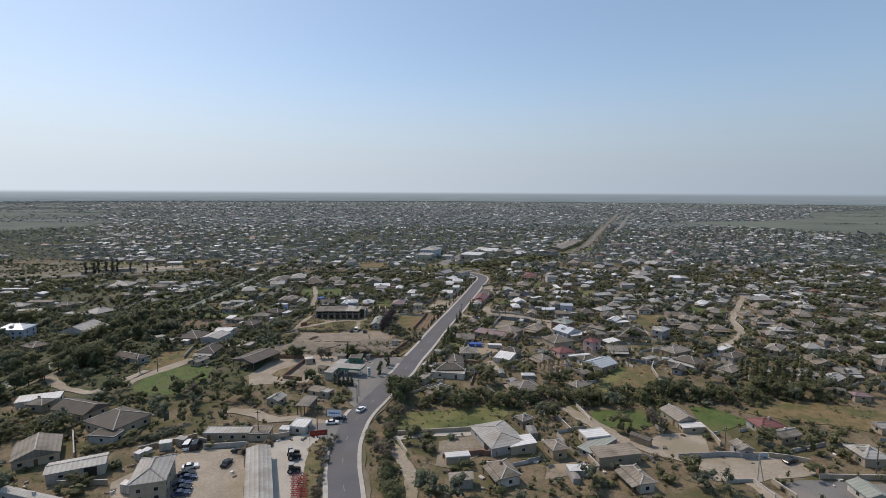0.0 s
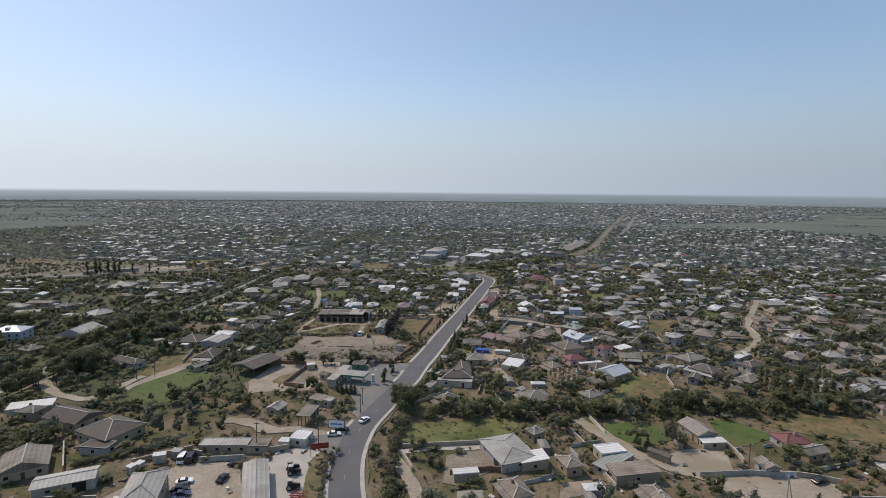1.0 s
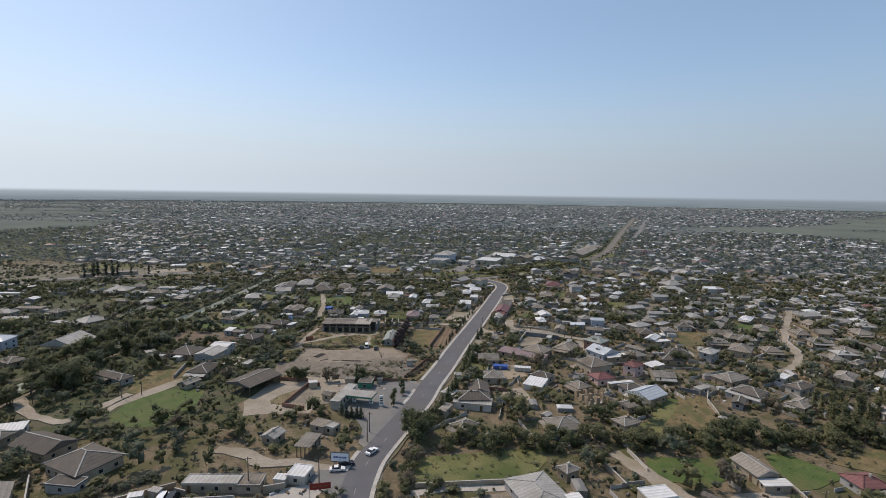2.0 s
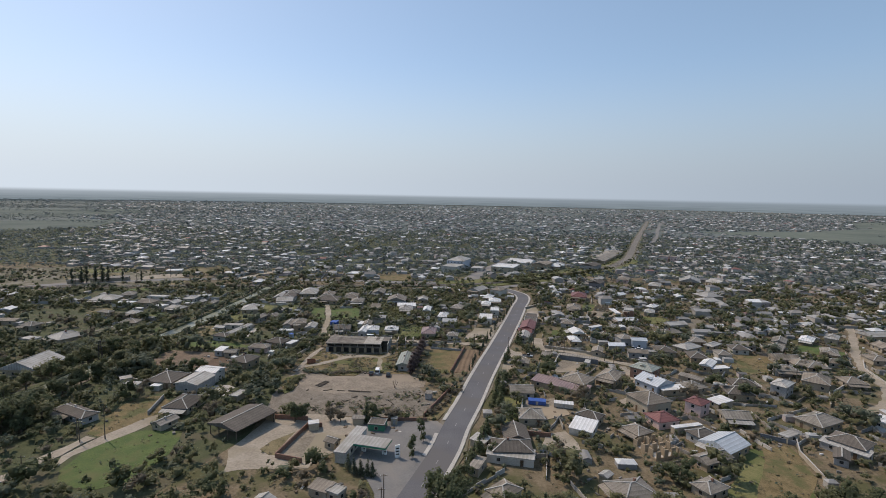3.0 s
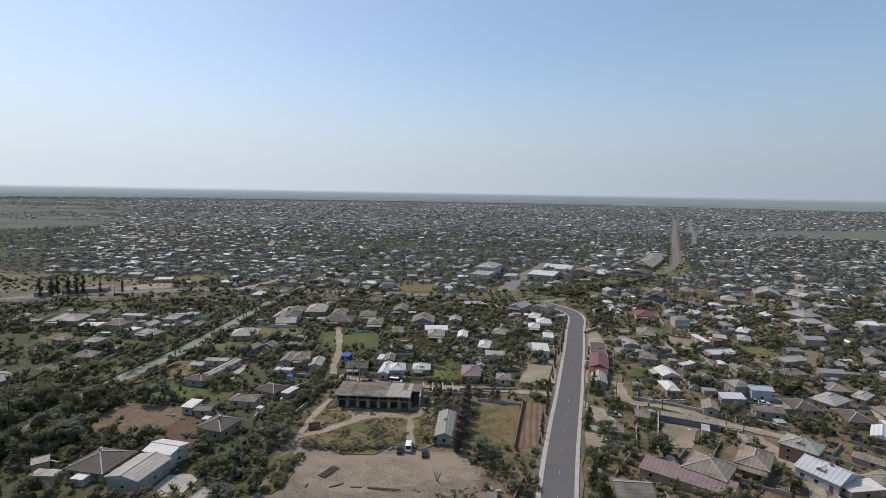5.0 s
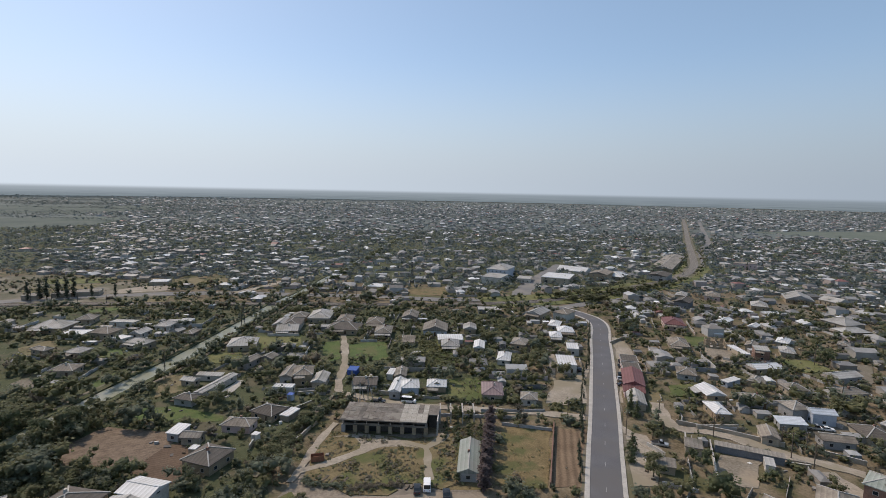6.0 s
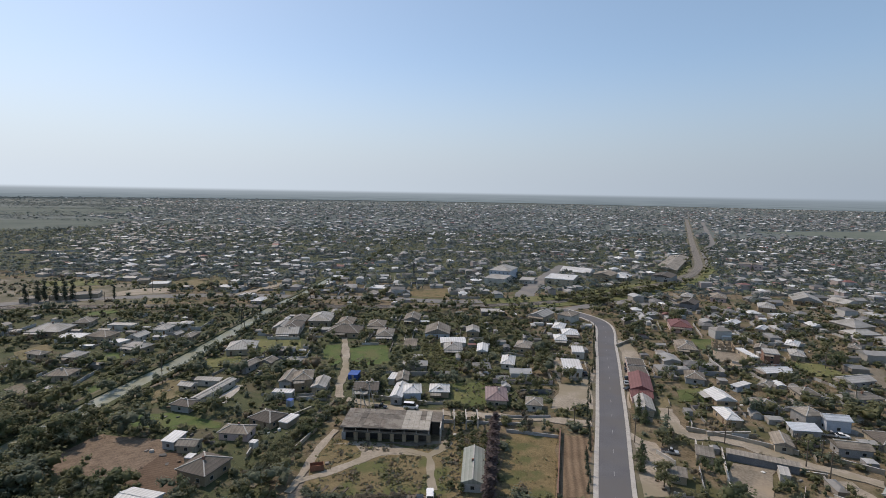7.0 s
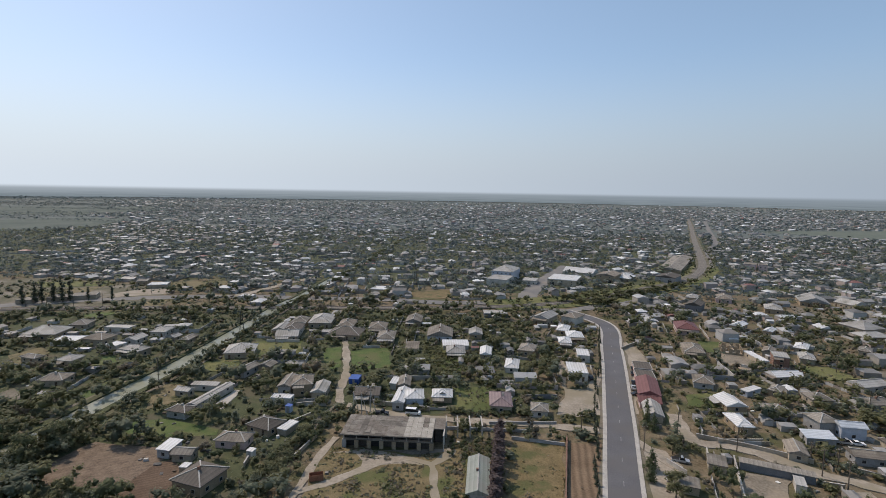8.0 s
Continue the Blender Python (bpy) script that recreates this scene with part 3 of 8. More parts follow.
patch("garden_land", "orchard", 0.025, (-560, 575), (-300, 590), (-100, 570), (-20, 560), (140, 590), (330, 560), (560, 575), (1030, 1120), (-1080, 1120))

# ---- plots and yards: sheets of ground laid a few centimetres over the earth ----
patch("sandy_yard", "sand", 0.05, (-89, 129), (-84, 138), (-77, 146), (-60, 149), (-51, 122), (-63, 117), (-82, 117))
patch("concrete_yard", "concrete", 0.05, (-53, 149), (-51, 155), (-42, 157), (-38, 158), (-41, 149), (-39, 137), (-35, 117), (-41, 117))
patch("verge_strip", "dry", 0.06, (-40, 151), (-37, 153), (-36, 142), (-30, 117), (-34, 117), (-40, 140))
patch("big_dirt_yard", "yardsoil", 0.05, (-85, 273), (-85, 299), (-72, 307), (-47, 311), (-38, 290), (-28, 264), (-21, 252), (-26, 238), (-37, 235), (-55, 236), (-71, 237), (-82, 238), (-85, 253))
patch("yard_path", "paleyard", 0.06, (-85, 284), (-79, 280), (-70, 276.5), (-56, 276.5), (-45, 280), (-35, 280), (-27, 272), (-27, 266), (-35, 264), (-46, 260.5), (-62, 256.5), (-75, 260.5), (-80, 268), (-84, 276))
patch("forecourt", "asphalt2", 0.36, (-46, 232), (-20, 234), (-16.5, 228), (-21, 213), (-24, 200), (-27.5, 186), (-31, 177), (-34, 180), (-34.5, 190), (-38, 197), (-48, 208), (-46, 219))
patch("road_mouth", "asphalt2", 0.36, (-33, 163.5), (-32, 151), (-36, 152), (-44, 160), (-42, 165))
patch("sandy_lot", "sand", 0.04, (-83, 209), (-79, 231), (-67, 238), (-47, 235), (-46, 215), (-49, 212), (-55, 209), (-56, 201), (-66, 201), (-78, 198))
patch("brick_yard_soil", "dirt", 0.07, (-67, 210), (-64, 229), (-60, 229), (-59, 218), (-59, 207))
patch("weed_patch", "dry", 0.08, (-74, 211), (-72, 217), (-67, 224), (-67, 214), (-67, 208), (-70, 208))
patch("green_meadow", "grass", 0.06, (-124, 195), (-125, 210), (-120, 217), (-114, 221), (-103, 221), (-99, 208), (-101, 192), (-107, 187), (-118, 188))
patch("dry_lot", "dryyellow", 0.05, (-132, 217), (-135, 237), (-132, 246), (-126, 249), (-116, 242), (-119, 229), (-124, 216))
patch("track_sand", "sand", 0.07, (-126, 196), (-129, 203), (-126, 216), (-121, 228), (-116, 236), (-113, 233), (-116, 224), (-122, 212), (-126, 203))
patch("ploughed_field", "plough", 0.06, (-158, 284), (-155, 300), (-154, 304), (-142, 303), (-133, 303), (-127, 297), (-128, 293), (-129, 280), (-139, 282), (-151, 281))
patch("ploughed_dark", "ploughdark", 0.07, (-129, 280), (-128, 294), (-125, 297), (-118, 292), (-117, 287), (-113, 278), (-117, 274))
patch("green_plot", "grass", 0.05, (-156, 318), (-142, 321), (-121, 316), (-120, 312), (-133, 309), (-148, 310))
patch("dry_field", "dryyellow", 0.05, (-28, 317), (-11, 320), (-17, 284), (-31, 283))
patch("stubble_field", "stubble", 0.05, (-10, 319), (-0, 320), (-8, 285), (-16, 284))
patch("weed_field", "weedy", 0.05, (-45, 315), (-32, 318), (-33, 282), (-44, 281))
patch("shop_forecourt", "sand", 0.05, (37, 434), (42, 424), (40, 398), (32, 393), (18, 342), (16, 342), (28, 393))
patch("left_forecourt", "sand", 0.05, (-2, 400), (2, 397), (-3, 363), (5, 364), (17, 392), (5, 341), (-11, 339), (-5, 357))
patch("plot_green", "grass", 0.05, (-113, 403), (-106, 405), (-98, 378), (-102, 374), (-108, 384))
patch("plot_green", "grass", 0.05, (-100, 400), (-82, 408), (-76, 380), (-91, 375))
patch("plot_olive", "meadow", 0.05, (-151, 409), (-128, 414), (-123, 394), (-140, 386))
patch("vineyard_plot", "meadow", 0.05, (-65, 411), (-51, 410), (-42, 371), (-60, 375))
patch("garden_plot", "meadow", 0.05, (-48, 358), (-33, 362), (-33, 339), (-47, 337))
patch("meadow_patch", "meadow", 0.05, (-15, 159), (-15, 172), (-5, 175), (25, 182), (24, 172), (17, 163))
patch("pale_strip", "concrete", 0.08, (-15, 156), (13, 161), (13, 158), (-14, 154))
patch("meadow_green", "grass", 0.05, (53, 177), (81, 176), (77, 168), (65, 161), (53, 163))
patch("meadow_green", "grass", 0.05, (91, 181), (99, 179), (107, 169), (95, 162), (87, 160))
patch("yellow_field", "dryyellow", 0.05, (107, 176), (132, 186), (147, 183), (163, 174), (148, 156), (142, 161), (132, 166), (119, 169))
patch("sand_square", "sand", 0.05, (71, 143), (94, 147), (107, 140), (104, 134), (87, 131), (74, 132))
patch("yard_soil", "dirt", 0.05, (31, 139), (42, 141), (43, 137), (28, 131))
patch("compound_soil", "dirt", 0.05, (-1, 153), (11, 157), (14, 147), (3, 137), (-2, 138))
patch("lawn_strip", "grass", 0.06, (-17, 154), (-14, 153), (-10, 146), (-8, 137), (-9, 135), (-13, 145))
patch("sand_patch", "sand", 0.04, (71, 158), (86, 160), (81, 147), (74, 146), (61, 151))
patch("asphalt_lot", "asphalt2", 0.05, (91, 130), (102, 132), (124, 130), (115, 119), (91, 118))
patch("oval_meadow", "dryyellow", 0.05, (125, 322), (138, 327), (146, 314), (135, 298), (120, 294), (115, 300))
patch("garden_green", "grass", 0.05, (172, 345), (184, 346), (190, 333), (181, 323), (171, 329), (163, 331))
patch("red_soil_lot", "dirt", 0.05, (13, 257), (25, 259), (28, 245), (17, 238), (10, 242))
patch("garden_weed", "meadow", 0.05, (5, 258), (13, 258), (8, 225), (2, 224))
patch("yard_pale", "sand", 0.05, (16, 228), (23, 231), (26, 222), (25, 217), (14, 220))
patch("field_right", "meadow", 0.05, (58, 196), (80, 223), (92, 219), (82, 194), (67, 188))
patch("plot_tan", "dryyellow", 0.05, (84, 223), (94, 226), (89, 206), (76, 190), (62, 189), (77, 211))
patch("yard_dirt", "dirt", 0.05, (37, 307), (48, 304), (38, 289), (26, 288))
patch("yard_pale", "sand", 0.05, (10, 321), (19, 316), (18, 304), (12, 287), (4, 286), (7, 300))
patch("yard_tan", "sand", 0.05, (-4, 363), (7, 364), (2, 340), (-7, 337))
patch("paddock", "dryyellow", 0.05, (-93, 546), (-60, 563), (-58, 533), (-87, 513))
patch("railway_field", "scrubland", 0.05, (-240, 473), (-294, 465), (-318, 439), (-380, 430), (-483, 513), (-416, 536), (-332, 538), (-294, 557))
patch("dusty_field", "scrubland", 0.04, (-456, 530), (-400, 561), (-338, 558), (-313, 525), (-386, 468))
patch("sports_ground", "dry", 0.05, (-288, 558), (-281, 567), (-248, 570), (-232, 538), (-269, 532))
patch("station_yard", "sand", 0.06, (-301, 509), (-282, 546), (-271, 527), (-263, 515), (-292, 497))
patch("far_field", "farfield_hazed", 0.05, (579, 1360), (924, 1474), (1872, 2159), (2236, 2208), (969, 952), (800, 1005), (694, 1213))
patch("far_field", "farfield_hazed", 0.05, (1555, 2176), (2291, 2644), (2385, 2355), (1989, 1962), (1269, 1748))
patch("far_field", "farfield2_hazed", 0.05, (-1143, 1101), (-1017, 1340), (-875, 1327), (-760, 1096), (-800, 994), (-926, 891))
patch("far_field", "farfield2_hazed", 0.04, (-1911, 1753), (-1339, 2071), (-1076, 1818), (-1101, 1451), (-1474, 1350))
patch("garden_lawn", "grass", 0.04, (-212, 376), (-202, 379), (-195, 369), (-204, 367))
patch("garden_lawn", "meadow", 0.04, (-162, 377), (-146, 381), (-141, 368), (-153, 365))
patch("paved_court", "concrete", 0.05, (-131.8, 347.5), (-127.6, 347.5), (-127.8, 331), (-131.6, 329))
patch("concrete_court", "concrete", 0.05, (-112.4, 251.5), (-103, 250.5), (-102.6, 258.6), (-106.5, 261), (-111.4, 260.5))
patch("garden_plot", "dry", 0.04, (-164, 349), (-153, 351), (-145, 336), (-153, 327))
patch("garden_plot", "grass", 0.04, (-186, 337), (-184, 350), (-179, 348), (-179, 332))
patch("garden_plot", "dust", 0.04, (-215, 333), (-213, 344), (-205, 343), (-203, 329))
patch("garden_plot", "dry", 0.04, (-250, 374), (-246, 387), (-235, 381), (-235, 363))
patch("garden_lawn", "grass", 0.04, (-274, 446), (-266, 460), (-257, 455), (-263, 439))
patch("building_plot", "dirt", 0.04, (79, 418), (94, 423), (96, 404), (81, 393), (74, 402))
patch("garden_plot", "meadow", 0.04, (79, 440), (90, 439), (79, 418), (73, 421))
patch("garden_plot", "meadow", 0.04, (42, 363), (54, 365), (51, 352), (39, 351))
patch("garden_plot", "dry", 0.04, (30, 353), (36, 357), (31, 336), (25, 333))
patch("garden_plot", "meadow", 0.04, (106, 405), (122, 403), (125, 389), (108, 385))
patch("street_dust", "dust", 0.04, (137, 401), (148, 399), (129, 373), (130, 385))
patch("yard_dust", "dust", 0.04, (183, 544), (195, 524), (185, 503), (172, 511))
patch("yard_dust", "dust", 0.04, (82, 339), (93, 334), (91, 322), (79, 321), (75, 332))
patch("roadside_dust", "sand", 0.04, (39, 434), (40, 410), (36, 393), (32, 396))
patch("yard_grass", "weedy", 0.05, (-83, 287), (-82, 282), (-76, 281), (-67, 275), (-57, 282), (-51, 282), (-45, 281), (-41, 284), (-42, 307), (-46, 309), (-58, 306), (-73, 308), (-83, 308), (-84, 295))
patch("shed_apron", "sand", 0.06, (-81, 305), (-73, 308), (-58, 305), (-53, 301), (-57, 302), (-67, 299), (-70, 295), (-71, 301), (-74, 305))
patch("grass_oval", "weedy", 0.07, (-84, 292), (-82, 301), (-78, 305), (-75, 305), (-71, 301), (-71, 297), (-77, 292))
patch("dry_strip", "dry", 0.06, (-268, 464), (-242, 476), (-251, 497), (-263, 484), (-276, 476))
patch("dry_strip", "dry", 0.06, (-369, 498), (-345, 519), (-327, 532), (-320, 506), (-346, 483))
patch("dry_strip", "meadow", 0.06, (-391, 541), (-336, 555), (-322, 537), (-364, 521))
patch("weedy_edge", "weedy", 0.05, (-81, 279), (-81, 284), (-74, 284), (-72, 280), (-67, 281), (-59, 282), (-56, 280), (-58, 277), (-65, 276), (-69, 276), (-73, 279), (-77, 278))
patch("verge_weeds", "weedy", 0.07, (-24, 237), (-20, 236), (-14, 254), (-9.5, 270), (-12.5, 270), (-18, 257))
patch("weedy_edge", "weedy", 0.05, (-87, 270), (-83, 275), (-80, 272), (-79, 265), (-79, 258), (-81, 253))
patch("orchard_grass", "orchard", 0.03, (-96, 182), (-140, 176), (-230, 205), (-330, 300), (-400, 400), (-390, 425), (-250, 462), (-110, 480), (-60, 486), (-2, 474), (-4, 440), (-20, 420),
      (-8, 345), (-60, 338), (-92, 345), (-97, 300), (-92, 262), (-92, 215))
# ---- roads, lanes and water ----
road("verge", "dust", 12.6, False, (-22.6, 112), (-25.4, 125), (-28, 136), (-29.9, 149), (-30, 160), (-29, 171), (-25.3, 185), (-21, 200), (-17, 215), (-14, 231), (-9.2, 251), (-3.8, 276.5), (2, 302), (8.2, 328), (15.2, 359), (22.4, 391), (30, 427), (34.4, 445), (36.4, 460), (35, 472), (29, 484), (18.3, 499.2))
road("main_road", "asphalt", 8.3, True, (-22.6, 112), (-25.4, 125), (-28, 136), (-29.9, 149), (-30, 160), (-29, 171), (-25.3, 185), (-21, 200), (-17, 215), (-14, 231), (-9.2, 251), (-3.8, 276.5), (2, 302), (8.2, 328), (15.2, 359), (22.4, 391), (30, 427), (34.4, 445), (36.4, 460), (35, 472), (29, 484), (18.3, 499.2))
road("boulevard", "asphalt2", 14, False, (-4.0, 537.3), (4.9, 572.6), (27.1, 638.8), (55.9, 715.7))
road("cross_road", "asphalt2", 11, False, (-365.0, 442.1), (-341.9, 462.5), (-308.2, 481.1), (-268.6, 498.3), (-210.9, 513.1), (-169.7, 513.6), (-117.6, 517.7), (-64.9, 514.4), (-25.5, 516.7), (18.3, 499.2))
road("ring_road", "asphalt2", 9, False, (18.3, 499.2), (34.8, 511), (65.1, 537.8), (94.6, 567.3), (130.9, 607), (162.7, 643.4), (199.5, 708.1), (233.2, 789.6), (264.6, 869.7), (301.1, 940.5), (347.6, 1027.3), (417.9, 1200.8), (511.9, 1437.5), (663.2, 1814.3))
road("street", "sand", 4.0, False, (-79.5, 337.2), (-66.6, 332.6), (-46.9, 330.7), (-22.3, 330.0), (1.4, 328.1))
road("lane", "sand", 3.2, False, (-113.6, 435.6), (-103.4, 405.7), (-94.2, 371.1), (-91.3, 352.6), (-87.8, 339.7), (-79.5, 337.2))
road("lane", "dust", 1.8, False, (-87.8, 339.7), (-91.2, 328.5), (-91.6, 315.4), (-93.7, 299.8), (-94.8, 280.8))
road("lane", "sand", 5, False, (31.3, 343.4), (28.7, 328.3), (30.6, 322.8), (43.6, 320.0), (56.2, 308.3), (63.0, 305.0), (72.7, 298.6))
road("lane", "sand", 4, False, (11.3, 321.9), (15.7, 314.3), (18.6, 306.8))
road("lane", "sand", 4.5, False, (63.1, 299.3), (64.2, 283.1), (61.5, 265.1), (49.6, 255.7))
road("lane", "sand", 4, False, (237.3, 395.4), (217, 364), (192, 328.5), (175, 299.2), (168, 280.2), (157.5, 265.8), (143.8, 256.6), (132, 251))
road("lane", "sand", 4, False, (-169.6, 211.9), (-154.9, 197.3), (-144.4, 192.1), (-134.5, 190.6), (-132.1, 200.6), (-128.6, 214.6))
road("lane", "sand", 4.5, False, (-76.3, 174.8), (-66.4, 172.6), (-58.5, 166.8), (-49.2, 168.3), (-34.2, 161.7))
road("lane", "sand", 3.5, False, (-16.5, 153.3), (-13.0, 144.6), (-9.4, 134.5), (-7.2, 118.6))
road("lane", "sand", 5, False, (44.9, 178.8), (50.2, 168.2), (55.9, 156.0), (64.9, 147.1), (72.5, 143.2))
road("lane", "sand", 4, False, (84.2, 130.6), (85.5, 125.4), (86.5, 118.3))
road("track", "sand", 2.2, False, (-82.0, 314.4), (-83.7, 303.4), (-84.3, 292.4), (-84.3, 284.2), (-84.9, 279.4))
road("track", "sand", 2.6, False, (-84.5, 284.9), (-78.4, 288.9), (-72.1, 294.8), (-65.3, 300.7), (-57.6, 303.7), (-51.1, 301.7), (-47.2, 306.6), (-45.7, 310.6))
road("track", "sand", 2.0, False, (-51.1, 301.7), (-50.0, 297.4), (-49.6, 291.0), (-48.4, 284.0))
canal("canal", 8.6, True, (-176, 150), (-172, 305), (-170.5, 338), (-168, 370), (-168, 440), (-169, 475), (-167.5, 506))
canal("canal", 6.0, False, (-167.5, 506), (-166.5, 520), (-165.5, 614), (-163.5, 750), (-164, 900))
road("track", "sand", 7, False, (-214, 514), (-207, 527), (-202, 543), (-192, 577), (-180, 605))
road("railway_belt", "meadow", 34, False, (-30, 508), (41, 540), (72, 564), (104, 592), (140, 628), (170, 670), (205, 737))
road("railway_verge", "scrubland", 15, False, (72, 565), (102.6, 592), (138.6, 628), (170.6, 670.4), (205.7, 737.7), (243.6, 834.9), (320.2, 1039.6), (513, 1543.8), (668.6, 1954.4))
railway("railway", 4.5, (-409.4, 425.9), (-332.3, 452.8), (-249.2, 469.7), (-165.5, 482.0), (-63.5, 497.0), (0, 515), (41, 540), (72, 565), (102.6, 592), (138.6, 628), (170.6, 670.4), (205.7, 737.7), (243.6, 834.9), (320.2, 1039.6), (513, 1543.8), (668.6, 1954.4))
# ---- measured buildings: kind, place, turn, width, depth, eaves, roof form, roof, wall ----
building("house", -100.7, 118.3, -16, 22.2, 2.5, 3, "hip", "l", "g")
building("shed", 110.0, 123.7, -92, 7.9, 6.2, 2.3, "gable", "e", "w")
building("warehouse", -47.3, 124.1, 20, 6.8, 38.7, 3.4, "gable", "l", "w")
building("office_building", -75.6, 126.2, 17, 8.8, 13.8, 5.5, "hip", "l", "c")
building("shed", 5.2, 129.0, -90, 4.1, 6.7, 2.3, "shed", "g", "g")
building("house", 52.9, 129.9, -77, 9.5, 5.1, 2.7, "hip", "t", "w")
building("house", 17.0, 132.3, -70, 9.1, 6.3, 2.7, "hip", "t", "w")
building("warehouse", -100.6, 133.3, 26, 14.2, 7.1, 3, "gable", "l", "w")
building("shed", 4.5, 140.5, -80, 2.9, 7.2, 2.3, "flat", "w", "c")
building("hall", 50.8, 142.0, -81, 6.6, 13.3, 3, "shed", "t", "c")
building("house", -118.8, 142.2, 34, 11.6, 12.7, 2.7, "gable", "g", "c")
building("house", 125.2, 142.6, -91, 8.6, 7.9, 2.7, "hip", "l", "c")
building("house", 34.1, 145.2, -74, 6.4, 5.5, 3, "hip", "t", "n")
building("house", 90.5, 146.3, -85, 5.5, 5.0, 2.4, "gable", "g", "g")
building("annex", 24.0, 148.1, -79, 6.0, 8.4, 2.7, "shed", "w", "c")
building("shed", 47.6, 148.1, -52, 5.0, 13.8, 2.1, "shed", "e", "g")
building("shed", 62.3, 152.1, -46, 6.7, 2.5, 2.3, "gable", "d", "n")
building("shed", -105.1, 152.2, -6, 8.8, 4.6, 2.3, "flat", "d", "g")
building("hall", 17.5, 152.6, -69, 16.2, 12.4, 2.7, "hip", "l", "g")
building("house", 48.0, 153.3, -77, 5.5, 8.2, 2.7, "flat", "w", "c")
building("office_building", -67.8, 154.7, 2, 14.6, 4.6, 2.3, "flat", "l", "c")
building("house", 109.3, 155.0, -72, 5.5, 8.6, 2.3, "gable", "g", "n")
building("shed", -57.7, 155.3, 3, 6.1, 5.7, 2.1, "flat", "t", "c")
building("kiosk", -50.6, 157.3, -5, 3.4, 3.1, 2, "flat", "w", "w")
building("kiosk", -46.3, 160.0, -8, 5.5, 6.1, 2.3, "flat", "w", "w")
building("annex", 82.3, 160.5, -91, 3.7, 7.4, 2.1, "shed", "w", "c")
building("house", 146.4, 160.6, -90, 5.1, 6.9, 2.4, "gable", "l", "c")
building("house", -107.5, 162.0, -24, 15.1, 13.5, 3, "hip", "d", "c")
building("house", 107.6, 162.1, -83, 7.9, 9.4, 2.4, "hip", "r", "g")
building("house", 27.5, 163.8, -57, 4.6, 5.3, 3, "hip", "g", "n")
building("house", 81.0, 167.8, -78, 10.5, 7.5, 2.7, "gable", "g", "c")
building("barn", -126.6, 171.1, -18, 15.8, 10.2, 2.7, "gable", "d", "c")
building("canopy_shed", -48.3, 174.9, -9, 5.1, 8.5, 3.6, "shed", "g", "g")
building("house", -143.9, 175.2, -7, 7.4, 6.2, 2.7, "hip", "g", "c")
building("annex", -147.9, 180.0, 22, 13.7, 5.4, 2.3, "shed", "w", "w")
building("house", -61.2, 181.1, -18, 5.6, 6.1, 2.3, "gable", "l", "c")
building("house", 159.1, 186.8, -96, 4.6, 6.6, 2.4, "hip", "p", "c")
building("shed", -44.2, 187.9, -26, 4.1, 3.9, 2.3, "flat", "l", "c")
building("shed", -48.3, 189.4, -21, 6.0, 4.6, 2.3, "shed", "t", "c")
building("house", -0.9, 190.2, -44, 6.6, 7.9, 2.7, "hip", "t", "w")
building("house", 32.4, 191.7, -75, 10.5, 11.2, 3, "hip", "g", "g")
building("house", 54.5, 196.5, -61, 6.4, 8.3, 2.3, "hip", "g", "c")
building("shed", 28.0, 200.2, -46, 3.0, 3.6, 2.3, "gable", "l", "c")
building("shed", -7.3, 203.9, -22, 3.3, 7.3, 2.3, "flat", "g", "c")
building("house", 162.4, 205.0, -58, 6.5, 9.1, 2.3, "gable", "l", "n")
building("annex", 2.7, 209.7, -10, 14.3, 5.2, 2.6, "shed", "l", "w")
building("house", 62.6, 212.1, -63, 6.2, 11.7, 2.3, "gable", "g", "n")
building("house", 3.3, 213.1, 0, 12.3, 8.7, 3.2, "hip", "d", "c")
building("shed", -51.8, 214.2, -24, 4.3, 3.9, 2.3, "gable", "t", "c")
building("house", 125.8, 215.4, -55, 6.8, 11.7, 2.3, "hip", "g", "c")
building("shed", 103.3, 216.4, -35, 4.4, 7.7, 2.3, "gable", "d", "g")
building("shed", -5.9, 218.7, -35, 5.6, 4.6, 2.3, "shed", "l", "c")
building("house", 70.3, 220.4, -55, 10.4, 12.0, 2.9, "gable", "b", "n")
building("annex", 108.6, 221.9, -54, 13.1, 5.1, 2.3, "shed", "l", "g")
building("house", -110.2, 224.0, -22, 5.1, 7.3, 2, "gable", "g", "c")
building("house", 111.8, 224.4, -53, 10.7, 9.2, 3, "hip", "d", "g")
building("canopy_shed", -84.5, 225.0, -24, 13.0, 17.4, 3.6, "gable", "d", "n")
building("kiosk", -61.0, 225.9, -72, 2.9, 3.5, 2.3, "flat", "w", "c")
building("shed", -39.9, 227.6, -4, 5.6, 5.0, 2.4, "flat", "d", "e")
building("house", 66.5, 227.6, -66, 5.9, 8.5, 2.7, "hip", "d", "g")
building("house", -143.7, 228.0, -23, 16.9, 6.2, 2.4, "hip", "d", "g")
building("house", 46.1, 228.9, -60, 7.9, 7.2, 2.3, "hip", "t", "c")
building("shed", 96.0, 229.7, -61, 3.3, 6.9, 2.1, "flat", "l", "c")
building("annex", 29.1, 230.6, -28, 8.0, 8.8, 2.4, "shed", "w", "w")
building("shed", -46.9, 230.9, -1, 4.4, 3.1, 2.3, "gable", "g", "c")
building("house", 136.8, 232.6, -62, 6.6, 10.7, 2.7, "hip", "d", "w")
building("annex", 64.4, 233.5, -73, 2.1, 11.3, 2.1, "flat", "w", "c")
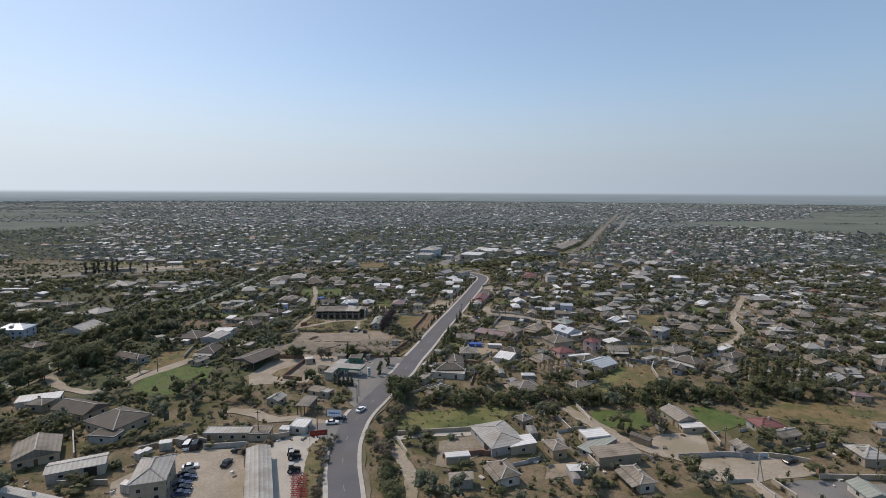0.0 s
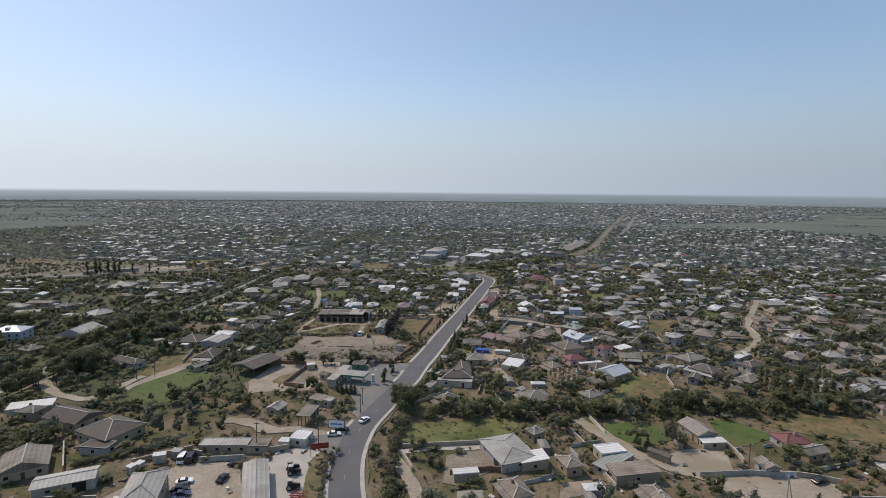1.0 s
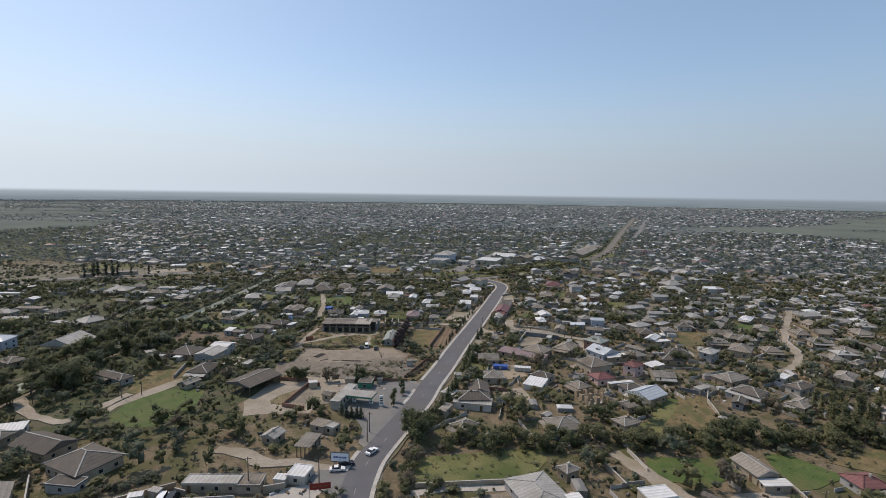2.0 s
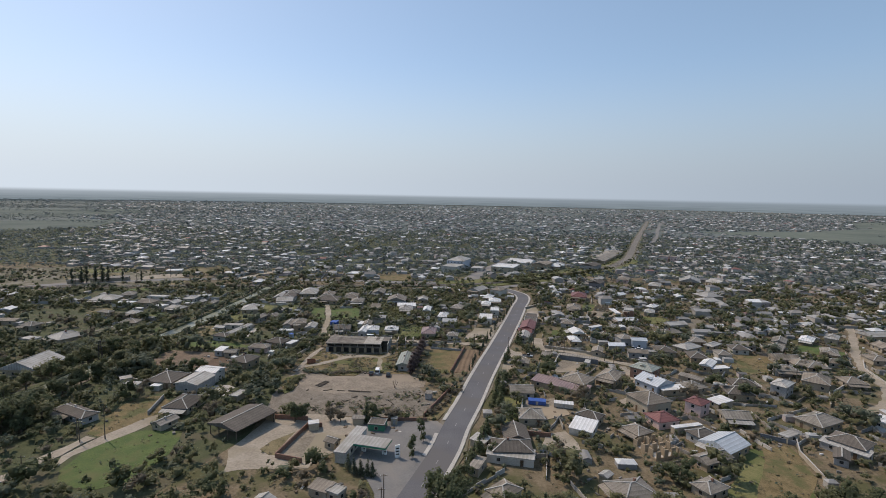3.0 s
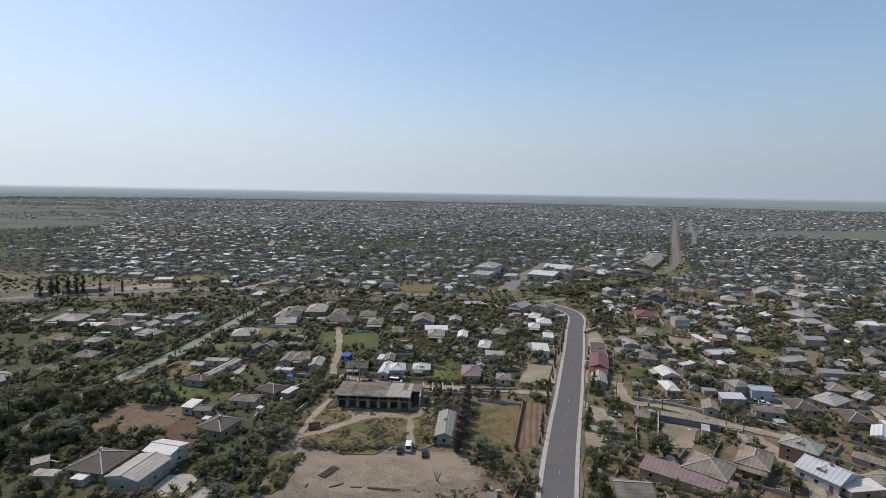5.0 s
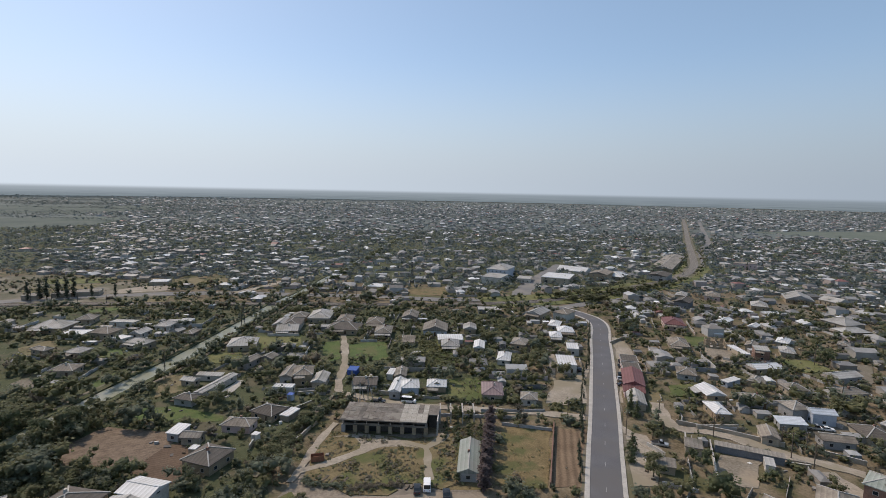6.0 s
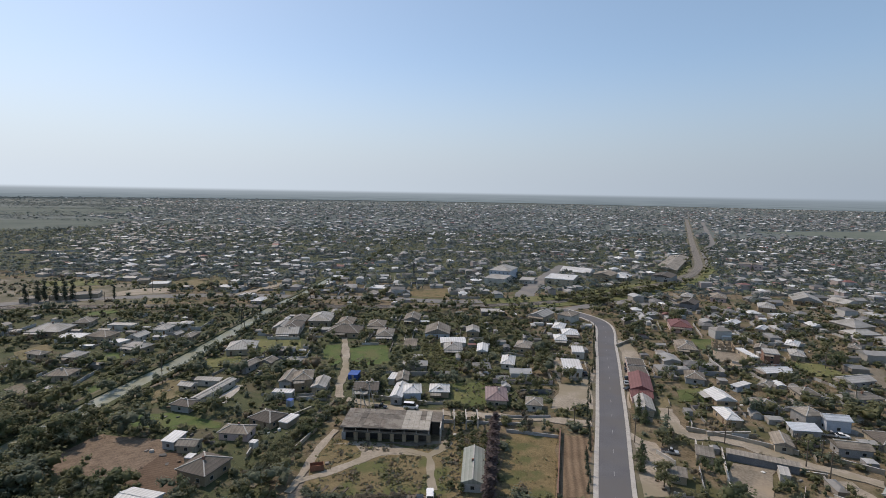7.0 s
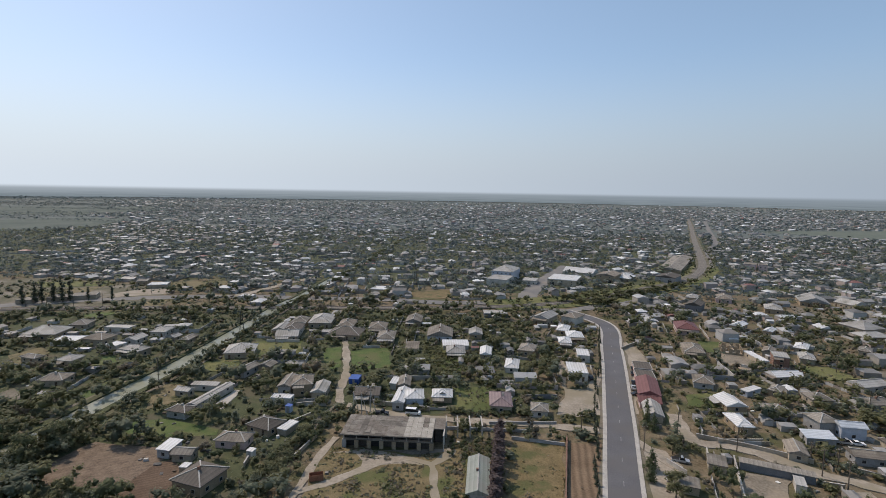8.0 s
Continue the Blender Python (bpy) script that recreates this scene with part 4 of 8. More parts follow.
building("house", 33.2, 238.6, -39, 8.4, 6.6, 2.7, "hip", "d", "c")
building("house", 58.1, 238.7, -71, 8.2, 9.0, 2.7, "hip", "r", "p")
building("house", -111.8, 239.0, -3, 9.7, 12.7, 2.3, "hip", "d", "c")
building("house", 113.1, 240.8, -62, 9.5, 13.1, 2.7, "hip", "g", "n")
building("annex", 137.4, 243.9, -53, 3.9, 8.7, 2.3, "flat", "w", "w")
building("house", 195.0, 244.0, -60, 5.4, 10.5, 2.4, "hip", "d", "c")
building("house", 165.0, 245.9, -46, 7.6, 13.2, 2.4, "hip", "g", "c")
building("shed", -96.4, 248.8, -15, 3.7, 6.6, 1.9, "flat", "l", "c")
building("house", 75.0, 249.2, -51, 6.7, 7.5, 4.6, "hip", "r", "p")
building("house", 58.3, 252.2, -67, 12.0, 11.9, 4.2, "hip", "t", "c")
building("shed", -131.7, 254.7, -5, 3.7, 3.0, 1.8, "flat", "w", "w")
building("shed", -142.0, 255.4, 1, 6.6, 3.4, 1.9, "flat", "l", "c")
building("annex", 86.9, 256.5, -68, 5.9, 7.7, 2.3, "shed", "w", "c")
building("hall", -117.4, 257.2, -8, 10.2, 12.2, 3.8, "gable", "l", "g")
building("hall", -116.2, 267.2, -10, 9.4, 7.6, 4.3, "gable", "w", "w")
building("shed", -148.4, 261.1, -49, 4.7, 4.3, 1.9, "flat", "l", "c")
building("house", -131.4, 262.0, -7, 12.1, 12.3, 2.4, "hip", "d", "n")
building("house", 184.8, 265.2, -61, 4.6, 9.5, 2.4, "hip", "g", "c")
building("annex", 73.3, 268.1, -83, 5.5, 10.1, 2.3, "shed", "w", "c")
building("annex", 28.8, 268.7, -33, 23.6, 7.4, 2.4, "shed", "p", "n")
building("house", 119.0, 271.0, -49, 6.4, 9.9, 4.6, "hip", "l", "g")
building("house", -195.6, 271.3, -0, 16.9, 17.0, 3, "gable", "l", "c")
building("house", 83.0, 271.7, -65, 8.6, 8.8, 2.3, "hip", "g", "c")
building("house", 36.5, 273.0, -39, 11.6, 11.7, 3.2, "hip", "t", "n")
building("house", 68.5, 274.0, -58, 11.6, 11.2, 3, "gable", "b", "b")
building("house", 52.0, 279.4, -34, 8.8, 13.4, 3, "hip", "t", "n")
building("house", 140.2, 282.0, -36, 10.2, 13.5, 3, "hip", "t", "c")
building("shed", 87.8, 282.9, -46, 10.2, 4.1, 2, "shed", "g", "c")
building("house", 68.7, 285.2, -45, 10.2, 9.5, 5, "hip", "e", "k")
building("house", -110.1, 285.8, -15, 10.0, 10.2, 3, "hip", "d", "n")
building("shed", -117.2, 291.1, -4, 2.3, 2.6, 1.9, "flat", "w", "c")
building("house", -38.0, 293.0, -1, 6.1, 18.0, 2.7, "gable", "e", "g")
building("shed", 17.2, 295.9, -16, 5.1, 4.6, 2.3, "shed", "g", "c")
building("annex", 106.2, 296.4, -82, 3.9, 8.7, 2.1, "shed", "w", "c")
building("shed", -121.3, 297.7, 2, 6.4, 4.8, 2.3, "gable", "g", "c")
building("shed", 47.3, 299.8, -22, 2.6, 5.3, 2, "flat", "l", "w")
building("shed", -127.2, 299.9, -7, 4.5, 6.0, 2.7, "shed", "w", "g")
building("house", 103.1, 300.3, -38, 5.8, 10.9, 2.7, "gable", "w", "n")
building("shed", 44.8, 306.1, -21, 18.3, 2.7, 2.3, "shed", "g", "d")
building("house", -111.4, 307.2, -1, 10.0, 6.5, 2.4, "hip", "t", "p")
building("shed", 29.6, 308.1, -18, 5.1, 5.5, 2.3, "shed", "g", "c")
building("shed", -229.8, 309.4, -13, 8.4, 5.3, 2.3, "flat", "l", "w")
building("house", -214.3, 313.3, -24, 12.9, 13.7, 3, "hip", "l", "c")
building("house", 76.0, 316.0, -99, 6.1, 9.8, 2.6, "gable", "t", "g")
building("shed", -98.7, 317.2, -16, 3.5, 6.8, 1.9, "flat", "w", "c")
building("house", -105.9, 317.3, -21, 9.8, 8.3, 2.4, "hip", "d", "n")
building("house", 56.8, 317.9, -19, 5.6, 8.8, 2.4, "gable", "t", "c")
building("house", -138.6, 324.4, -10, 8.1, 5.9, 2.4, "hip", "d", "g")
building("house", 175.7, 324.8, -31, 7.9, 13.5, 2.7, "hip", "g", "n")
building("annex", 69.2, 327.6, -103, 6.8, 8.4, 2.4, "shed", "b", "g")
building("house", 105.6, 328.0, -58, 8.8, 12.9, 2.7, "hip", "l", "c")
building("house", 152.5, 331.0, -37, 7.6, 12.4, 2.3, "gable", "g", "c")
building("house", 82.0, 332.3, -96, 5.5, 8.1, 4.2, "gable", "b", "b")
building("house", 121.4, 333.7, -51, 5.2, 10.2, 2.4, "hip", "l", "n")
building("warehouse", -135.0, 337.8, -10, 4.0, 21.0, 2.5, "gable", "l", "w")
building("house", 48.7, 335.3, -90, 10.7, 5.7, 2.7, "hip", "w", "n")
building("house", 75.9, 336.8, -82, 7.9, 7.6, 4.2, "hip", "g", "g")
building("shed", -108.8, 338.2, 0, 7.5, 3.9, 2.3, "flat", "w", "w")
building("house", -16.7, 339.0, -6, 6.3, 7.3, 2.4, "hip", "g", "w")
building("house", -147.0, 340.7, -9, 6.3, 4.4, 2.4, "gable", "l", "c")
building("shop", 22.9, 342.3, -11, 6.5, 12.8, 2.4, "gable", "l", "c")
building("house", -66.2, 342.6, -2, 4.8, 13.7, 3, "gable", "w", "g")
building("house", -61.4, 343.3, 8, 7.1, 8.8, 3.4, "hip", "w", "b")
building("house", -30.1, 344.0, -0, 8.2, 13.2, 2.7, "hip", "p", "c")
building("house", 163.3, 345.5, -35, 7.2, 12.6, 2.4, "gable", "g", "n")
building("annex", -142.2, 346.6, 0, 10.5, 3.2, 2.4, "shed", "l", "w")
building("house", -97.3, 346.8, 5, 5.8, 10.6, 3, "gable", "l", "c")
building("house", -51.5, 347.9, 3, 7.9, 7.9, 2.3, "hip", "w", "n")
building("house", -104.9, 349.2, 15, 7.7, 10.6, 4.6, "hip", "t", "n")
building("house", 181.3, 350.2, -40, 7.0, 12.4, 2.4, "hip", "w", "c")
building("shop", 24.5, 350.5, -9, 8.0, 7.3, 2.4, "gable", "r", "p")
building("house", -111.4, 351.0, 5, 5.6, 12.3, 3.2, "gable", "g", "g")
building("house", 54.0, 352.4, -87, 10.3, 7.9, 2.4, "gable", "w", "n")
building("house", 197.5, 353.8, -40, 6.7, 12.1, 3, "hip", "l", "c")
building("house", -67.0, 357.5, 4, 5.0, 10.1, 2.7, "gable", "g", "n")
building("house", 108.8, 358.3, -79, 7.5, 12.1, 2.4, "hip", "g", "g")
building("annex", -71.1, 358.6, -4, 2.9, 7.6, 2.3, "flat", "w", "w")
building("house", 89.3, 360.0, -92, 8.0, 8.1, 2.6, "hip", "g", "c")
building("house", 227.2, 361.6, -79, 9.6, 14.2, 3, "gable", "l", "n")
building("shop", 27.8, 362.8, -13, 8.5, 18.9, 2.7, "gable", "r", "p")
building("house", -134.5, 364.9, -13, 5.6, 10.7, 2.7, "gable", "g", "g")
building("annex", 68.1, 365.8, -62, 3.4, 8.3, 2.3, "shed", "w", "b")
building("house", 78.6, 367.4, -39, 4.6, 8.2, 2.4, "hip", "g", "n")
building("house", -214.4, 367.4, -3, 8.0, 8.1, 2.7, "hip", "l", "c")
building("house", -232.7, 368.3, -13, 9.1, 4.9, 2.4, "hip", "g", "c")
building("house", -127.7, 369.9, -9, 6.3, 6.5, 2.7, "gable", "g", "n")
building("house", -117.5, 373.4, -12, 7.4, 5.0, 2.3, "hip", "l", "c")
building("house", 53.4, 373.9, -18, 8.0, 10.0, 2.4, "hip", "t", "g")
building("shop", 30.8, 375.7, -8, 7.5, 11.6, 2.7, "flat", "d", "p")
building("house", 119.6, 377.0, -72, 7.7, 13.3, 2.6, "gable", "l", "g")
building("office_building", 3.5, 379.0, -4, 8.1, 13.6, 3.4, "flat", "w", "w")
building("house", -195.9, 382.9, -13, 12.4, 7.7, 3, "hip", "l", "c")
building("house", -23.4, 384.7, -7, 6.3, 12.5, 2.3, "hip", "w", "w")
building("house", 91.4, 384.9, -79, 7.4, 12.8, 2.4, "gable", "w", "c")
building("shop", 33.2, 387.4, -10, 7.5, 9.9, 2.7, "flat", "d", "p")
building("house", -148.5, 389.2, 16, 13.3, 13.4, 2.7, "hip", "l", "c")
building("annex", -210.4, 390.0, -14, 6.9, 6.0, 2.3, "flat", "w", "w")
building("annex", -238.3, 394.9, 6, 12.3, 9.2, 2.3, "flat", "w", "w")
building("house", -224.5, 397.7, -5, 11.7, 10.4, 3, "hip", "t", "c")
building("house", -208.0, 400.5, -3, 6.9, 9.5, 2.4, "gable", "l", "w")
building("house", -34.8, 401.4, -2, 5.5, 12.0, 2.3, "gable", "w", "c")
building("house", -49.1, 401.4, 4, 9.2, 11.3, 2.4, "hip", "l", "c")
building("house", 10.6, 402.3, -6, 5.6, 10.5, 3, "flat", "w", "w")
building("house", 100.1, 403.9, -20, 6.4, 9.5, 5, "flat", "l", "k")
building("house", -257.9, 404.2, 9, 17.1, 14.7, 3, "hip", "l", "n")
building("house", -182.6, 404.4, 1, 5.2, 10.2, 2.4, "hip", "g", "c")
building("shed", -70.3, 405.4, 3, 6.5, 10.0, 2.3, "shed", "t", "c")
building("house", -191.3, 406.0, -11, 5.0, 5.8, 2.3, "gable", "l", "c")
building("house", -14.5, 408.0, -14, 8.0, 11.6, 2.7, "hip", "g", "n")
building("shed", 92.4, 409.2, -87, 15.2, 3.7, 2.3, "flat", "w", "c")
building("annex", -49.7, 411.7, 7, 13.0, 7.6, 2.3, "shed", "w", "w")
building("house", 116.8, 411.9, -24, 6.7, 11.4, 2.4, "hip", "l", "c")
building("house", -203.6, 414.8, 7, 8.3, 9.9, 2.7, "hip", "l", "w")
building("house", 66.1, 416.1, -13, 9.4, 15.2, 3, "hip", "t", "c")
building("house", -136.8, 417.2, 11, 11.6, 11.4, 2.4, "gable", "l", "c")
building("shed", -229.5, 418.9, 1, 14.3, 6.1, 2.3, "flat", "l", "w")
building("house", 103.7, 419.0, -34, 5.5, 9.2, 2.7, "gable", "t", "c")
building("house", -85.8, 420.4, 5, 9.2, 14.5, 2.7, "hip", "g", "c")
building("house", -253.7, 422.3, 16, 9.0, 10.7, 2.7, "hip", "g", "c")
building("house", -107.9, 423.8, -1, 17.3, 13.9, 2.7, "hip", "d", "n")
building("house", 5.8, 424.4, -4, 6.7, 10.3, 2.3, "hip", "w", "c")
building("shed", -117.2, 425.0, 10, 7.9, 5.5, 2.3, "flat", "l", "d")
building("house", 153.4, 426.1, -38, 5.5, 9.1, 2.6, "hip", "g", "c")
building("house", -138.0, 426.7, 9, 10.8, 17.0, 3, "hip", "d", "w")
building("house", -143.6, 427.0, 4, 8.1, 13.7, 3, "gable", "l", "n")
building("house", 125.0, 429.2, -36, 6.3, 11.6, 2.4, "hip", "w", "c")
building("house", -58.7, 429.4, 2, 13.5, 16.2, 2.7, "gable", "g", "b")
building("house", -39.9, 433.3, 1, 7.4, 11.1, 2.6, "gable", "l", "n")
building("house", 12.8, 435.8, -3, 9.1, 11.1, 2.3, "hip", "w", "c")
building("house", -93.4, 436.8, 4, 9.8, 13.5, 3, "hip", "t", "c")
building("house", -111.9, 441.6, 5, 9.1, 15.0, 2.7, "hip", "t", "n")
building("house", -140.0, 445.2, 6, 9.0, 11.6, 2.7, "hip", "g", "n")
building("house", 8.8, 447.0, -16, 6.8, 12.1, 2.7, "hip", "w", "n")
building("house", -128.1, 447.3, 7, 13.0, 19.7, 3, "hip", "l", "c")
building("house", -75.7, 454.5, 1, 9.3, 15.1, 3, "gable", "g", "n")
building("house", 177.0, 455.4, -82, 10.3, 16.2, 2.6, "hip", "l", "n")
building("house", 124.8, 457.6, -42, 4.9, 9.8, 3, "gable", "w", "n")
building("house", 79.5, 459.0, -13, 11.6, 17.3, 3.4, "hip", "r", "p")
building("house", 113.3, 468.2, -46, 6.4, 11.7, 3, "gable", "w", "n")
building("house", 1.6, 468.8, -31, 10.2, 16.2, 4.2, "gable", "l", "c")
building("house", 18.1, 471.1, -37, 9.7, 12.0, 4.2, "hip", "t", "w")
building("shed", -332.8, 472.7, 20, 8.9, 10.5, 2.7, "flat", "g", "c")
building("house", 185.4, 474.2, -73, 16.1, 15.9, 3, "hip", "l", "c")
building("shed", -28.0, 480.8, 5, 14.8, 9.1, 2.4, "flat", "l", "d")
building("shed", -319.3, 483.4, 17, 11.9, 10.0, 2.7, "flat", "g", "c")
building("shed", -307.9, 491.7, 26, 14.6, 12.4, 2.7, "flat", "g", "c")
building("house", -199.6, 504.7, -3, 9.1, 8.6, 2.7, "flat", "w", "w")
building("house", 108.9, 518.7, -32, 10.3, 16.4, 4.2, "gable", "d", "d")
building("house", 160.6, 519.9, -25, 10.5, 16.6, 3, "hip", "l", "t")
building("shed", -284.9, 537.2, 20, 13.5, 12.2, 2.7, "flat", "w", "c")
building("house", 225.8, 542.1, -71, 14.9, 13.5, 3, "gable", "l", "c")
building("house", -113.7, 545.9, -8, 12.3, 13.7, 3, "flat", "w", "c")
building("house", -305.2, 547.5, 25, 7.9, 13.5, 3, "flat", "g", "n")
building("house", 204.6, 550.2, -23, 18.4, 24.2, 3, "gable", "l", "n")
building("house", 119.9, 550.2, -28, 8.4, 14.0, 3, "hip", "l", "n")
building("house", 142.5, 551.0, -23, 11.3, 17.6, 3, "hip", "t", "p")
building("annex", -20.6, 591.1, -18, 17.4, 24.4, 6.3, "flat", "l", "w")
building("house", 5.9, 605.1, -13, 12.1, 17.7, 3, "flat", "l", "w")
building("hall", 35.8, 608.8, -19, 24.3, 29.6, 5, "flat", "w", "c")
building("school_building", -14.4, 620.6, -19, 19.5, 27.4, 9, "hip", "l", "b")
building("hall", 77.7, 626.9, -29, 17.0, 24.4, 6.3, "gable", "t", "n")
building("hall", 132.6, 635.0, -33, 17.4, 24.9, 5, "gable", "d", "g")
building("house", 94.5, 635.6, -30, 14.6, 21.5, 3, "hip", "w", "c")
building("shed", 59.4, 661.1, -29, 29.3, 18.2, 3, "gable", "w", "w")
building("apartment_block", 257.8, 716.8, -26, 8.0, 13.6, 7.2, "flat", "t", "p")
building("apartment_block", 247.2, 721.1, -31, 11.7, 18.0, 7.2, "flat", "t", "p")

building("house", -226.9, 264.3, 8, 15.0, 11.0, 5.4, "hip", "b", "b")
building("house", -199.5, 243.0, -20, 9.0, 8.0, 2.6, "hip", "t", "n")
building("house", -280.0, 329.0, 4, 14.0, 9.0, 2.7, "hip", "l", "c")
building("shed", -274.7, 342.5, 4, 17.0, 5.0, 2.4, "shed", "t", "c")
building("shed", -261.5, 317.0, 14, 15.0, 4.6, 2.3, "shed", "l", "w")
building("house", -250.2, 333.5, -12, 9.0, 8.0, 2.7, "hip", "g", "c")
building("shed", -328.6, 386.0, 2, 21.0, 5.0, 2.4, "flat", "w", "w")
building("shed", -322.0, 373.0, 2, 14.0, 7.0, 2.4, "flat", "l", "c")
building("house", -335.0, 412.0, 10, 9.0, 8.0, 2.6, "hip", "w", "c")

# ---- landmark buildings ----
def gallery_shed(x, y, turn, w, d, h):
    """Long derelict workshop: dark bays below, a low open gallery above, a flat overhanging roof of worn sheets and a ruined end bay."""
    ob = empty("workshop", x, y, turn, "derelict long workshop with open gallery, dark bays and flat roof", "workshop")
    take(x + 1.5, y, turn, w + 3.4, d, 1.0)
    f, b, mid, over = -d / 2, d / 2, 2.5, 1.7
    part("roof", Shape().box(-w / 2 - 0.3, f - over, h - 0.25, w / 2, b, h), "slab_old", ob, "mottled grey concrete slab roof")
    part("side_roof", Shape().box(w / 2 + 0.003, f + 4.6, h - 0.32, w / 2 + 3.4, b, h - 0.06), "slab_worn", ob)
    r = random.Random(3)
    for k in range(16):
        u = -w / 2 + 0.7 + k * (w - 1.6) / 15
        worn = 0.0 if k > 9 else r.uniform(0, 2.0)
        for v0, v1 in ((f - over + 0.12 + worn, -1.2), (-1.1, 2.2), (2.3, b - 0.2)):
            if r.random() < 0.14 and k < 10:
                continue
            z = h + 0.004 + r.uniform(0, 0.06)
            part("roof_sheet", Shape().box(u - 0.82, v0, z, u + 0.80, v1, z + 0.05), "slab_pale" if k > 10 and r.random() < 0.7 else r.choice(("slab_worn", "slab_old", "slab_worn")), ob)
    part("back_wall", Shape().box(-w / 2, b - 0.5, 0, w / 2 + 3.2, b - 0.2, h - 0.33), WALLS["g"], ob)
    part("end_wall", Shape().box(-w / 2, f + 0.6, 0, -w / 2 + 0.3, b - 0.5, h - 0.25), WALLS["g"], ob)
    part("end_wall", Shape().box(w / 2 + 2.9, f + 5.0, 0, w / 2 + 3.2, b - 0.5, h - 0.33), WALLS["d"], ob)
    part("floor_slab", Shape().box(-w / 2 + 0.3, f, mid, w / 2, b - 0.5, mid + 0.35), "slab_old", ob)
    part("gallery_wall", Shape().box(-w / 2 + 0.3, f + 2.6, mid + 0.35, w / 2, f + 2.8, h - 0.25), "slab_shaded", ob)
    part("bay_wall", Shape().box(-w / 2 + 0.3, f + 1.6, 0, w / 2, f + 1.8, mid), "slab_shaded", ob)
    part("end_bay_wall", Shape().box(w / 2 + 0.1, f + 6.0, 0, w / 2 + 2.9, f + 6.2, h - 0.33), "slab_shaded", ob)
    for k in range(8):
        u = -w / 2 + 0.4 + k * (w - 0.8) / 7
        part("pier", Shape().box(u - 0.62, f + 0.1, 0, u + 0.62, f + 0.6, mid), WALLS["n"] if k else WALLS["g"], ob)
        part("gallery_post", Shape().box(u - 0.11, f + 0.1, mid + 0.35, u + 0.11, f + 0.32, h - 0.25), "concrete", ob)
    for k in range(7):
        u = -w / 2 + 0.4 + (k + 0.5) * (w - 0.8) / 7
        if k in (0, 2, 5):
            part("bay_door", Shape().box(u - 1.2, f + 1.45, 0, u + 1.2, f + 1.6, mid - 0.3), "dark_steel", ob)
        part("rail_slab", Shape().box(u - 1.75, f + 0.02, mid + 0.35, u + 1.75, f + 0.1, mid + 0.6 + 0.12 * (k % 3)), "slab_worn", ob)
    for u, v in ((w / 2 + 3.2, f + 0.2), (w / 2 + 3.2, f + 4.7)):
        part("end_post", Shape().box(u - 0.16, v - 0.16, 0, u + 0.16, v + 0.16, h - 0.3), "concrete", ob)
    part("end_beam", Shape().box(w / 2 + 3.0, f + 0.1, h - 0.3, w / 2 + 3.4, f + 4.8, h - 0.02), "concrete", ob)
    return ob


def filling_station(x, y, turn, w, d, sx, sy, sturn, sw, sd):
    """A canopy on columns over pumps, and the long narrow office roof behind it."""
    ob = empty("filling_station", x, y, turn, "filling station canopy with pale roof and green fascia on columns", "filling station")
    take(x, y, turn, w, d, 1.0)
    h = 3.8
    part("roof", Shape().box(-w / 2, -d / 2, h, w / 2, d / 2, h + 0.12), ROOFS["l"], ob, "pale flat canopy roof")
    part("fascia", Shape().box(-w / 2 + 0.02, -d / 2 + 0.02, h - 0.55, w / 2 - 0.02, d / 2 - 0.02, h), WALLS["e"], ob, "green painted fascia")
    for u in (-w / 2 + 1.6, w / 2 - 1.9):
        part("column", Shape().box(u - 0.2, -0.2, 0.2, u + 0.2, 0.2, h - 0.55), "paint_white", ob)
        part("pump_island", Shape().box(u - 1.4, -0.6, 0, u + 1.4, 0.6, 0.2), "kerb", ob)
        pump = part("fuel_pump", Shape().box(u + 0.5, -0.3, 0.2, u + 1.2, 0.3, 1.8), "paint_white", ob)
        part("display", Shape().box(u + 0.6, -0.33, 1.2, u + 1.1, -0.3, 1.6), "dark_steel", pump)
    of = empty("station_office", sx, sy, sturn, "low narrow filling station office with a pale roof", "office building")
    take(sx, sy, sturn, sw, sd, 1.0)
    part("wall", Shape().box(-sw / 2 + 0.3, -sd / 2 + 0.3, 0, sw / 2 - 0.3, sd / 2 - 0.3, 3.2), WALLS["w"], of, "whitewashed walls")
    part("roof", Shape().box(-sw / 2, -sd / 2, 3.2, sw / 2, sd / 2, 3.5), ROOFS["l"], of, "pale flat roof")
    for k in range(5):
        fm, pm = window_meshes(1.3, 1.3)
        wi = part("window", fm, None, of, at=pose(0, 0, 0, 0, 0, 90) @ pose(-sd / 2 + 2.2 + k * 3.1, -sw / 2 + 0.3, 1.0))
        part("pane", pm, None, wi)
    return ob


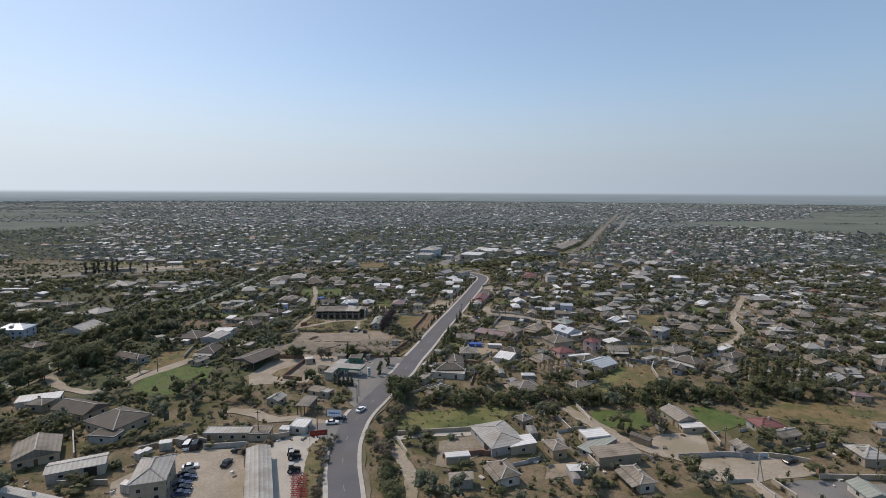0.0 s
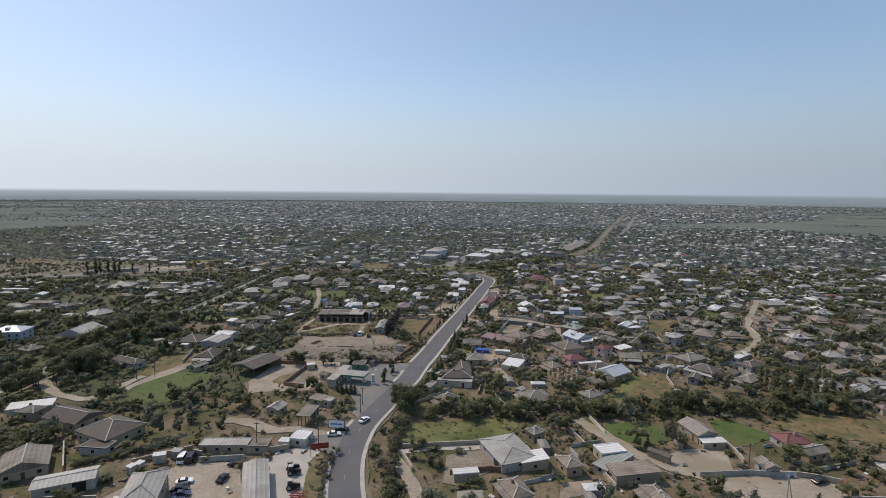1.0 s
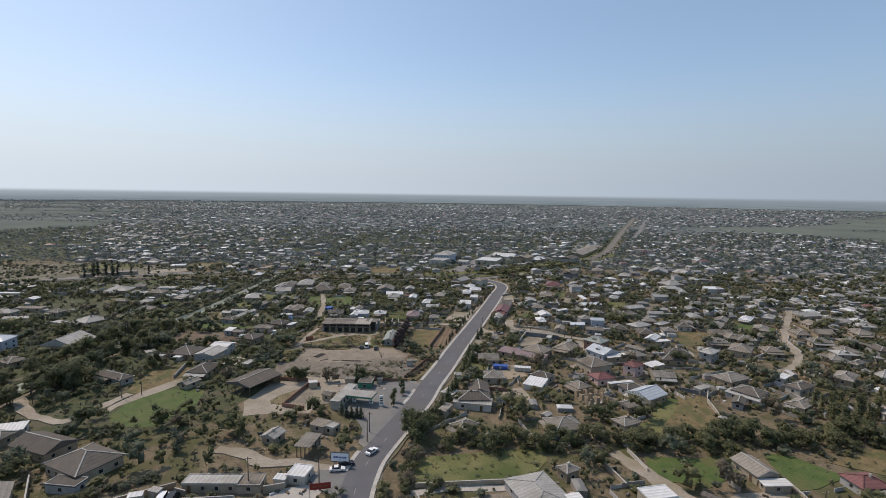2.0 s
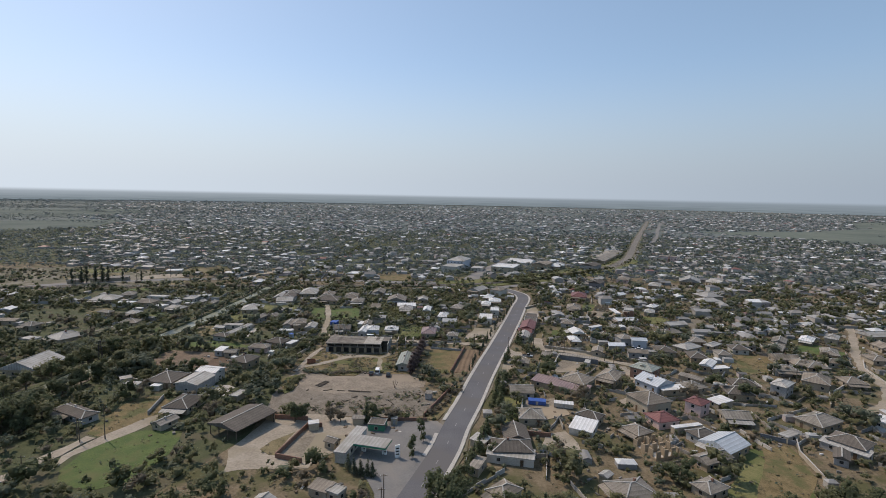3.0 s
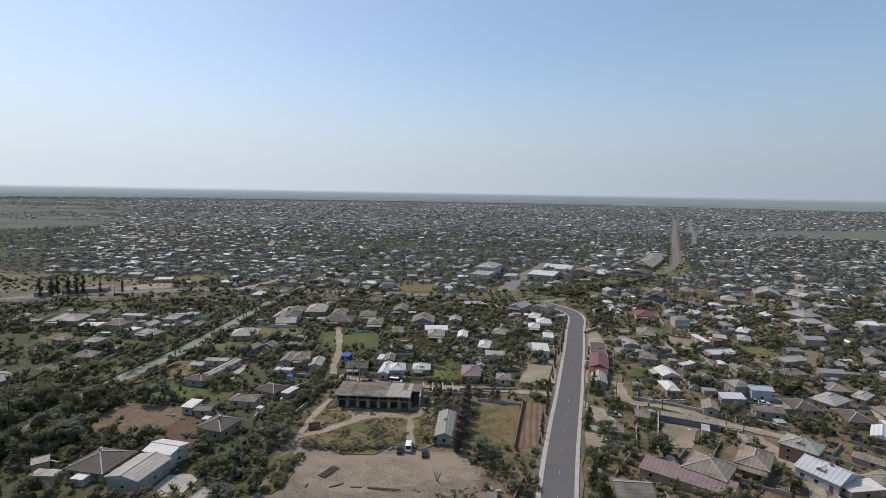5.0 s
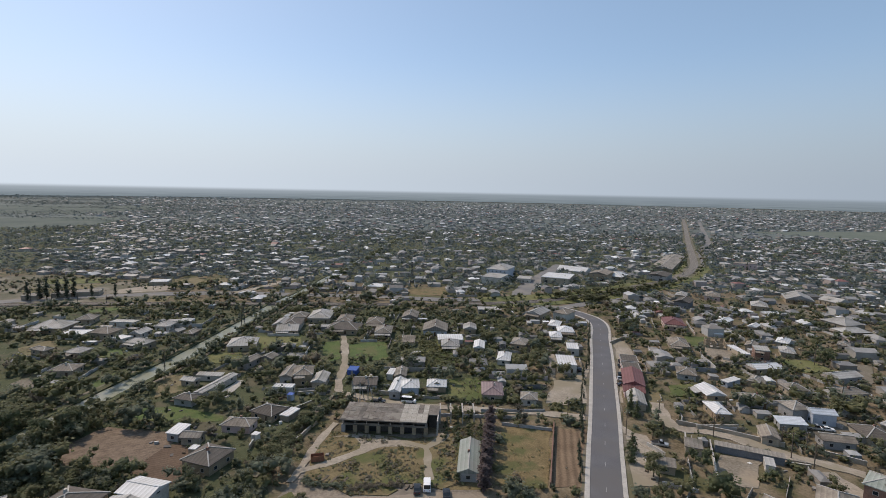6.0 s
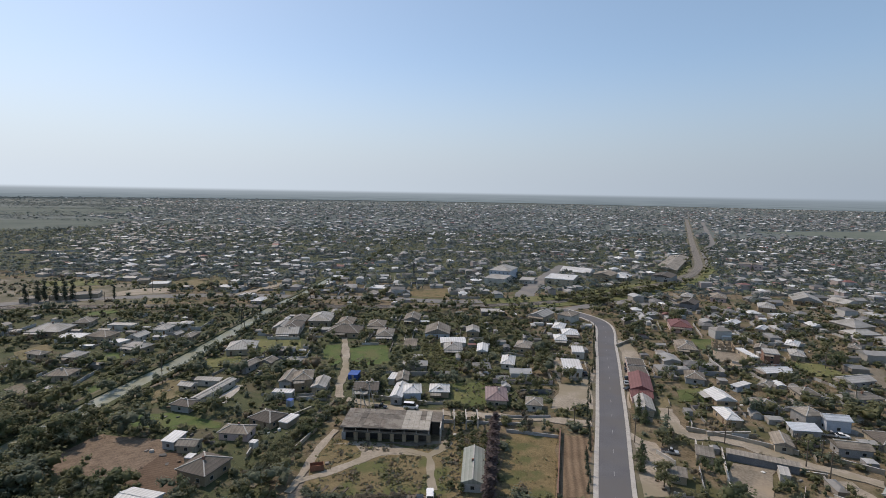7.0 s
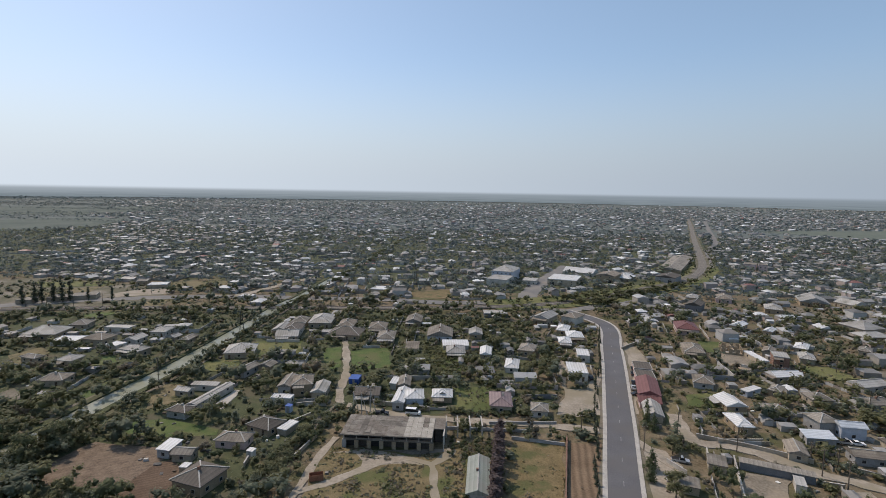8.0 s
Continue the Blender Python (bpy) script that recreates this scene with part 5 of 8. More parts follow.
def roofless_house(x, y, turn, w, d):
    """Bare masonry of an unfinished house: outer and inner walls with openings, no roof."""
    w, d = max(w, 9.0), max(min(d, 11.0), 8.0)
    ob = empty("unfinished_house", x, y, turn, "unfinished tan stone house without a roof, walls with open windows", "house")
    take(x, y, turn, w, d, 1.0)

    def run(a, b, h):
        a, b = Vector(a), Vector(b)
        n = max(2, int((b - a).length / 2.4))
        for k in range(n):
            p, q = a.lerp(b, k / n), a.lerp(b, (k + 0.55) / n)
            top = h + 0.5 * noise.noise(Vector((p.x + x, p.y + y, k)))
            part("masonry_pier", Shape().beam((*p, top / 2), (*q, top / 2), 0.35, top), WALLS["n"], ob)
            part("sill_wall", Shape().beam((*q, 0.45), (*a.lerp(b, (k + 1) / n), 0.45), 0.35, 0.9), WALLS["n"], ob)

    run((-w / 2, -d / 2), (w / 2, -d / 2), 3.0)
    run((w / 2, -d / 2), (w / 2, d / 2), 3.2)
    run((w / 2, d / 2), (-w / 2, d / 2), 3.0)
    run((-w / 2, d / 2), (-w / 2, -d / 2), 2.8)
    run((0, -d / 2), (0, d / 2), 3.0)
    run((-w / 2, 0.4), (w / 2, 0.4), 2.8)
    part("floor_slab", Shape().box(-w / 2 + 0.2, -d / 2 + 0.2, 0, w / 2 - 0.2, d / 2 - 0.2, 0.15), "concrete", ob)
    return ob


# ---- vehicles and machines ----
def wheel(parent, x, y, r, width):
    n = 14
    ring = [(math.cos(2 * math.pi * i / n), math.sin(2 * math.pi * i / n)) for i in range(n)]
    ty = part("wheel", Shape().solid([(x + r * c, y - width / 2, r + r * s) for c, s in ring], [(x + r * c, y + width / 2, r + r * s) for c, s in ring]), "rubber", parent)
    part("rim", Shape().solid([(x + 0.55 * r * c, y - width / 2 - 0.01, r + 0.55 * r * s) for c, s in ring], [(x + 0.55 * r * c, y + width / 2 + 0.01, r + 0.55 * r * s) for c, s in ring]), "grey_steel", ty)


COLOUR_WORDS = {"white": "white", "dark": "black", "blue": "dark blue", "silver": "silver-grey"}


def vehicle(kind, x, y, turn, colour):
    """A parked car, van or pickup along its own x axis."""
    size = {"car": (4.4, 1.75, 1.45), "van": (5.3, 1.95, 2.2), "pickup": (5.0, 1.8, 1.75)}[kind]
    l, w, h = size
    ob = empty(kind, x, y, turn, f"{COLOUR_WORDS[colour]} {'minibus van' if kind == 'van' else 'pickup truck' if kind == 'pickup' else 'saloon car'} standing with closed doors", kind, "vehicles", z=ground_z(x, y))
    paint = "car_" + colour
    belt = 0.95 if kind != "van" else 1.15

    def profile(pts, inset, name, mat):
        a = [(px, -w / 2 + inset, pz) for px, pz in pts]
        b = [(px, w / 2 - inset, pz) for px, pz in pts]
        return part(name, Shape().solid(a, b), mat, ob)

    profile([(-l / 2, 0.35), (l / 2, 0.35), (l / 2, 0.7), (l / 2 - 0.15, belt - 0.1), (l / 2 - 1.1, belt), (-l / 2 + 0.2, belt), (-l / 2, 0.75)], 0.0, "body", paint)
    if kind == "car":
        cab, roof = [(-l / 2 + 0.7, belt), (l / 2 - 1.2, belt), (l / 2 - 1.9, h - 0.06), (-l / 2 + 1.3, h - 0.06)], (-l / 2 + 1.3, l / 2 - 1.9)
    elif kind == "van":
        cab, roof = [(-l / 2 + 0.1, belt), (l / 2 - 0.8, belt), (l / 2 - 1.5, h - 0.08), (-l / 2 + 0.2, h - 0.08)], (-l / 2 + 0.2, l / 2 - 1.5)
    else:
        cab, roof = [(-0.3, belt), (l / 2 - 1.2, belt), (l / 2 - 1.8, h - 0.06), (0.0, h - 0.06)], (0.0, l / 2 - 1.8)
        part("load_bed", Shape().box(-l / 2 + 0.05, -w / 2 + 0.05, belt, -0.4, w / 2 - 0.05, belt + 0.05), "dark_steel", ob)
    profile(cab, 0.12, "window_band", "window_glass")
    part("roof", Shape().box(roof[0], -w / 2 + 0.14, h - 0.06, roof[1], w / 2 - 0.14, h), paint, ob)
    for s in (-1, 1):
        part("headlight", Shape().box(l / 2 - 0.03, s * (w / 2 - 0.35) - 0.18, 0.6, l / 2 + 0.02, s * (w / 2 - 0.35) + 0.18, 0.75), "paint_white", ob)
        part("tail_light", Shape().box(-l / 2 - 0.02, s * (w / 2 - 0.3) - 0.12, 0.65, -l / 2 + 0.03, s * (w / 2 - 0.3) + 0.12, 0.85), "red_paint", ob)
        for u in (-l / 2 + 0.85, l / 2 - 0.85):
            wheel(ob, u, s * (w / 2 - 0.1), 0.33, 0.22)
    return ob


def tractor(x, y, turn):
    ob = empty("tractor", x, y, turn, "dark wheeled farm tractor parked in the machinery yard", "tractor", "farm machines", z=ground_z(x, y))
    part("bonnet", Shape().solid([(0.2, -0.4, 0.8), (2.0, -0.35, 0.8), (2.0, 0.35, 0.8), (0.2, 0.4, 0.8)], [(0.2, -0.4, 1.55), (1.9, -0.3, 1.4), (1.9, 0.3, 1.4), (0.2, 0.4, 1.55)]), "dark_steel", ob)
    part("cab", Shape().solid([(-1.2, -0.75, 0.9), (0.2, -0.75, 0.9), (0.2, 0.75, 0.9), (-1.2, 0.75, 0.9)], [(-1.1, -0.65, 2.5), (0.0, -0.65, 2.5), (0.0, 0.65, 2.5), (-1.1, 0.65, 2.5)]), "window_glass", ob)
    part("cab_roof", Shape().box(-1.25, -0.8, 2.5, 0.15, 0.8, 2.65), "grey_steel", ob)
    part("axle", Shape().box(-0.9, -0.9, 0.55, 1.6, 0.9, 0.8), "dark_steel", ob)
    for s in (-1, 1):
        wheel(ob, -0.7, s * 0.95, 0.78, 0.42)
        wheel(ob, 1.5, s * 0.8, 0.48, 0.28)
    return ob


def harrow(x, y, turn):
    ob = empty("harrow", x, y, turn, "red steel field harrow lying in a row with others", "harrow", "harrows", z=ground_z(x, y))
    for u in (-1.0, 0.0, 1.0):
        part("beam", Shape().box(u - 0.06, -1.3, 0.45, u + 0.06, 1.3, 0.58), "red_paint", ob)
        for v in (-1.0, -0.35, 0.35, 1.0):
            part("tine", Shape().rod((u, v, 0.45), (u + 0.12, v, 0.0), 0.05, 0.03, 5), "red_paint", ob)
    for v in (-0.9, 0.9):
        part("cross_beam", Shape().box(-1.15, v - 0.06, 0.58, 1.15, v + 0.06, 0.7), "red_paint", ob)
    part("drawbar", Shape().beam((0, -1.3, 0.6), (0, -2.0, 0.75), 0.12, 0.12), "red_paint", ob)
    return ob


# ---- cabins, signs, poles, walls ----
def cabin(kind, x, y, turn, w, d, h, colour):
    w, d = max(w, 2.0), max(d, 1.8)
    mats = {"white": (WALLS["w"], ROOFS["w"], "white painted"), "cream": (WALLS["c"], ROOFS["l"], "cream painted"), "blue": (MATS["blue_tarp"], MATS["blue_tarp"], "bright blue tarpaulin-covered"),
            "bluecabin": (WALLS["b"], MATS["blue_tarp"], "small blue"), "grey": (WALLS["g"], ROOFS["g"], "grey block"), "rust": (MATS["rust"], MATS["rust"], "rusty brown steel")}
    wall, roof, word = mats[colour]
    what = {"cabin": "yard cabin", "container": "storage container", "steel_bin": "open bin"}[kind]
    ob = empty(kind, x, y, turn, f"{word} {what} standing on the ground", what.split()[-1], "cabins and containers", z=ground_z(x, y))
    take(x, y, turn, w, d, 0.5)
    if kind == "steel_bin":
        part("floor_plate", Shape().box(-w / 2, -d / 2, 0.1, w / 2, d / 2, 0.2), wall, ob)
        for a, b in (((-w / 2, -d / 2), (w / 2, -d / 2)), ((-w / 2, d / 2), (w / 2, d / 2)), ((-w / 2, -d / 2), (-w / 2, d / 2)), ((w / 2, -d / 2), (w / 2, d / 2))):
            part("side_plate", Shape().beam((*a, h / 2 + 0.1), (*b, h / 2 + 0.1), 0.1, h), wall, ob)
        for v in (-d / 4, d / 4):
            part("skid", Shape().box(-w / 2, v - 0.1, 0, w / 2, v + 0.1, 0.1), wall, ob)
        return ob
    part("skid", Shape().box(-w / 2 + 0.1, -d / 2 + 0.1, 0, w / 2 - 0.1, d / 2 - 0.1, 0.12), "dark_steel", ob)
    part("wall", Shape().box(-w / 2, -d / 2, 0.12, w / 2, d / 2, h), wall, ob)
    part("roof", Shape().solid([(-w / 2 - 0.1, -d / 2 - 0.1, h), (w / 2 + 0.1, -d / 2 - 0.1, h), (w / 2 + 0.1, d / 2 + 0.1, h), (-w / 2 - 0.1, d / 2 + 0.1, h)],
                               [(-w / 2 - 0.1, -d / 2 - 0.1, h + 0.08), (w / 2 + 0.1, -d / 2 - 0.1, h + 0.08), (w / 2 + 0.1, d / 2 + 0.1, h + 0.22), (-w / 2 - 0.1, d / 2 + 0.1, h + 0.22)]), roof, ob)
    part("door", Shape().box(-0.45, -d / 2 - 0.04, 0.14, 0.45, -d / 2, min(2.1, h - 0.1)), "grey_steel", ob)
    return ob


def billboard(x, y, turn, w, h, top):
    ob = empty("billboard", x, y, turn, "white roadside billboard with a blue line of writing", "billboard")
    part("board", Shape().box(-w / 2, -0.12, top - h, w / 2, 0.12, top), "board_white", ob)
    part("frame", Shape().surround(w + 0.24, h + 0.24, 0.14, -0.16, 0.16), "dark_steel", ob, at=pose(0, 0, top - h - 0.12))
    for k in range(5):
        u = -w * 0.3 + k * w * 0.15
        part("writing_bar", Shape().box(u - w * 0.06, -0.135, top - h * 0.62, u + w * 0.06, -0.12, top - h * 0.42), "ink_blue", ob)
    for u in (-w * 0.3, w * 0.3):
        part("post", Shape().box(u - 0.1, -0.1, 0, u + 0.1, 0.1, top - h - 0.12), "grey_steel", ob)
    return ob


def banner(x, y, turn, w, h, base):
    ob = empty("banner", x, y, turn, "dark red banner stretched between two steel posts", "banner")
    part("cloth", Shape().box(-w / 2 + 0.1, -0.03, base, w / 2 - 0.1, 0.03, base + h), "red_paint", ob)
    for k in range(3):
        u = -w * 0.28 + k * w * 0.28
        part("writing_bar", Shape().box(u - w * 0.1, -0.045, base + h * 0.4, u + w * 0.1, -0.03, base + h * 0.6), "rust", ob)
    for u in (-w / 2, w / 2):
        part("post", Shape().rod((u, 0, 0), (u, 0, base + h + 0.2), 0.07, 0.06, 8), "grey_steel", ob)
    return ob


def price_totem(x, y, turn):
    ob = empty("price_sign", x, y, turn, "white upright price sign of the filling station", "sign", z=ground_z(x, y))
    part("foot", Shape().box(-0.9, -0.5, 0, 0.9, 0.5, 0.25), "kerb", ob)
    part("panel", Shape().box(-0.7, -0.18, 0.25, 0.7, 0.18, 4.2), "paint_white", ob)
    for k in range(3):
        part("writing_bar", Shape().box(-0.5, -0.2, 1.2 + k * 0.9, 0.5, -0.18, 1.6 + k * 0.9), "dark_steel", ob)
    return ob


def pole(x, y, h):
    ob = empty("utility_pole", x, y, 10, "weathered wooden utility pole with a crossarm", "utility pole", "utility poles", z=ground_z(x, y))
    part("shaft", Shape().rod((0, 0, 0), (0, 0, h), 0.17, 0.11, 8), "old_wood", ob)
    part("crossarm", Shape().box(-0.9, 0.1, h - 0.7, 0.9, 0.22, h - 0.56), "old_wood", ob)
    for u in (-0.8, 0.0, 0.8):
        part("insulator", Shape().rod((u, 0.16, h - 0.56), (u, 0.16, h - 0.36), 0.06, 0.05, 6), "paint_white", ob)


def braced_pole(x, y, h):
    ob = empty("braced_pole", x, y, 0, "pale concrete pole with a leaning brace", "utility pole", "utility poles", z=ground_z(x, y))
    part("shaft", Shape().rod((0, 0, 0), (0, 0, h), 0.18, 0.13, 8), "concrete", ob)
    part("brace", Shape().rod((1.9, 0.4, 0), (0.12, 0.05, h - 0.9), 0.15, 0.12, 8), "concrete", ob)
    part("crossarm", Shape().box(-0.9, 0.1, h - 0.5, 0.9, 0.22, h - 0.36), "old_wood", ob)


def pylon(x, y, h):
    """A slender four-legged lattice mast."""
    ob = empty("lattice_pylon", x, y, 20, "slender grey steel lattice pylon", "pylon", "pylons", z=ground_z(x, y))
    b, t = 1.1, 0.25
    n = 6
    ring = [(-1, -1), (1, -1), (1, 1), (-1, 1)]

    def at(k, i):
        s = b + (t - b) * k / n
        return (ring[i][0] * s, ring[i][1] * s, h * k / n)

    for i in range(4):
        part("leg", Shape().beam(at(0, i), at(n, i), 0.12, 0.12), "dark_steel", ob)
        for k in range(n):
            part("brace", Shape().beam(at(k, i), at(k + 1, (i + 1) % 4), 0.06, 0.06), "dark_steel", ob)
    for z in (h * 0.8, h * 0.95):
        part("arm", Shape().beam((-2.0, 0, z), (2.0, 0, z), 0.14, 0.14), "dark_steel", ob)


WALL_KIND = {"k": "red brick yard wall", "n": "tan stone yard wall", "c": "cream rendered yard wall", "w": "whitewashed yard wall", "g": "grey block yard wall",
             "d": "dark grey yard wall", "b": "pale blue metal fence panel"}


def boundary_wall(mat, h, *pts):
    """A yard wall along its corners, each run a part with its coping."""
    x0, y0 = pts[0]
    ob = empty("boundary_wall", x0, y0, 0, f"{WALL_KIND[mat]} with a pale coping along the plot", "wall", "yard walls")
    for a, b in zip(pts, pts[1:]):
        a, b = Vector(a) - Vector((x0, y0)), Vector(b) - Vector((x0, y0))
        run = part("wall_run", Shape().beam((*a, h / 2), (*b, h / 2), 0.28, h), WALLS[mat], ob)
        part("coping", Shape().beam((*a, h + 0.04), (*b, h + 0.04), 0.38, 0.08), WALLS[mat] if mat in "dgk" else "kerb", run)


def ground_z(x, y):
    """The height of the paving under a place."""
    q = np.array((x, y))
    for line, half in LINES:
        if np.hypot(*(line - q).T).min() < half - 0.4:
            return 0.42 if half > 5.5 else 0.33
    z = 0.0
    for k, ring in enumerate(PLOTS):
        if within(ring, x, y):
            z = max(z, 0.06 + 0.003 * k)
    return z


def within(ring, x, y):
    a, b = ring, np.roll(ring, -1, 0)
    hit = ((a[:, 1] > y) != (b[:, 1] > y)) & (x < (b[:, 0] - a[:, 0]) * (y - a[:, 1]) / (b[:, 1] - a[:, 1] + 1e-9) + a[:, 0])
    return bool(hit.sum() % 2)


material("slab_pale", (0.27, 0.25, 0.215), (0.42, 0.39, 0.345), 0.95, 1.6, 0.35, bump=0.3)
# for the recessed workshop walls: shade of the openings painted as a darker slab
material("slab_shaded", (0.06, 0.052, 0.045), (0.11, 0.097, 0.083), 0.95, 1.6, 0.35, bump=0.3)
material("slab_worn", (0.105, 0.090, 0.076), (0.205, 0.180, 0.155), 0.95, 1.6, 0.35, bump=0.4, c=(0.23, 0.21, 0.18))
material("slab_old", (0.135, 0.120, 0.104), (0.265, 0.242, 0.214), 0.95, 2.2, 0.4, bump=0.3, c=(0.11, 0.098, 0.085))


def concrete_portal(x, y, turn, depth, h):
    """Two posts and a beam of an unbuilt bay, standing free."""
    ob = empty("concrete_portal", x, y, turn, "bare concrete portal of two posts and a beam beside the workshop", "portal", "portals")
    for v in (0, depth):
        part("post", Shape().box(-0.18, v - 0.18, 0, 0.18, v + 0.18, h), "concrete", ob)
    part("beam", Shape().box(-0.2, -0.5, h, 0.2, depth + 0.5, h + 0.4), "concrete", ob)


def beam_on_ground(x, y, turn, w, d, h=0.4):
    ob = empty("timber_beam", x, y, turn, "dark old timber beam lying at the edge of the yard", "beam", "beams in the yard")
    part("body", Shape().solid([(-w / 2, -d / 2, 0), (w / 2, -d / 2, 0), (w / 2, d / 2, 0), (-w / 2, d / 2, 0)],
                               [(-w / 2 + 0.05, -d / 2 + 0.05, h), (w / 2 - 0.05, -d / 2 + 0.05, h), (w / 2 - 0.05, d / 2 - 0.05, h), (-w / 2 + 0.05, d / 2 - 0.05, h)]), "old_wood", ob)


def bare_bush(x, y, h):
    """A dead leafless bush: thin boughs from one root."""
    r = random.Random(5)
    ob = empty("dead_bush", x, y, 0, "leafless dead bush on the bare yard", "bush")
    for k in range(9):
        a = 0.7 * k
        top = (math.cos(a) * h * r.uniform(0.25, 0.5), math.sin(a) * h * r.uniform(0.25, 0.5), h * r.uniform(0.7, 1.0))
        s = Shape().rod((0.03 * math.cos(a), 0.03 * math.sin(a), 0), top, 0.06, 0.015, 5)
        for m in range(3):
            u = 0.4 + 0.2 * m
            p0 = [u * q for q in top]
            s.rod(p0, (p0[0] + r.uniform(-0.6, 0.6), p0[1] + r.uniform(-0.6, 0.6), p0[2] + 0.5), 0.03, 0.01, 4)
        part("bough", s, "bark", ob)


def pole_heap(x, y, turn, length, n):
    """Poles lying side by side."""
    for k in range(n):
        c, s = math.cos(radians(turn)), math.sin(radians(turn))
        u = (k - n / 2) * 0.42
        ob = empty("timber_pole", x - s * u, y + c * u, turn + 1.5 * (k % 3) - 1.5, "weathered dark timber pole lying on the yard", "pole", "poles on the ground")
        part("stem", Shape().rod((-length / 2, 0, 0.36), (length / 2, 0, 0.36), 0.16, 0.12, 7), "old_wood", ob)
        part("support", Shape().box(-0.1, -0.2, 0.0, 0.1, 0.2, 0.24), "old_wood", ob)
# ---- landmark buildings ----
gallery_shed(-65.2, 315.0, 0.5, 27.2, 12.0, 5.0)
filling_station(-38.7, 211.2, -12, 10.2, 6.0, -45.7, 213.3, -11, 3.8, 17.6)
building("warehouse", 180.0, 743.0, 63.5, 134.0, 22.0, 3.6, "gable", "g", "n")
roofless_house(48.5, 218.6, -66, 9.5, 8.7)
roofless_house(87.3, 422.7, -18, 8.4, 15.0)
# ---- vehicles ----
vehicle("car", -28.9, 174.3, 60, "white")
vehicle("car", -71.2, 136.5, 20, "white")
vehicle("car", -70.4, 133.0, 15, "dark")
vehicle("car", -69.0, 130.8, 15, "blue")
vehicle("car", -69.2, 127.9, 15, "blue")
vehicle("car", -67.8, 125.8, 12, "dark")
vehicle("car", -67.3, 123.5, 15, "blue")
vehicle("van", -77.7, 148.3, 100, "white")
vehicle("van", -75.3, 148.4, 100, "dark")
vehicle("car", -61.7, 138.4, 85, "dark")
vehicle("car", -61.0, 145.4, 170, "dark")
vehicle("car", -51.1, 279.1, 95, "dark")
vehicle("van", -48.7, 280.8, 95, "white")
vehicle("car", -43.5, 277.7, 95, "dark")
vehicle("pickup", 20.7, 310.7, -15, "silver")
vehicle("car", 30.1, 389.5, 80, "dark")
vehicle("car", 28.2, 382.9, 80, "dark")
vehicle("car", 25.3, 372.1, 80, "dark")
vehicle("car", 23.4, 365.9, 80, "silver")
vehicle("car", 23.0, 360.1, 10, "dark")
vehicle("car", 9.0, 376.0, 90, "dark")
vehicle("pickup", -71.4, 332.0, -5, "dark")
vehicle("van", -60.6, 333.2, -5, "white")
vehicle("car", 149.2, 413.1, 0, "white")
vehicle("car", 149.7, 415.6, 20, "dark")
vehicle("car", -37.0, 164.1, 10, "white")
vehicle("car", 2.5, 585.9, 60, "dark")
vehicle("car", 10.4, 617.3, 60, "white")
vehicle("car", 16.4, 575.7, 10, "white")
vehicle("pickup", 77.1, 327.0, -10, "silver")
vehicle("car", 80.3, 326.3, -10, "white")
vehicle("car", 101.6, 141.0, 20, "dark")
vehicle("car", -35.1, 167.1, 20, "dark")
vehicle("car", -28.0, 580.8, 10, "white")
vehicle("car", -19.4, 565.2, 10, "silver")
# ---- cabins and containers ----
cabin("cabin", -88.1, 140.8, -27, 2.1, 1.4, 2.4, "white")
cabin("cabin", -86.8, 142.5, -21, 1.8, 1.2, 2.4, "white")
cabin("container", -83.7, 147.0, 19, 3.3, 2.0, 2.5, "white")
cabin("container", -80.0, 149.3, -14, 2.9, 1.9, 2.5, "cream")
cabin("container", -81.7, 124.8, -10, 2.7, 1.9, 2.5, "white")
cabin("container", 16.8, 252.6, -8, 6.4, 2.6, 1.5, "blue")
cabin("container", 26.4, 250.4, -10, 7.0, 2.6, 1.7, "white")
cabin("cabin", -103.6, 331.0, -9, 1.7, 1.7, 2.4, "bluecabin")
cabin("cabin", -87.7, 360.8, -2, 3.9, 4.9, 2.2, "blue")
cabin("cabin", -24.5, 254.7, -8, 2.4, 2.8, 2.4, "grey")
cabin("steel_bin", -80.9, 290.7, 19, 3.6, 1.4, 1.6, "rust")
cabin("cabin", -103.2, 300.6, -13, 1.9, 1.2, 2.2, "white")
cabin("cabin", -34.8, 231.2, 4, 1.0, 1.8, 2.4, "cream")
# ---- farm machines in the concrete yard ----
tractor(-44.4, 144.0, 8)
tractor(-43.4, 141.7, 8)
tractor(-41.5, 134.7, 8)
harrow(-39.9, 131.9, 90)
harrow(-39.4, 130.0, 90)
harrow(-38.9, 128.1, 90)
harrow(-38.3, 126.3, 90)
harrow(-37.8, 124.6, 90)
harrow(-37.3, 122.8, 90)
harrow(-38.4, 131.9, 90)
harrow(-37.7, 129.5, 90)
harrow(-37.1, 127.1, 90)
harrow(-36.4, 124.8, 90)
harrow(-35.8, 122.6, 90)
# ---- signs ----
billboard(-36.8, 166.7, -4, 5.2, 2.6, 4.3)
banner(-38.5, 151.6, 14, 5.4, 1.7, 2.4)
price_totem(-31.0, 208.8, 20)
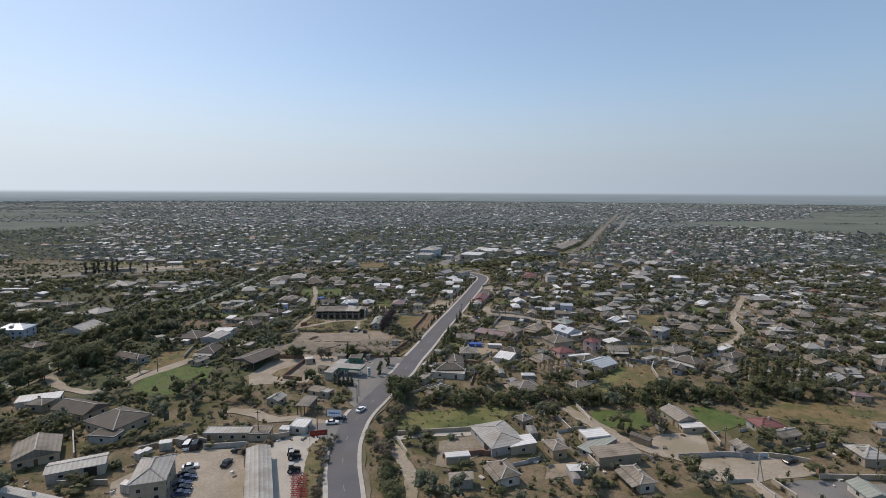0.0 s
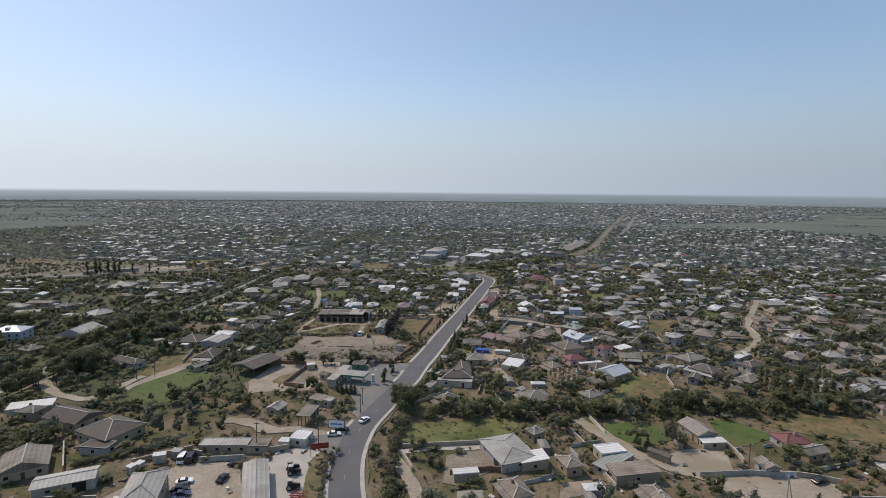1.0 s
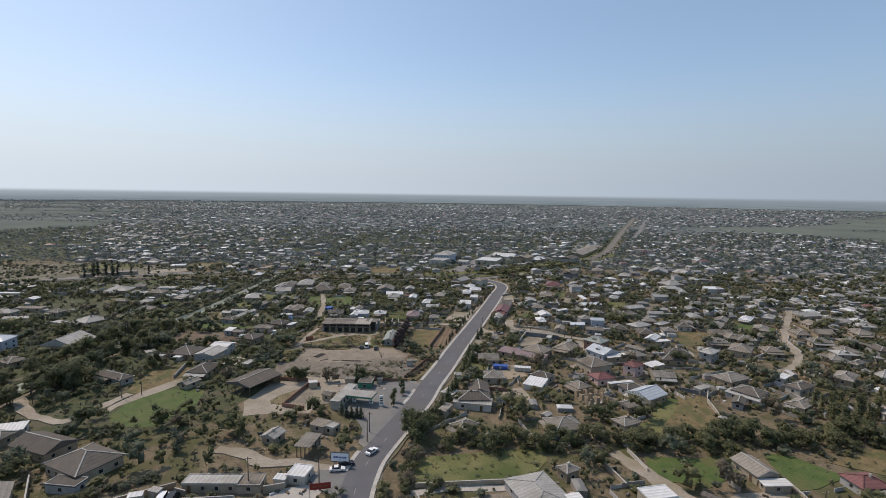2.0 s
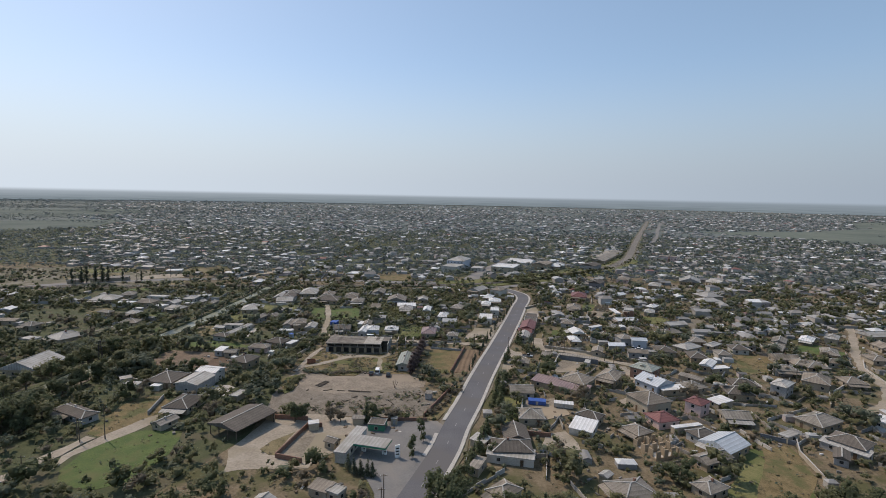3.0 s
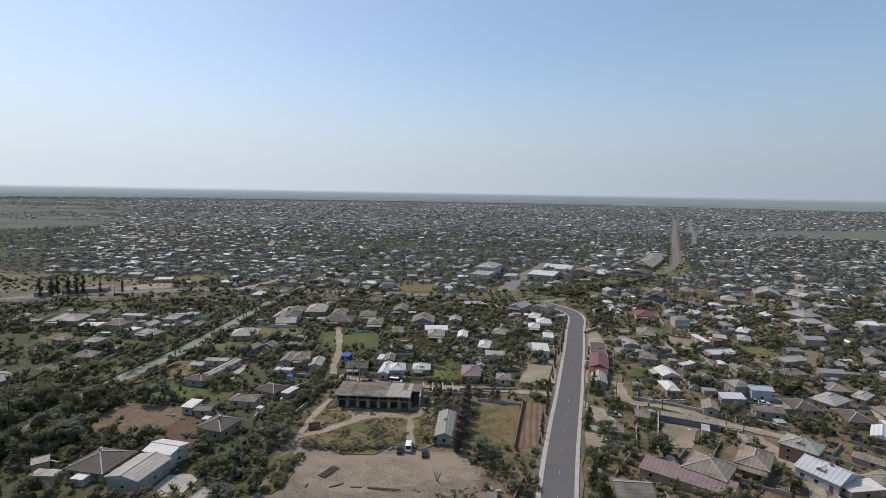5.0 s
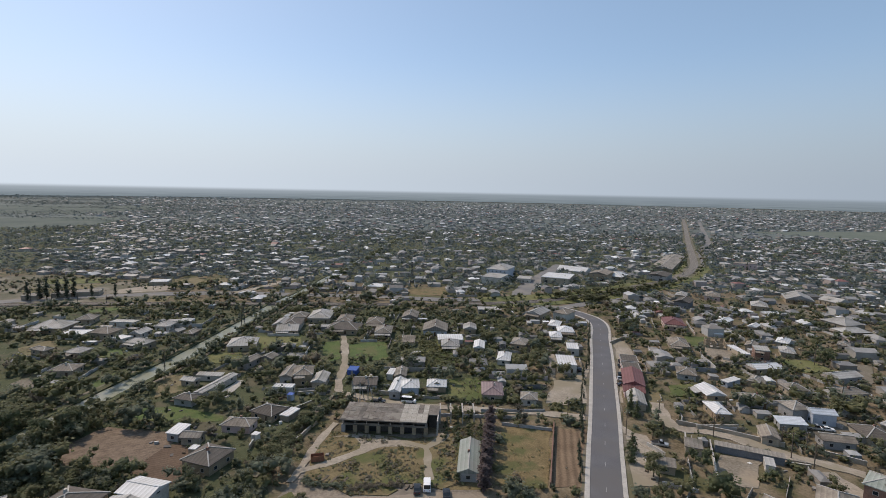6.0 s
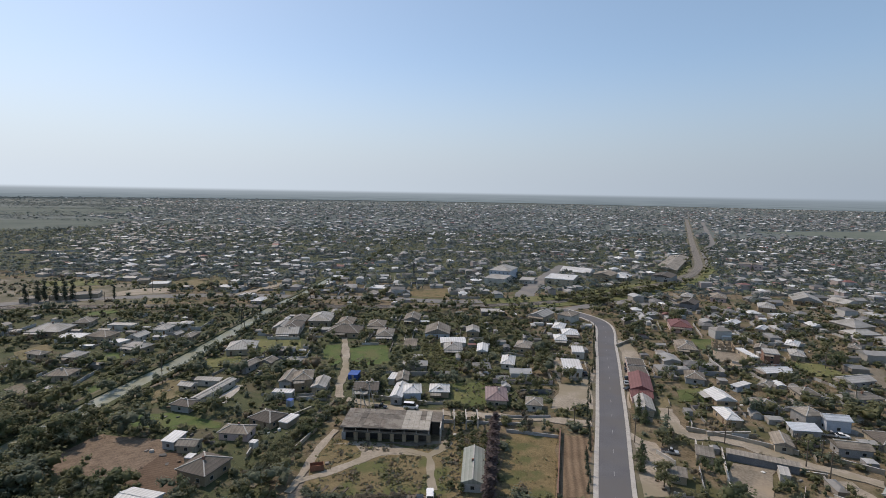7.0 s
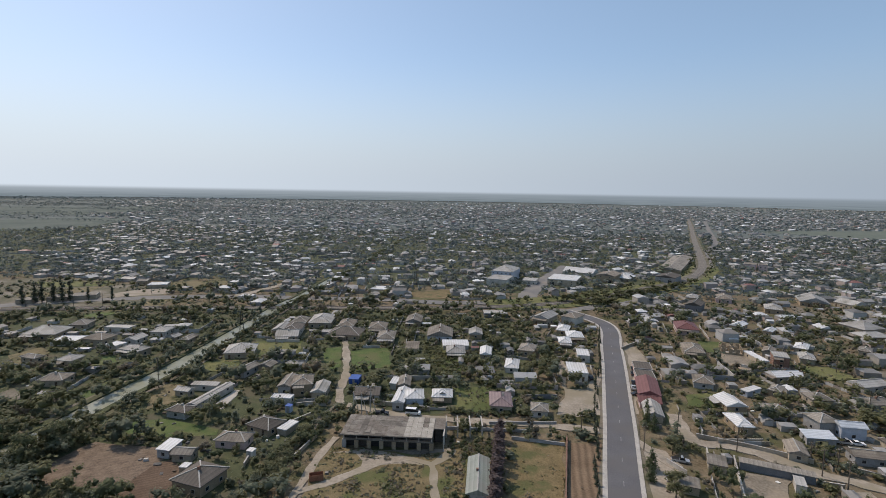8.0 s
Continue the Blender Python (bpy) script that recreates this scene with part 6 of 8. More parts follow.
# ---- leftovers in the big yard ----
concrete_portal(-48.1, 318.4, 4, 6.5, 3.6)
concrete_portal(-44.5, 318.8, 4, 6.5, 3.6)
concrete_portal(-40.6, 319.2, 4, 6.5, 3.6)
concrete_portal(-36.8, 319.6, 4, 6.5, 3.6)
beam_on_ground(-78.1, 282.3, 72, 3.0, 0.7)
beam_on_ground(-76.0, 282.2, 72, 3.0, 0.7)
beam_on_ground(-73.6, 281.7, 72, 3.0, 0.7)
beam_on_ground(-70.6, 281.8, 72, 3.0, 0.7)
beam_on_ground(-57.0, 281.8, 75, 2.4, 0.6)
beam_on_ground(-55.3, 280.9, 75, 2.4, 0.6)
beam_on_ground(-53.8, 280.2, 75, 2.4, 0.6)
beam_on_ground(-52.5, 280.9, 75, 2.4, 0.6)
debris = random.Random(8)
for k in range(22):
    beam_on_ground(debris.uniform(-76, -30), debris.uniform(240, 260), debris.uniform(0, 180), debris.uniform(1.2, 3.6), debris.uniform(0.3, 0.6), 0.3)
bare_bush(-38.9, 264.3, 3.6)
pole_heap(-69.1, 265.9, 62, 6.0, 6)
pole_heap(-52.3, 259.1, -3, 9.0, 2)
# ---- poles ----
pole(-123.6, 214.0, 11)
pole(-160.5, 345.8, 12)
pole(-58.4, 154.7, 9)
pole(-39.7, 154.9, 9)
pole(121.0, 134.3, 9)
pole(86.0, 147.4, 8)
pole(25.9, 327.2, 8)
pole(57.2, 306.4, 8)
pole(59.5, 299.8, 8.5)
pole(130.6, 280.2, 8)
pole(59.8, 315.7, 6)
pole(-31.5, 181.3, 7)
pole(-31.9, 188.0, 7)
pole(11.8, 315.6, 8)
pole(60.1, 386.0, 8)
pole(120.6, 396.8, 8)
pole(63.7, 310.1, 7)
pole(-129.5, 211.0, 7)
pole(-132.4, 213.8, 7)
pole(-89.4, 578.4, 9)
pole(-123.5, 516.8, 9)
pole(-157.7, 204.1, 7)
pole(-5.1, 324.6, 7)
pole(40.1, 318.3, 7)
pole(-129.6, 190.5, 7)
pole(103.5, 353.7, 8)
pole(-306.5, 458.2, 10)
pole(-322.8, 460.5, 9)
pole(-296.8, 467.5, 9)
pole(-276.8, 467.2, 9)
pole(-275.3, 513.3, 9)
pole(-222.4, 501.6, 9)
pole(-156.7, 511.7, 9)
braced_pole(85.4, 130.1, 8)
braced_pole(-81.1, 331.9, 8)
braced_pole(-78.1, 331.3, 8)
braced_pole(-75.7, 333.8, 8)
pylon(-166.0, 271.3, 14)
pylon(-163.5, 421.0, 13)
pylon(-90.8, 578.1, 18)
# ---- boundary walls ----
boundary_wall("k", 1.5, (-58.6, 227.4), (-63.3, 228.0), (-66.9, 206.6), (-58.2, 204.2))
boundary_wall("k", 1.5, (-80.0, 233.0), (-64.8, 231.9))
boundary_wall("k", 1.4, (-46.4, 233.4), (-23.9, 234.2))
boundary_wall("k", 1.5, (-10.3, 320.3), (-16.6, 283.9))
boundary_wall("g", 1.0, (-27.6, 319.2), (-11.4, 316.6))
boundary_wall("c", 1.4, (31.6, 326.7), (45.8, 320.9), (59.4, 313.4))
boundary_wall("w", 1.5, (30.9, 317.6), (27.9, 308.3))
boundary_wall("w", 1.5, (36.8, 313.3), (29.4, 291.9))
boundary_wall("w", 1.7, (36.5, 339.4), (34.2, 328.1))
boundary_wall("c", 1.5, (67.4, 310.3), (77.0, 304.2))
boundary_wall("w", 1.7, (74.9, 322.2), (71.7, 316.9))
boundary_wall("w", 1.4, (-14.3, 153.7), (-10.5, 144.3))
boundary_wall("c", 1.4, (-14.5, 157.1), (12.6, 160.6))
boundary_wall("k", 1.5, (0.2, 142.5), (11.5, 144.9), (16.5, 144.0))
boundary_wall("c", 1.5, (12.0, 156.6), (14.6, 145.9))
boundary_wall("c", 1.5, (87.2, 163.5), (87.2, 156.4), (86.6, 150.8))
boundary_wall("g", 1.5, (70.0, 143.2), (85.0, 144.7), (93.5, 143.5))
boundary_wall("b", 1.7, (93.7, 143.5), (96.8, 143.8))
boundary_wall("c", 1.5, (97.3, 144.2), (103.0, 142.6), (107.3, 140.4))
boundary_wall("k", 1.7, (108.2, 141.7), (105.8, 135.0))
boundary_wall("c", 1.4, (104.1, 132.8), (125.6, 132.4))
boundary_wall("w", 1.4, (84.5, 130.4), (85.6, 123.0))
boundary_wall("c", 1.4, (89.6, 130.7), (91.2, 123.0))
boundary_wall("g", 1.1, (77.2, 130.6), (84.6, 130.7))
boundary_wall("c", 1.4, (36.3, 182.2), (41.4, 163.8), (42.3, 159.7))
boundary_wall("w", 1.2, (49.3, 179.8), (51.2, 168.2))
boundary_wall("c", 1.5, (42.5, 146.9), (44.5, 136.5))
boundary_wall("g", 1.5, (-72.6, 147.4), (-60.0, 149.2))
boundary_wall("c", 2.0, (-53.8, 152.9), (-48.7, 154.8))
boundary_wall("c", 1.4, (-102.3, 127.5), (-89.2, 128.2))
boundary_wall("n", 1.5, (-91.2, 145.5), (-77.7, 154.5))
boundary_wall("n", 1.7, (-118.3, 155.9), (-107.6, 141.4))
boundary_wall("c", 1.4, (100.5, 233.9), (93.4, 220.1), (90.3, 203.3))
boundary_wall("k", 1.5, (-25.2, 237.5), (-19.8, 253.5), (-15.4, 266.5))
boundary_wall("d", 1.5, (87.5, 230.9), (96.2, 225.8))
boundary_wall("w", 1.2, (82.7, 234.6), (85.5, 221.3))
boundary_wall("c", 1.4, (91.3, 278.8), (99.7, 270.1))
boundary_wall("c", 1.5, (138.4, 271.5), (129.9, 258.5))
boundary_wall("w", 1.2, (141.7, 273.6), (157.5, 285.8), (172.7, 297.7))
boundary_wall("w", 1.0, (188.4, 319.3), (179.0, 306.0), (173.1, 285.8))
boundary_wall("g", 1.5, (86.6, 328.1), (75.1, 348.1))
boundary_wall("c", 1.5, (12.1, 258.1), (9.0, 237.7))
boundary_wall("k", 1.5, (9.3, 227.0), (17.4, 225.7))
boundary_wall("w", 1.4, (16.6, 216.3), (16.8, 206.5))
boundary_wall("b", 1.7, (12.0, 214.3), (15.8, 213.5))
boundary_wall("g", 1.0, (-50.2, 323.7), (-21.9, 324.4))
boundary_wall("g", 1.0, (-34.5, 328.7), (-11.9, 331.2))
boundary_wall("c", 1.5, (-76.2, 341.0), (-55.2, 337.0))
boundary_wall("c", 1.4, (-102.6, 335.6), (-92.4, 339.2))
boundary_wall("w", 1.4, (-144.9, 409.0), (-128.7, 411.1))
boundary_wall("c", 1.4, (-1.7, 400.3), (7.0, 398.1))
boundary_wall("d", 1.5, (-20.4, 351.9), (-8.6, 353.3))
boundary_wall("c", 1.5, (33.0, 418.5), (54.0, 441.1))
boundary_wall("w", 1.2, (48.2, 403.2), (51.4, 416.3))
boundary_wall("c", 1.4, (-103.2, 298.8), (-102.7, 294.9))
boundary_wall("c", 1.2, (-88.4, 313.9), (-90.8, 301.0))
boundary_wall("c", 1.4, (-94.4, 329.5), (-100.3, 320.3))
boundary_wall("g", 1.4, (-124.2, 246.8), (-121.1, 232.0))
boundary_wall("c", 1.4, (-159.6, 266.0), (-137.9, 260.2))
boundary_wall("n", 1.5, (54.1, 301.4), (59.1, 300.3))
boundary_wall("w", 1.5, (90.0, 359.7), (98.4, 357.0))
boundary_wall("c", 1.5, (-76.5, 151.9), (-73.3, 150.9))
boundary_wall("w", 1.4, (80.7, 399.3), (93.9, 388.0))
boundary_wall("w", 1.4, (16.4, 309.6), (19.6, 303.4))
boundary_wall("c", 1.4, (36.9, 323.5), (51.3, 325.0))

# ---- trees ----
rng = np.random.default_rng(7)


def leaf_cloud(n, blobs, size, up=1.25, body=1):
    """n small leaf faces on the shells of the blobs (x, y, z, rx, rz): corners of n quads."""
    blobs = np.array(blobs, float)
    weight = blobs[:, 3] ** 2
    pick = rng.choice(len(blobs), n, p=weight / weight.sum())
    d = rng.normal(size=(n, 3))
    d /= np.linalg.norm(d, axis=1)[:, None]
    d[:, 2] = np.where(d[:, 2] < -0.35, -d[:, 2], d[:, 2])
    r = 0.52 + 0.62 * rng.random(n) ** 0.8
    c = blobs[pick, :3] + d * r[:, None] * np.stack([blobs[pick, 3], blobs[pick, 3], blobs[pick, 4]], 1)
    nor = d + rng.normal(scale=0.55, size=(n, 3))
    nor[:, 2] += up
    nor /= np.linalg.norm(nor, axis=1)[:, None]
    a = np.cross(nor, rng.normal(size=(n, 3)))
    a /= np.linalg.norm(a, axis=1)[:, None]
    b = np.cross(nor, a)
    s = size * (0.6 + 0.8 * rng.random(n))[:, None]
    k = 0.55 + 0.5 * rng.random(n)[:, None]
    quad = np.stack([c - a * s, c - b * s * k, c + a * s, c + b * s * k], 1)
    leaves = quad.reshape(-1, 3), np.arange(4 * n).reshape(-1, 4)
    if not body:
        return leaves
    v, f = bodies(blobs, body)
    return np.concatenate([leaves[0], v]), np.concatenate([leaves[1], f + 4 * n])


def bodies(blobs, cut):
    """The leafy mass of a crown: a lumpy, uneven body in each clump; cut: faces along each side."""
    sides = []
    for axis in range(3):
        for sign in (-1.0, 1.0):
            for i in range(cut):
                for j in range(cut):
                    ring = [(i, j), (i + 1, j), (i + 1, j + 1), (i, j + 1)]
                    ring = ring if sign > 0 else ring[::-1]
                    q = np.zeros((4, 3))
                    q[:, axis] = sign
                    q[:, (axis + 1) % 3] = [2 * a / cut - 1 for a, b in ring]
                    q[:, (axis + 2) % 3] = [2 * b / cut - 1 for a, b in ring]
                    sides.append(q)
    base = np.concatenate(sides)
    key = {}
    which = np.array([key.setdefault(tuple(np.round(q, 3)), len(key)) for q in base])
    base = np.array(list(key))
    base = base / np.linalg.norm(base, axis=1)[:, None]
    out = []
    for x, y, z, r, rz in blobs:
        v = base * (0.66 + rng.normal(scale=0.14, size=(len(base), 1))) + rng.normal(scale=0.12, size=base.shape)
        a = rng.uniform(0, 1.6)
        v = np.stack([v[:, 0] * math.cos(a) - v[:, 1] * math.sin(a), v[:, 0] * math.sin(a) + v[:, 1] * math.cos(a), v[:, 2]], 1)
        out.append(v * (r, r, rz) + (x, y, z))
    faces = which.reshape(-1, 4)
    return np.concatenate(out), np.concatenate([faces + k * len(base) for k in range(len(blobs))])


def quads_mesh(name, verts, faces, *mats, index=None):
    n = len(faces)
    me = bpy.data.meshes.new(name)
    me.vertices.add(len(verts))
    me.vertices.foreach_set("co", np.ascontiguousarray(verts, np.float32).ravel())
    me.loops.add(4 * n)
    me.loops.foreach_set("vertex_index", np.ascontiguousarray(faces, np.int32).ravel())
    me.polygons.add(n)
    me.polygons.foreach_set("loop_start", np.arange(0, 4 * n, 4, dtype=np.int32))
    me.polygons.foreach_set("use_smooth", np.ones(n, bool))
    for m in mats:
        me.materials.append(m)
    if index is not None:
        me.polygons.foreach_set("material_index", index.astype(np.int32))
    me.update(calc_edges=True)
    return me


def blobs_for(kind):
    """Clumps of a crown for a tree about 1 high and the share of its height that is bare stem."""
    if kind == "poplar":
        return [(rng.normal() * 0.02, rng.normal() * 0.02, 0.12 + 0.8 * k / 7, 0.13 - 0.075 * abs(k / 7 - 0.35), 0.11) for k in range(8)]
    if kind == "conifer":
        return [(rng.normal() * 0.02, rng.normal() * 0.02, 0.12 + 0.8 * k / 6, 0.24 * (1 - k / 6.6), 0.12) for k in range(7)]
    if kind == "shrub":
        return [(rng.normal() * 0.38, rng.normal() * 0.38, 0.3 + 0.3 * rng.random(), 0.28 + 0.22 * rng.random(), 0.3) for _ in range(6)]
    if kind == "upright":
        return [(0.10 * rng.normal(), 0.10 * rng.normal(), 0.22 + 0.17 * k, 0.20 - 0.02 * k, 0.17) for k in range(4)]
    if kind in ("clump", "mound"):
        wide = 0.34 if kind == "clump" else 0.48
        return [(wide * math.cos(2.3 * k + rng.random()) * (0.4 + 0.6 * rng.random()) * (k > 0), wide * math.sin(2.3 * k + rng.random()) * (0.4 + 0.6 * rng.random()) * (k > 0),
                 0.32 + 0.38 * rng.random(), 0.22 + 0.10 * rng.random(), 0.22 + 0.09 * rng.random()) for k in range(5)]
    wide = 0.30 if kind == "round" else 0.42
    out = []
    for k in range(9):
        a, r = 2.4 * k + rng.random(), wide * (0.35 + 0.65 * rng.random())
        out.append((r * math.cos(a), r * math.sin(a), 0.26 + 0.50 * rng.random(), 0.14 + 0.12 * rng.random(), 0.12 + 0.08 * rng.random()))
    out.append((0, 0, 0.62, 0.26, 0.26))
    return out


def trunk_shape(kind):
    s = Shape()
    top = {"poplar": 0.8, "conifer": 0.85}.get(kind, 0.55)
    s.rod((0, 0, 0), (0.02, 0.01, top), 0.035 if kind != "poplar" else 0.02, 0.01, 7)
    if kind in ("round", "broad"):
        for k in range(4):
            a = 1.57 * k + rng.random()
            s.rod((0.01, 0.0, 0.26 + 0.05 * k), (0.24 * math.cos(a), 0.24 * math.sin(a), 0.55 + 0.06 * k), 0.018, 0.006, 5)
    return s


TREE_WORDS = {"olive": "olive-green", "dark": "dark green", "light": "yellow-green", "grey": "dusty grey-green", "conifer": "blackish green", "purple": "purple-brown leaved", "brown": "browning"}
FORM_WORDS = {"round": "garden tree with a rounded crown", "broad": "broad spreading tree", "poplar": "tall narrow poplar", "conifer": "pointed conifer", "shrub": "low leafy garden bush"}
TREES = {}


def tree(form, leaf, x, y, h, turn=0.0, wide=1.0):
    key = (form, leaf, int(abs(x * 3 + y)) % 3)
    z = ground_z(x, y)
    m = Matrix.LocRotScale((x, y, z), Euler((0, 0, radians(turn))), (h * wide, h * wide, h))
    if key not in TREES:
        name = "bush" if form == "shrub" else "tree"
        ob = empty(name, 0, 0, 0, f"{TREE_WORDS[leaf]} {FORM_WORDS[form]}", name, "trees and bushes of the town")
        n = {"round": 520, "broad": 540, "poplar": 400, "conifer": 380, "shrub": 240}[form]
        size = {"round": 0.034, "broad": 0.036, "poplar": 0.025, "conifer": 0.032, "shrub": 0.072}[form]
        part("crown", quads_mesh("crown", *leaf_cloud(n, blobs_for(form), size), LEAVES[leaf]), None, ob)
        part("trunk", trunk_shape(form), "bark", ob)
        TREES[key] = ob
        ob.matrix_basis = m
    else:
        src = TREES[key]
        s = src.scale.copy()
        src.scale = (h * wide, h * wide, h)
        copy_thing(src, Matrix.LocRotScale((x, y, z), Euler((0, 0, radians(turn))), None))
        src.scale = s
    SPOTS.append((x, y, 0.35 * h * wide))


SPOTS = []
pick = random.Random(11)


def row(form, leaf, a, b, n, h, wide=1.0, jitter=0.6):
    for k in range(n):
        t = k / max(1, n - 1)
        tree(form, leaf, a[0] + (b[0] - a[0]) * t + pick.uniform(-jitter, jitter), a[1] + (b[1] - a[1]) * t + pick.uniform(-jitter, jitter),
             h * pick.uniform(0.75, 1.2), pick.uniform(0, 360), wide)


# roadside conifers and bushes
for a, b, n in (((31, 448), (16, 382), 13), ((14, 378), (5, 340), 9), ((4, 334), (-6, 288), 14)):
    row("conifer", "conifer", (a[0] - 2.2, a[1]), (b[0] - 2.2, b[1]), n, 4.2, 0.7)
for x, y, h in ((21, 342, 7), (18.5, 334, 7.5), (19.5, 330, 7), (10.5, 305, 7.5), (8.5, 299, 6), (3, 266, 8), (4.5, 262, 7.5), (1, 251, 8.5), (2.5, 247, 8), (-3.6, 226, 7.5), (-5, 219, 8),
                (-6.5, 213, 7.5), (-8.5, 207, 7), (-14, 190, 8)):
    tree("conifer", "dark", x, y, h, 20 * x, 1.15)
for x, y in ((14, 297), (12.5, 292), (6, 238), (9, 252), (7, 275), (11, 281), (20, 315), (-2, 212), (-11, 199), (-13.5, 196)):
    tree("broad", "olive" if x > 8 else "dark", x, y, 5.5, 31 * x)
# thick bushes beside the road and in the verge of the yard
for k in range(30):
    u = k / 29
    tree(pick.choice(("broad", "round", "shrub")), pick.choice(("olive", "dark", "light", "brown")), -16.5 - 2.5 * math.sin(3.1 * u) + pick.uniform(-1.2, 2.2) + 2.5 * (1 - u), 116 + 62 * u, pick.uniform(2.6, 5.2), 61 * k, 0.95)
for k in range(16):
    u = k / 15
    tree("shrub", pick.choice(("brown", "olive", "grey")), -35.2 + 3.0 * (1 - u) + pick.uniform(-0.8, 0.8), 120 + 32 * u, pick.uniform(1.2, 2.4), 41 * k, 1.0)
# the big trees at the junction
for x, y, h, w in ((-17.5, 184, 11, 0.9), (-15, 181, 10.5, 0.9), (-19, 188, 9, 0.85), (-13, 187, 9, 0.9)):
    tree("round", "dark", x, y, h, 40 * h, w)
for x, y, h in ((-163, 219, 11), (-158, 214, 12), (-156, 220, 11.5), (-161, 226, 10.5), (-153, 216, 10), (-158, 208, 9), (-155, 227, 10.5)):
    tree("round", "dark", x, y, h, 33 * h, 0.95)
for r in range(5):
    row("shrub", "light", (-139.5 - 2.2 * r, 154.5 + 2.2 * r), (-129.5 - 1.4 * r, 163.5 + 1.4 * r), 9, 1.5, 1.0, 0.4)
row("shrub", "olive", (-107, 143.5), (-96, 151), 12, 1.9, 1.1, 0.9)
row("shrub", "grey", (-96, 151), (-85.5, 158.5), 11, 1.9, 1.1, 0.9)
for x, y, h in ((-95.5, 127.5, 3.6), (-98, 128, 4.0), (-93.5, 127.2, 3.0)):
    tree("broad", "olive", x, y, h, 50 * h, 1.0)
# filling station
for x, y in ((-42, 199.5), (-40, 199), (-38, 198.5), (-36.5, 198), (-44, 201.5)):
    tree("conifer", "conifer", x, y, 5.5, 9 * x, 1.0)
for x, y, h in ((-25, 224, 7), (-27, 213, 6.5), (-24, 219, 4.5), (-26.5, 208.5, 4)):
    tree("round", "dark", x, y, h, 30 * h, 0.6)
for x, y, h in ((-44.5, 232, 8.5), (-42, 234, 7), (-53.5, 232, 5), (-36, 233, 6), (-69, 231, 8), (-67, 233, 6.5), (-57, 232.5, 6)):
    tree("conifer" if h > 8 else "round", "dark" if h > 6 else "brown", x, y, h, 50 * h, 1.0)
# purple-leaved row beside the grey gabled house
for x, y in ((-31.5, 318, ), (-32, 312), (-32.3, 306), (-32.6, 301), (-33, 296), (-33.4, 291), (-33.8, 286), (-34.2, 281)):
    tree("poplar", "purple", x, y, 6.8, 77 * y, 2.2)
# poplars by the crossing road and in the groves
for x, y, h in ((-331, 467, 15), (-326, 471, 17), (-324, 474, 17), (-320, 479, 15), (-313, 478, 18), (-311, 482, 16), (-318, 476, 13), (-300, 484, 11), (-286, 488, 11)):
    tree("poplar", "conifer", x, y, 0.85 * h, 13 * y, 1.1)
for k in range(24):
    tree("poplar", "olive" if k % 3 else "light", 126 + 30 * pick.random(), 196 + 22 * pick.random(), pick.uniform(6.5, 10), 29 * k, 1.25)
# belt of trees across the meadows
for k in range(46):
    u = k / 45
    x, y = -6 + 152 * u, 180 + 10 * u + pick.uniform(-3.5, 4.5)
    tree(pick.choice(("round", "broad", "broad")), pick.choice(("olive", "light", "light", "dark")), x, y, pick.uniform(4.5, 8), 37 * k, 1.05)
for k in range(44):
    u = k / 43
    tree("shrub", pick.choice(("olive", "light", "light")), -6 + 152 * u + pick.uniform(-2, 2), 179 + 10 * u + pick.uniform(-4.5, 4.5), pick.uniform(1.8, 3.2), 47 * k, 1.1)
# willows along both banks of the canal, and the tree line along its far reach
BANK = []
for k in range(116):
    y = 286 + 220 * k / 115 + pick.uniform(-3, 3)
    bank = pick.choice((-6.6, 7.4))
    x = -168.2 - 3.6 * max(0, (338 - y) / 100) + bank + pick.uniform(-0.4, 0.8)
    if bank < 0 or y > 345 or k % 3 == 0:
        BANK.append((x, y, pick.uniform(3.6, 6.4) * (0.75 if bank > 0 and y < 345 else 1.0), pick.choice((0, 3, 3))))
for k in range(34):
    BANK.append((-157.0 + pick.uniform(-0.8, 2.0), 505 + 420 * k / 33 + pick.uniform(-4, 4), pick.uniform(5.5, 8.0), pick.choice((0, 1))))
for k in range(52):
    y = 165 + 136 * k / 51 + pick.uniform(-2, 2)
    x = -168.2 - 3.6 * max(0, (338 - y) / 100) + (8.0 if k % 4 else -7.5) + pick.uniform(-1.0, 1.5)
    tree("round", pick.choice(("olive", "dark", "olive", "grey")), x, y, pick.uniform(7.0, 10.5), 59 * k, 0.85)
# hedge along the street behind the workshop
row("shrub", "dark", (-45.0, 335.9), (-17.9, 337.9), 18, 2.0, 1.2, 0.7)
# weeds and bushes round the big yard
row("shrub", "grey", (-80.9, 280.6), (-70.1, 277.6), 8, 1.3, 1.3, 0.8)
row("shrub", "brown", (-68.7, 277.7), (-56.1, 280.6), 12, 1.2, 1.4, 1.0)
row("shrub", "olive", (-81.5, 256.5), (-80.8, 272.7), 16, 1.6, 1.3, 1.6)
row("shrub", "brown", (-21.5, 239), (-12.5, 266), 22, 1.5, 1.0, 1.0)
row("shrub", "olive", (-70, 243), (-30, 240), 14, 1.5, 1.1, 3.0)
row("round", "dark", (-43.9, 285.3), (-41.4, 284.3), 2, 3.2, 1.1, 0.3)
# belt of small trees beside the lane west of the big yard
for k in range(46):
    u = k / 45
    tree(pick.choice(("round", "broad", "shrub")), pick.choice(("olive", "dark", "grey", "olive")), -93.5 + 5.0 * u * u + pick.uniform(-3.4, 1.6), 268 + 58 * u + pick.uniform(-1.5, 1.5), pick.uniform(2.2, 4.6), 43 * k, 1.0)
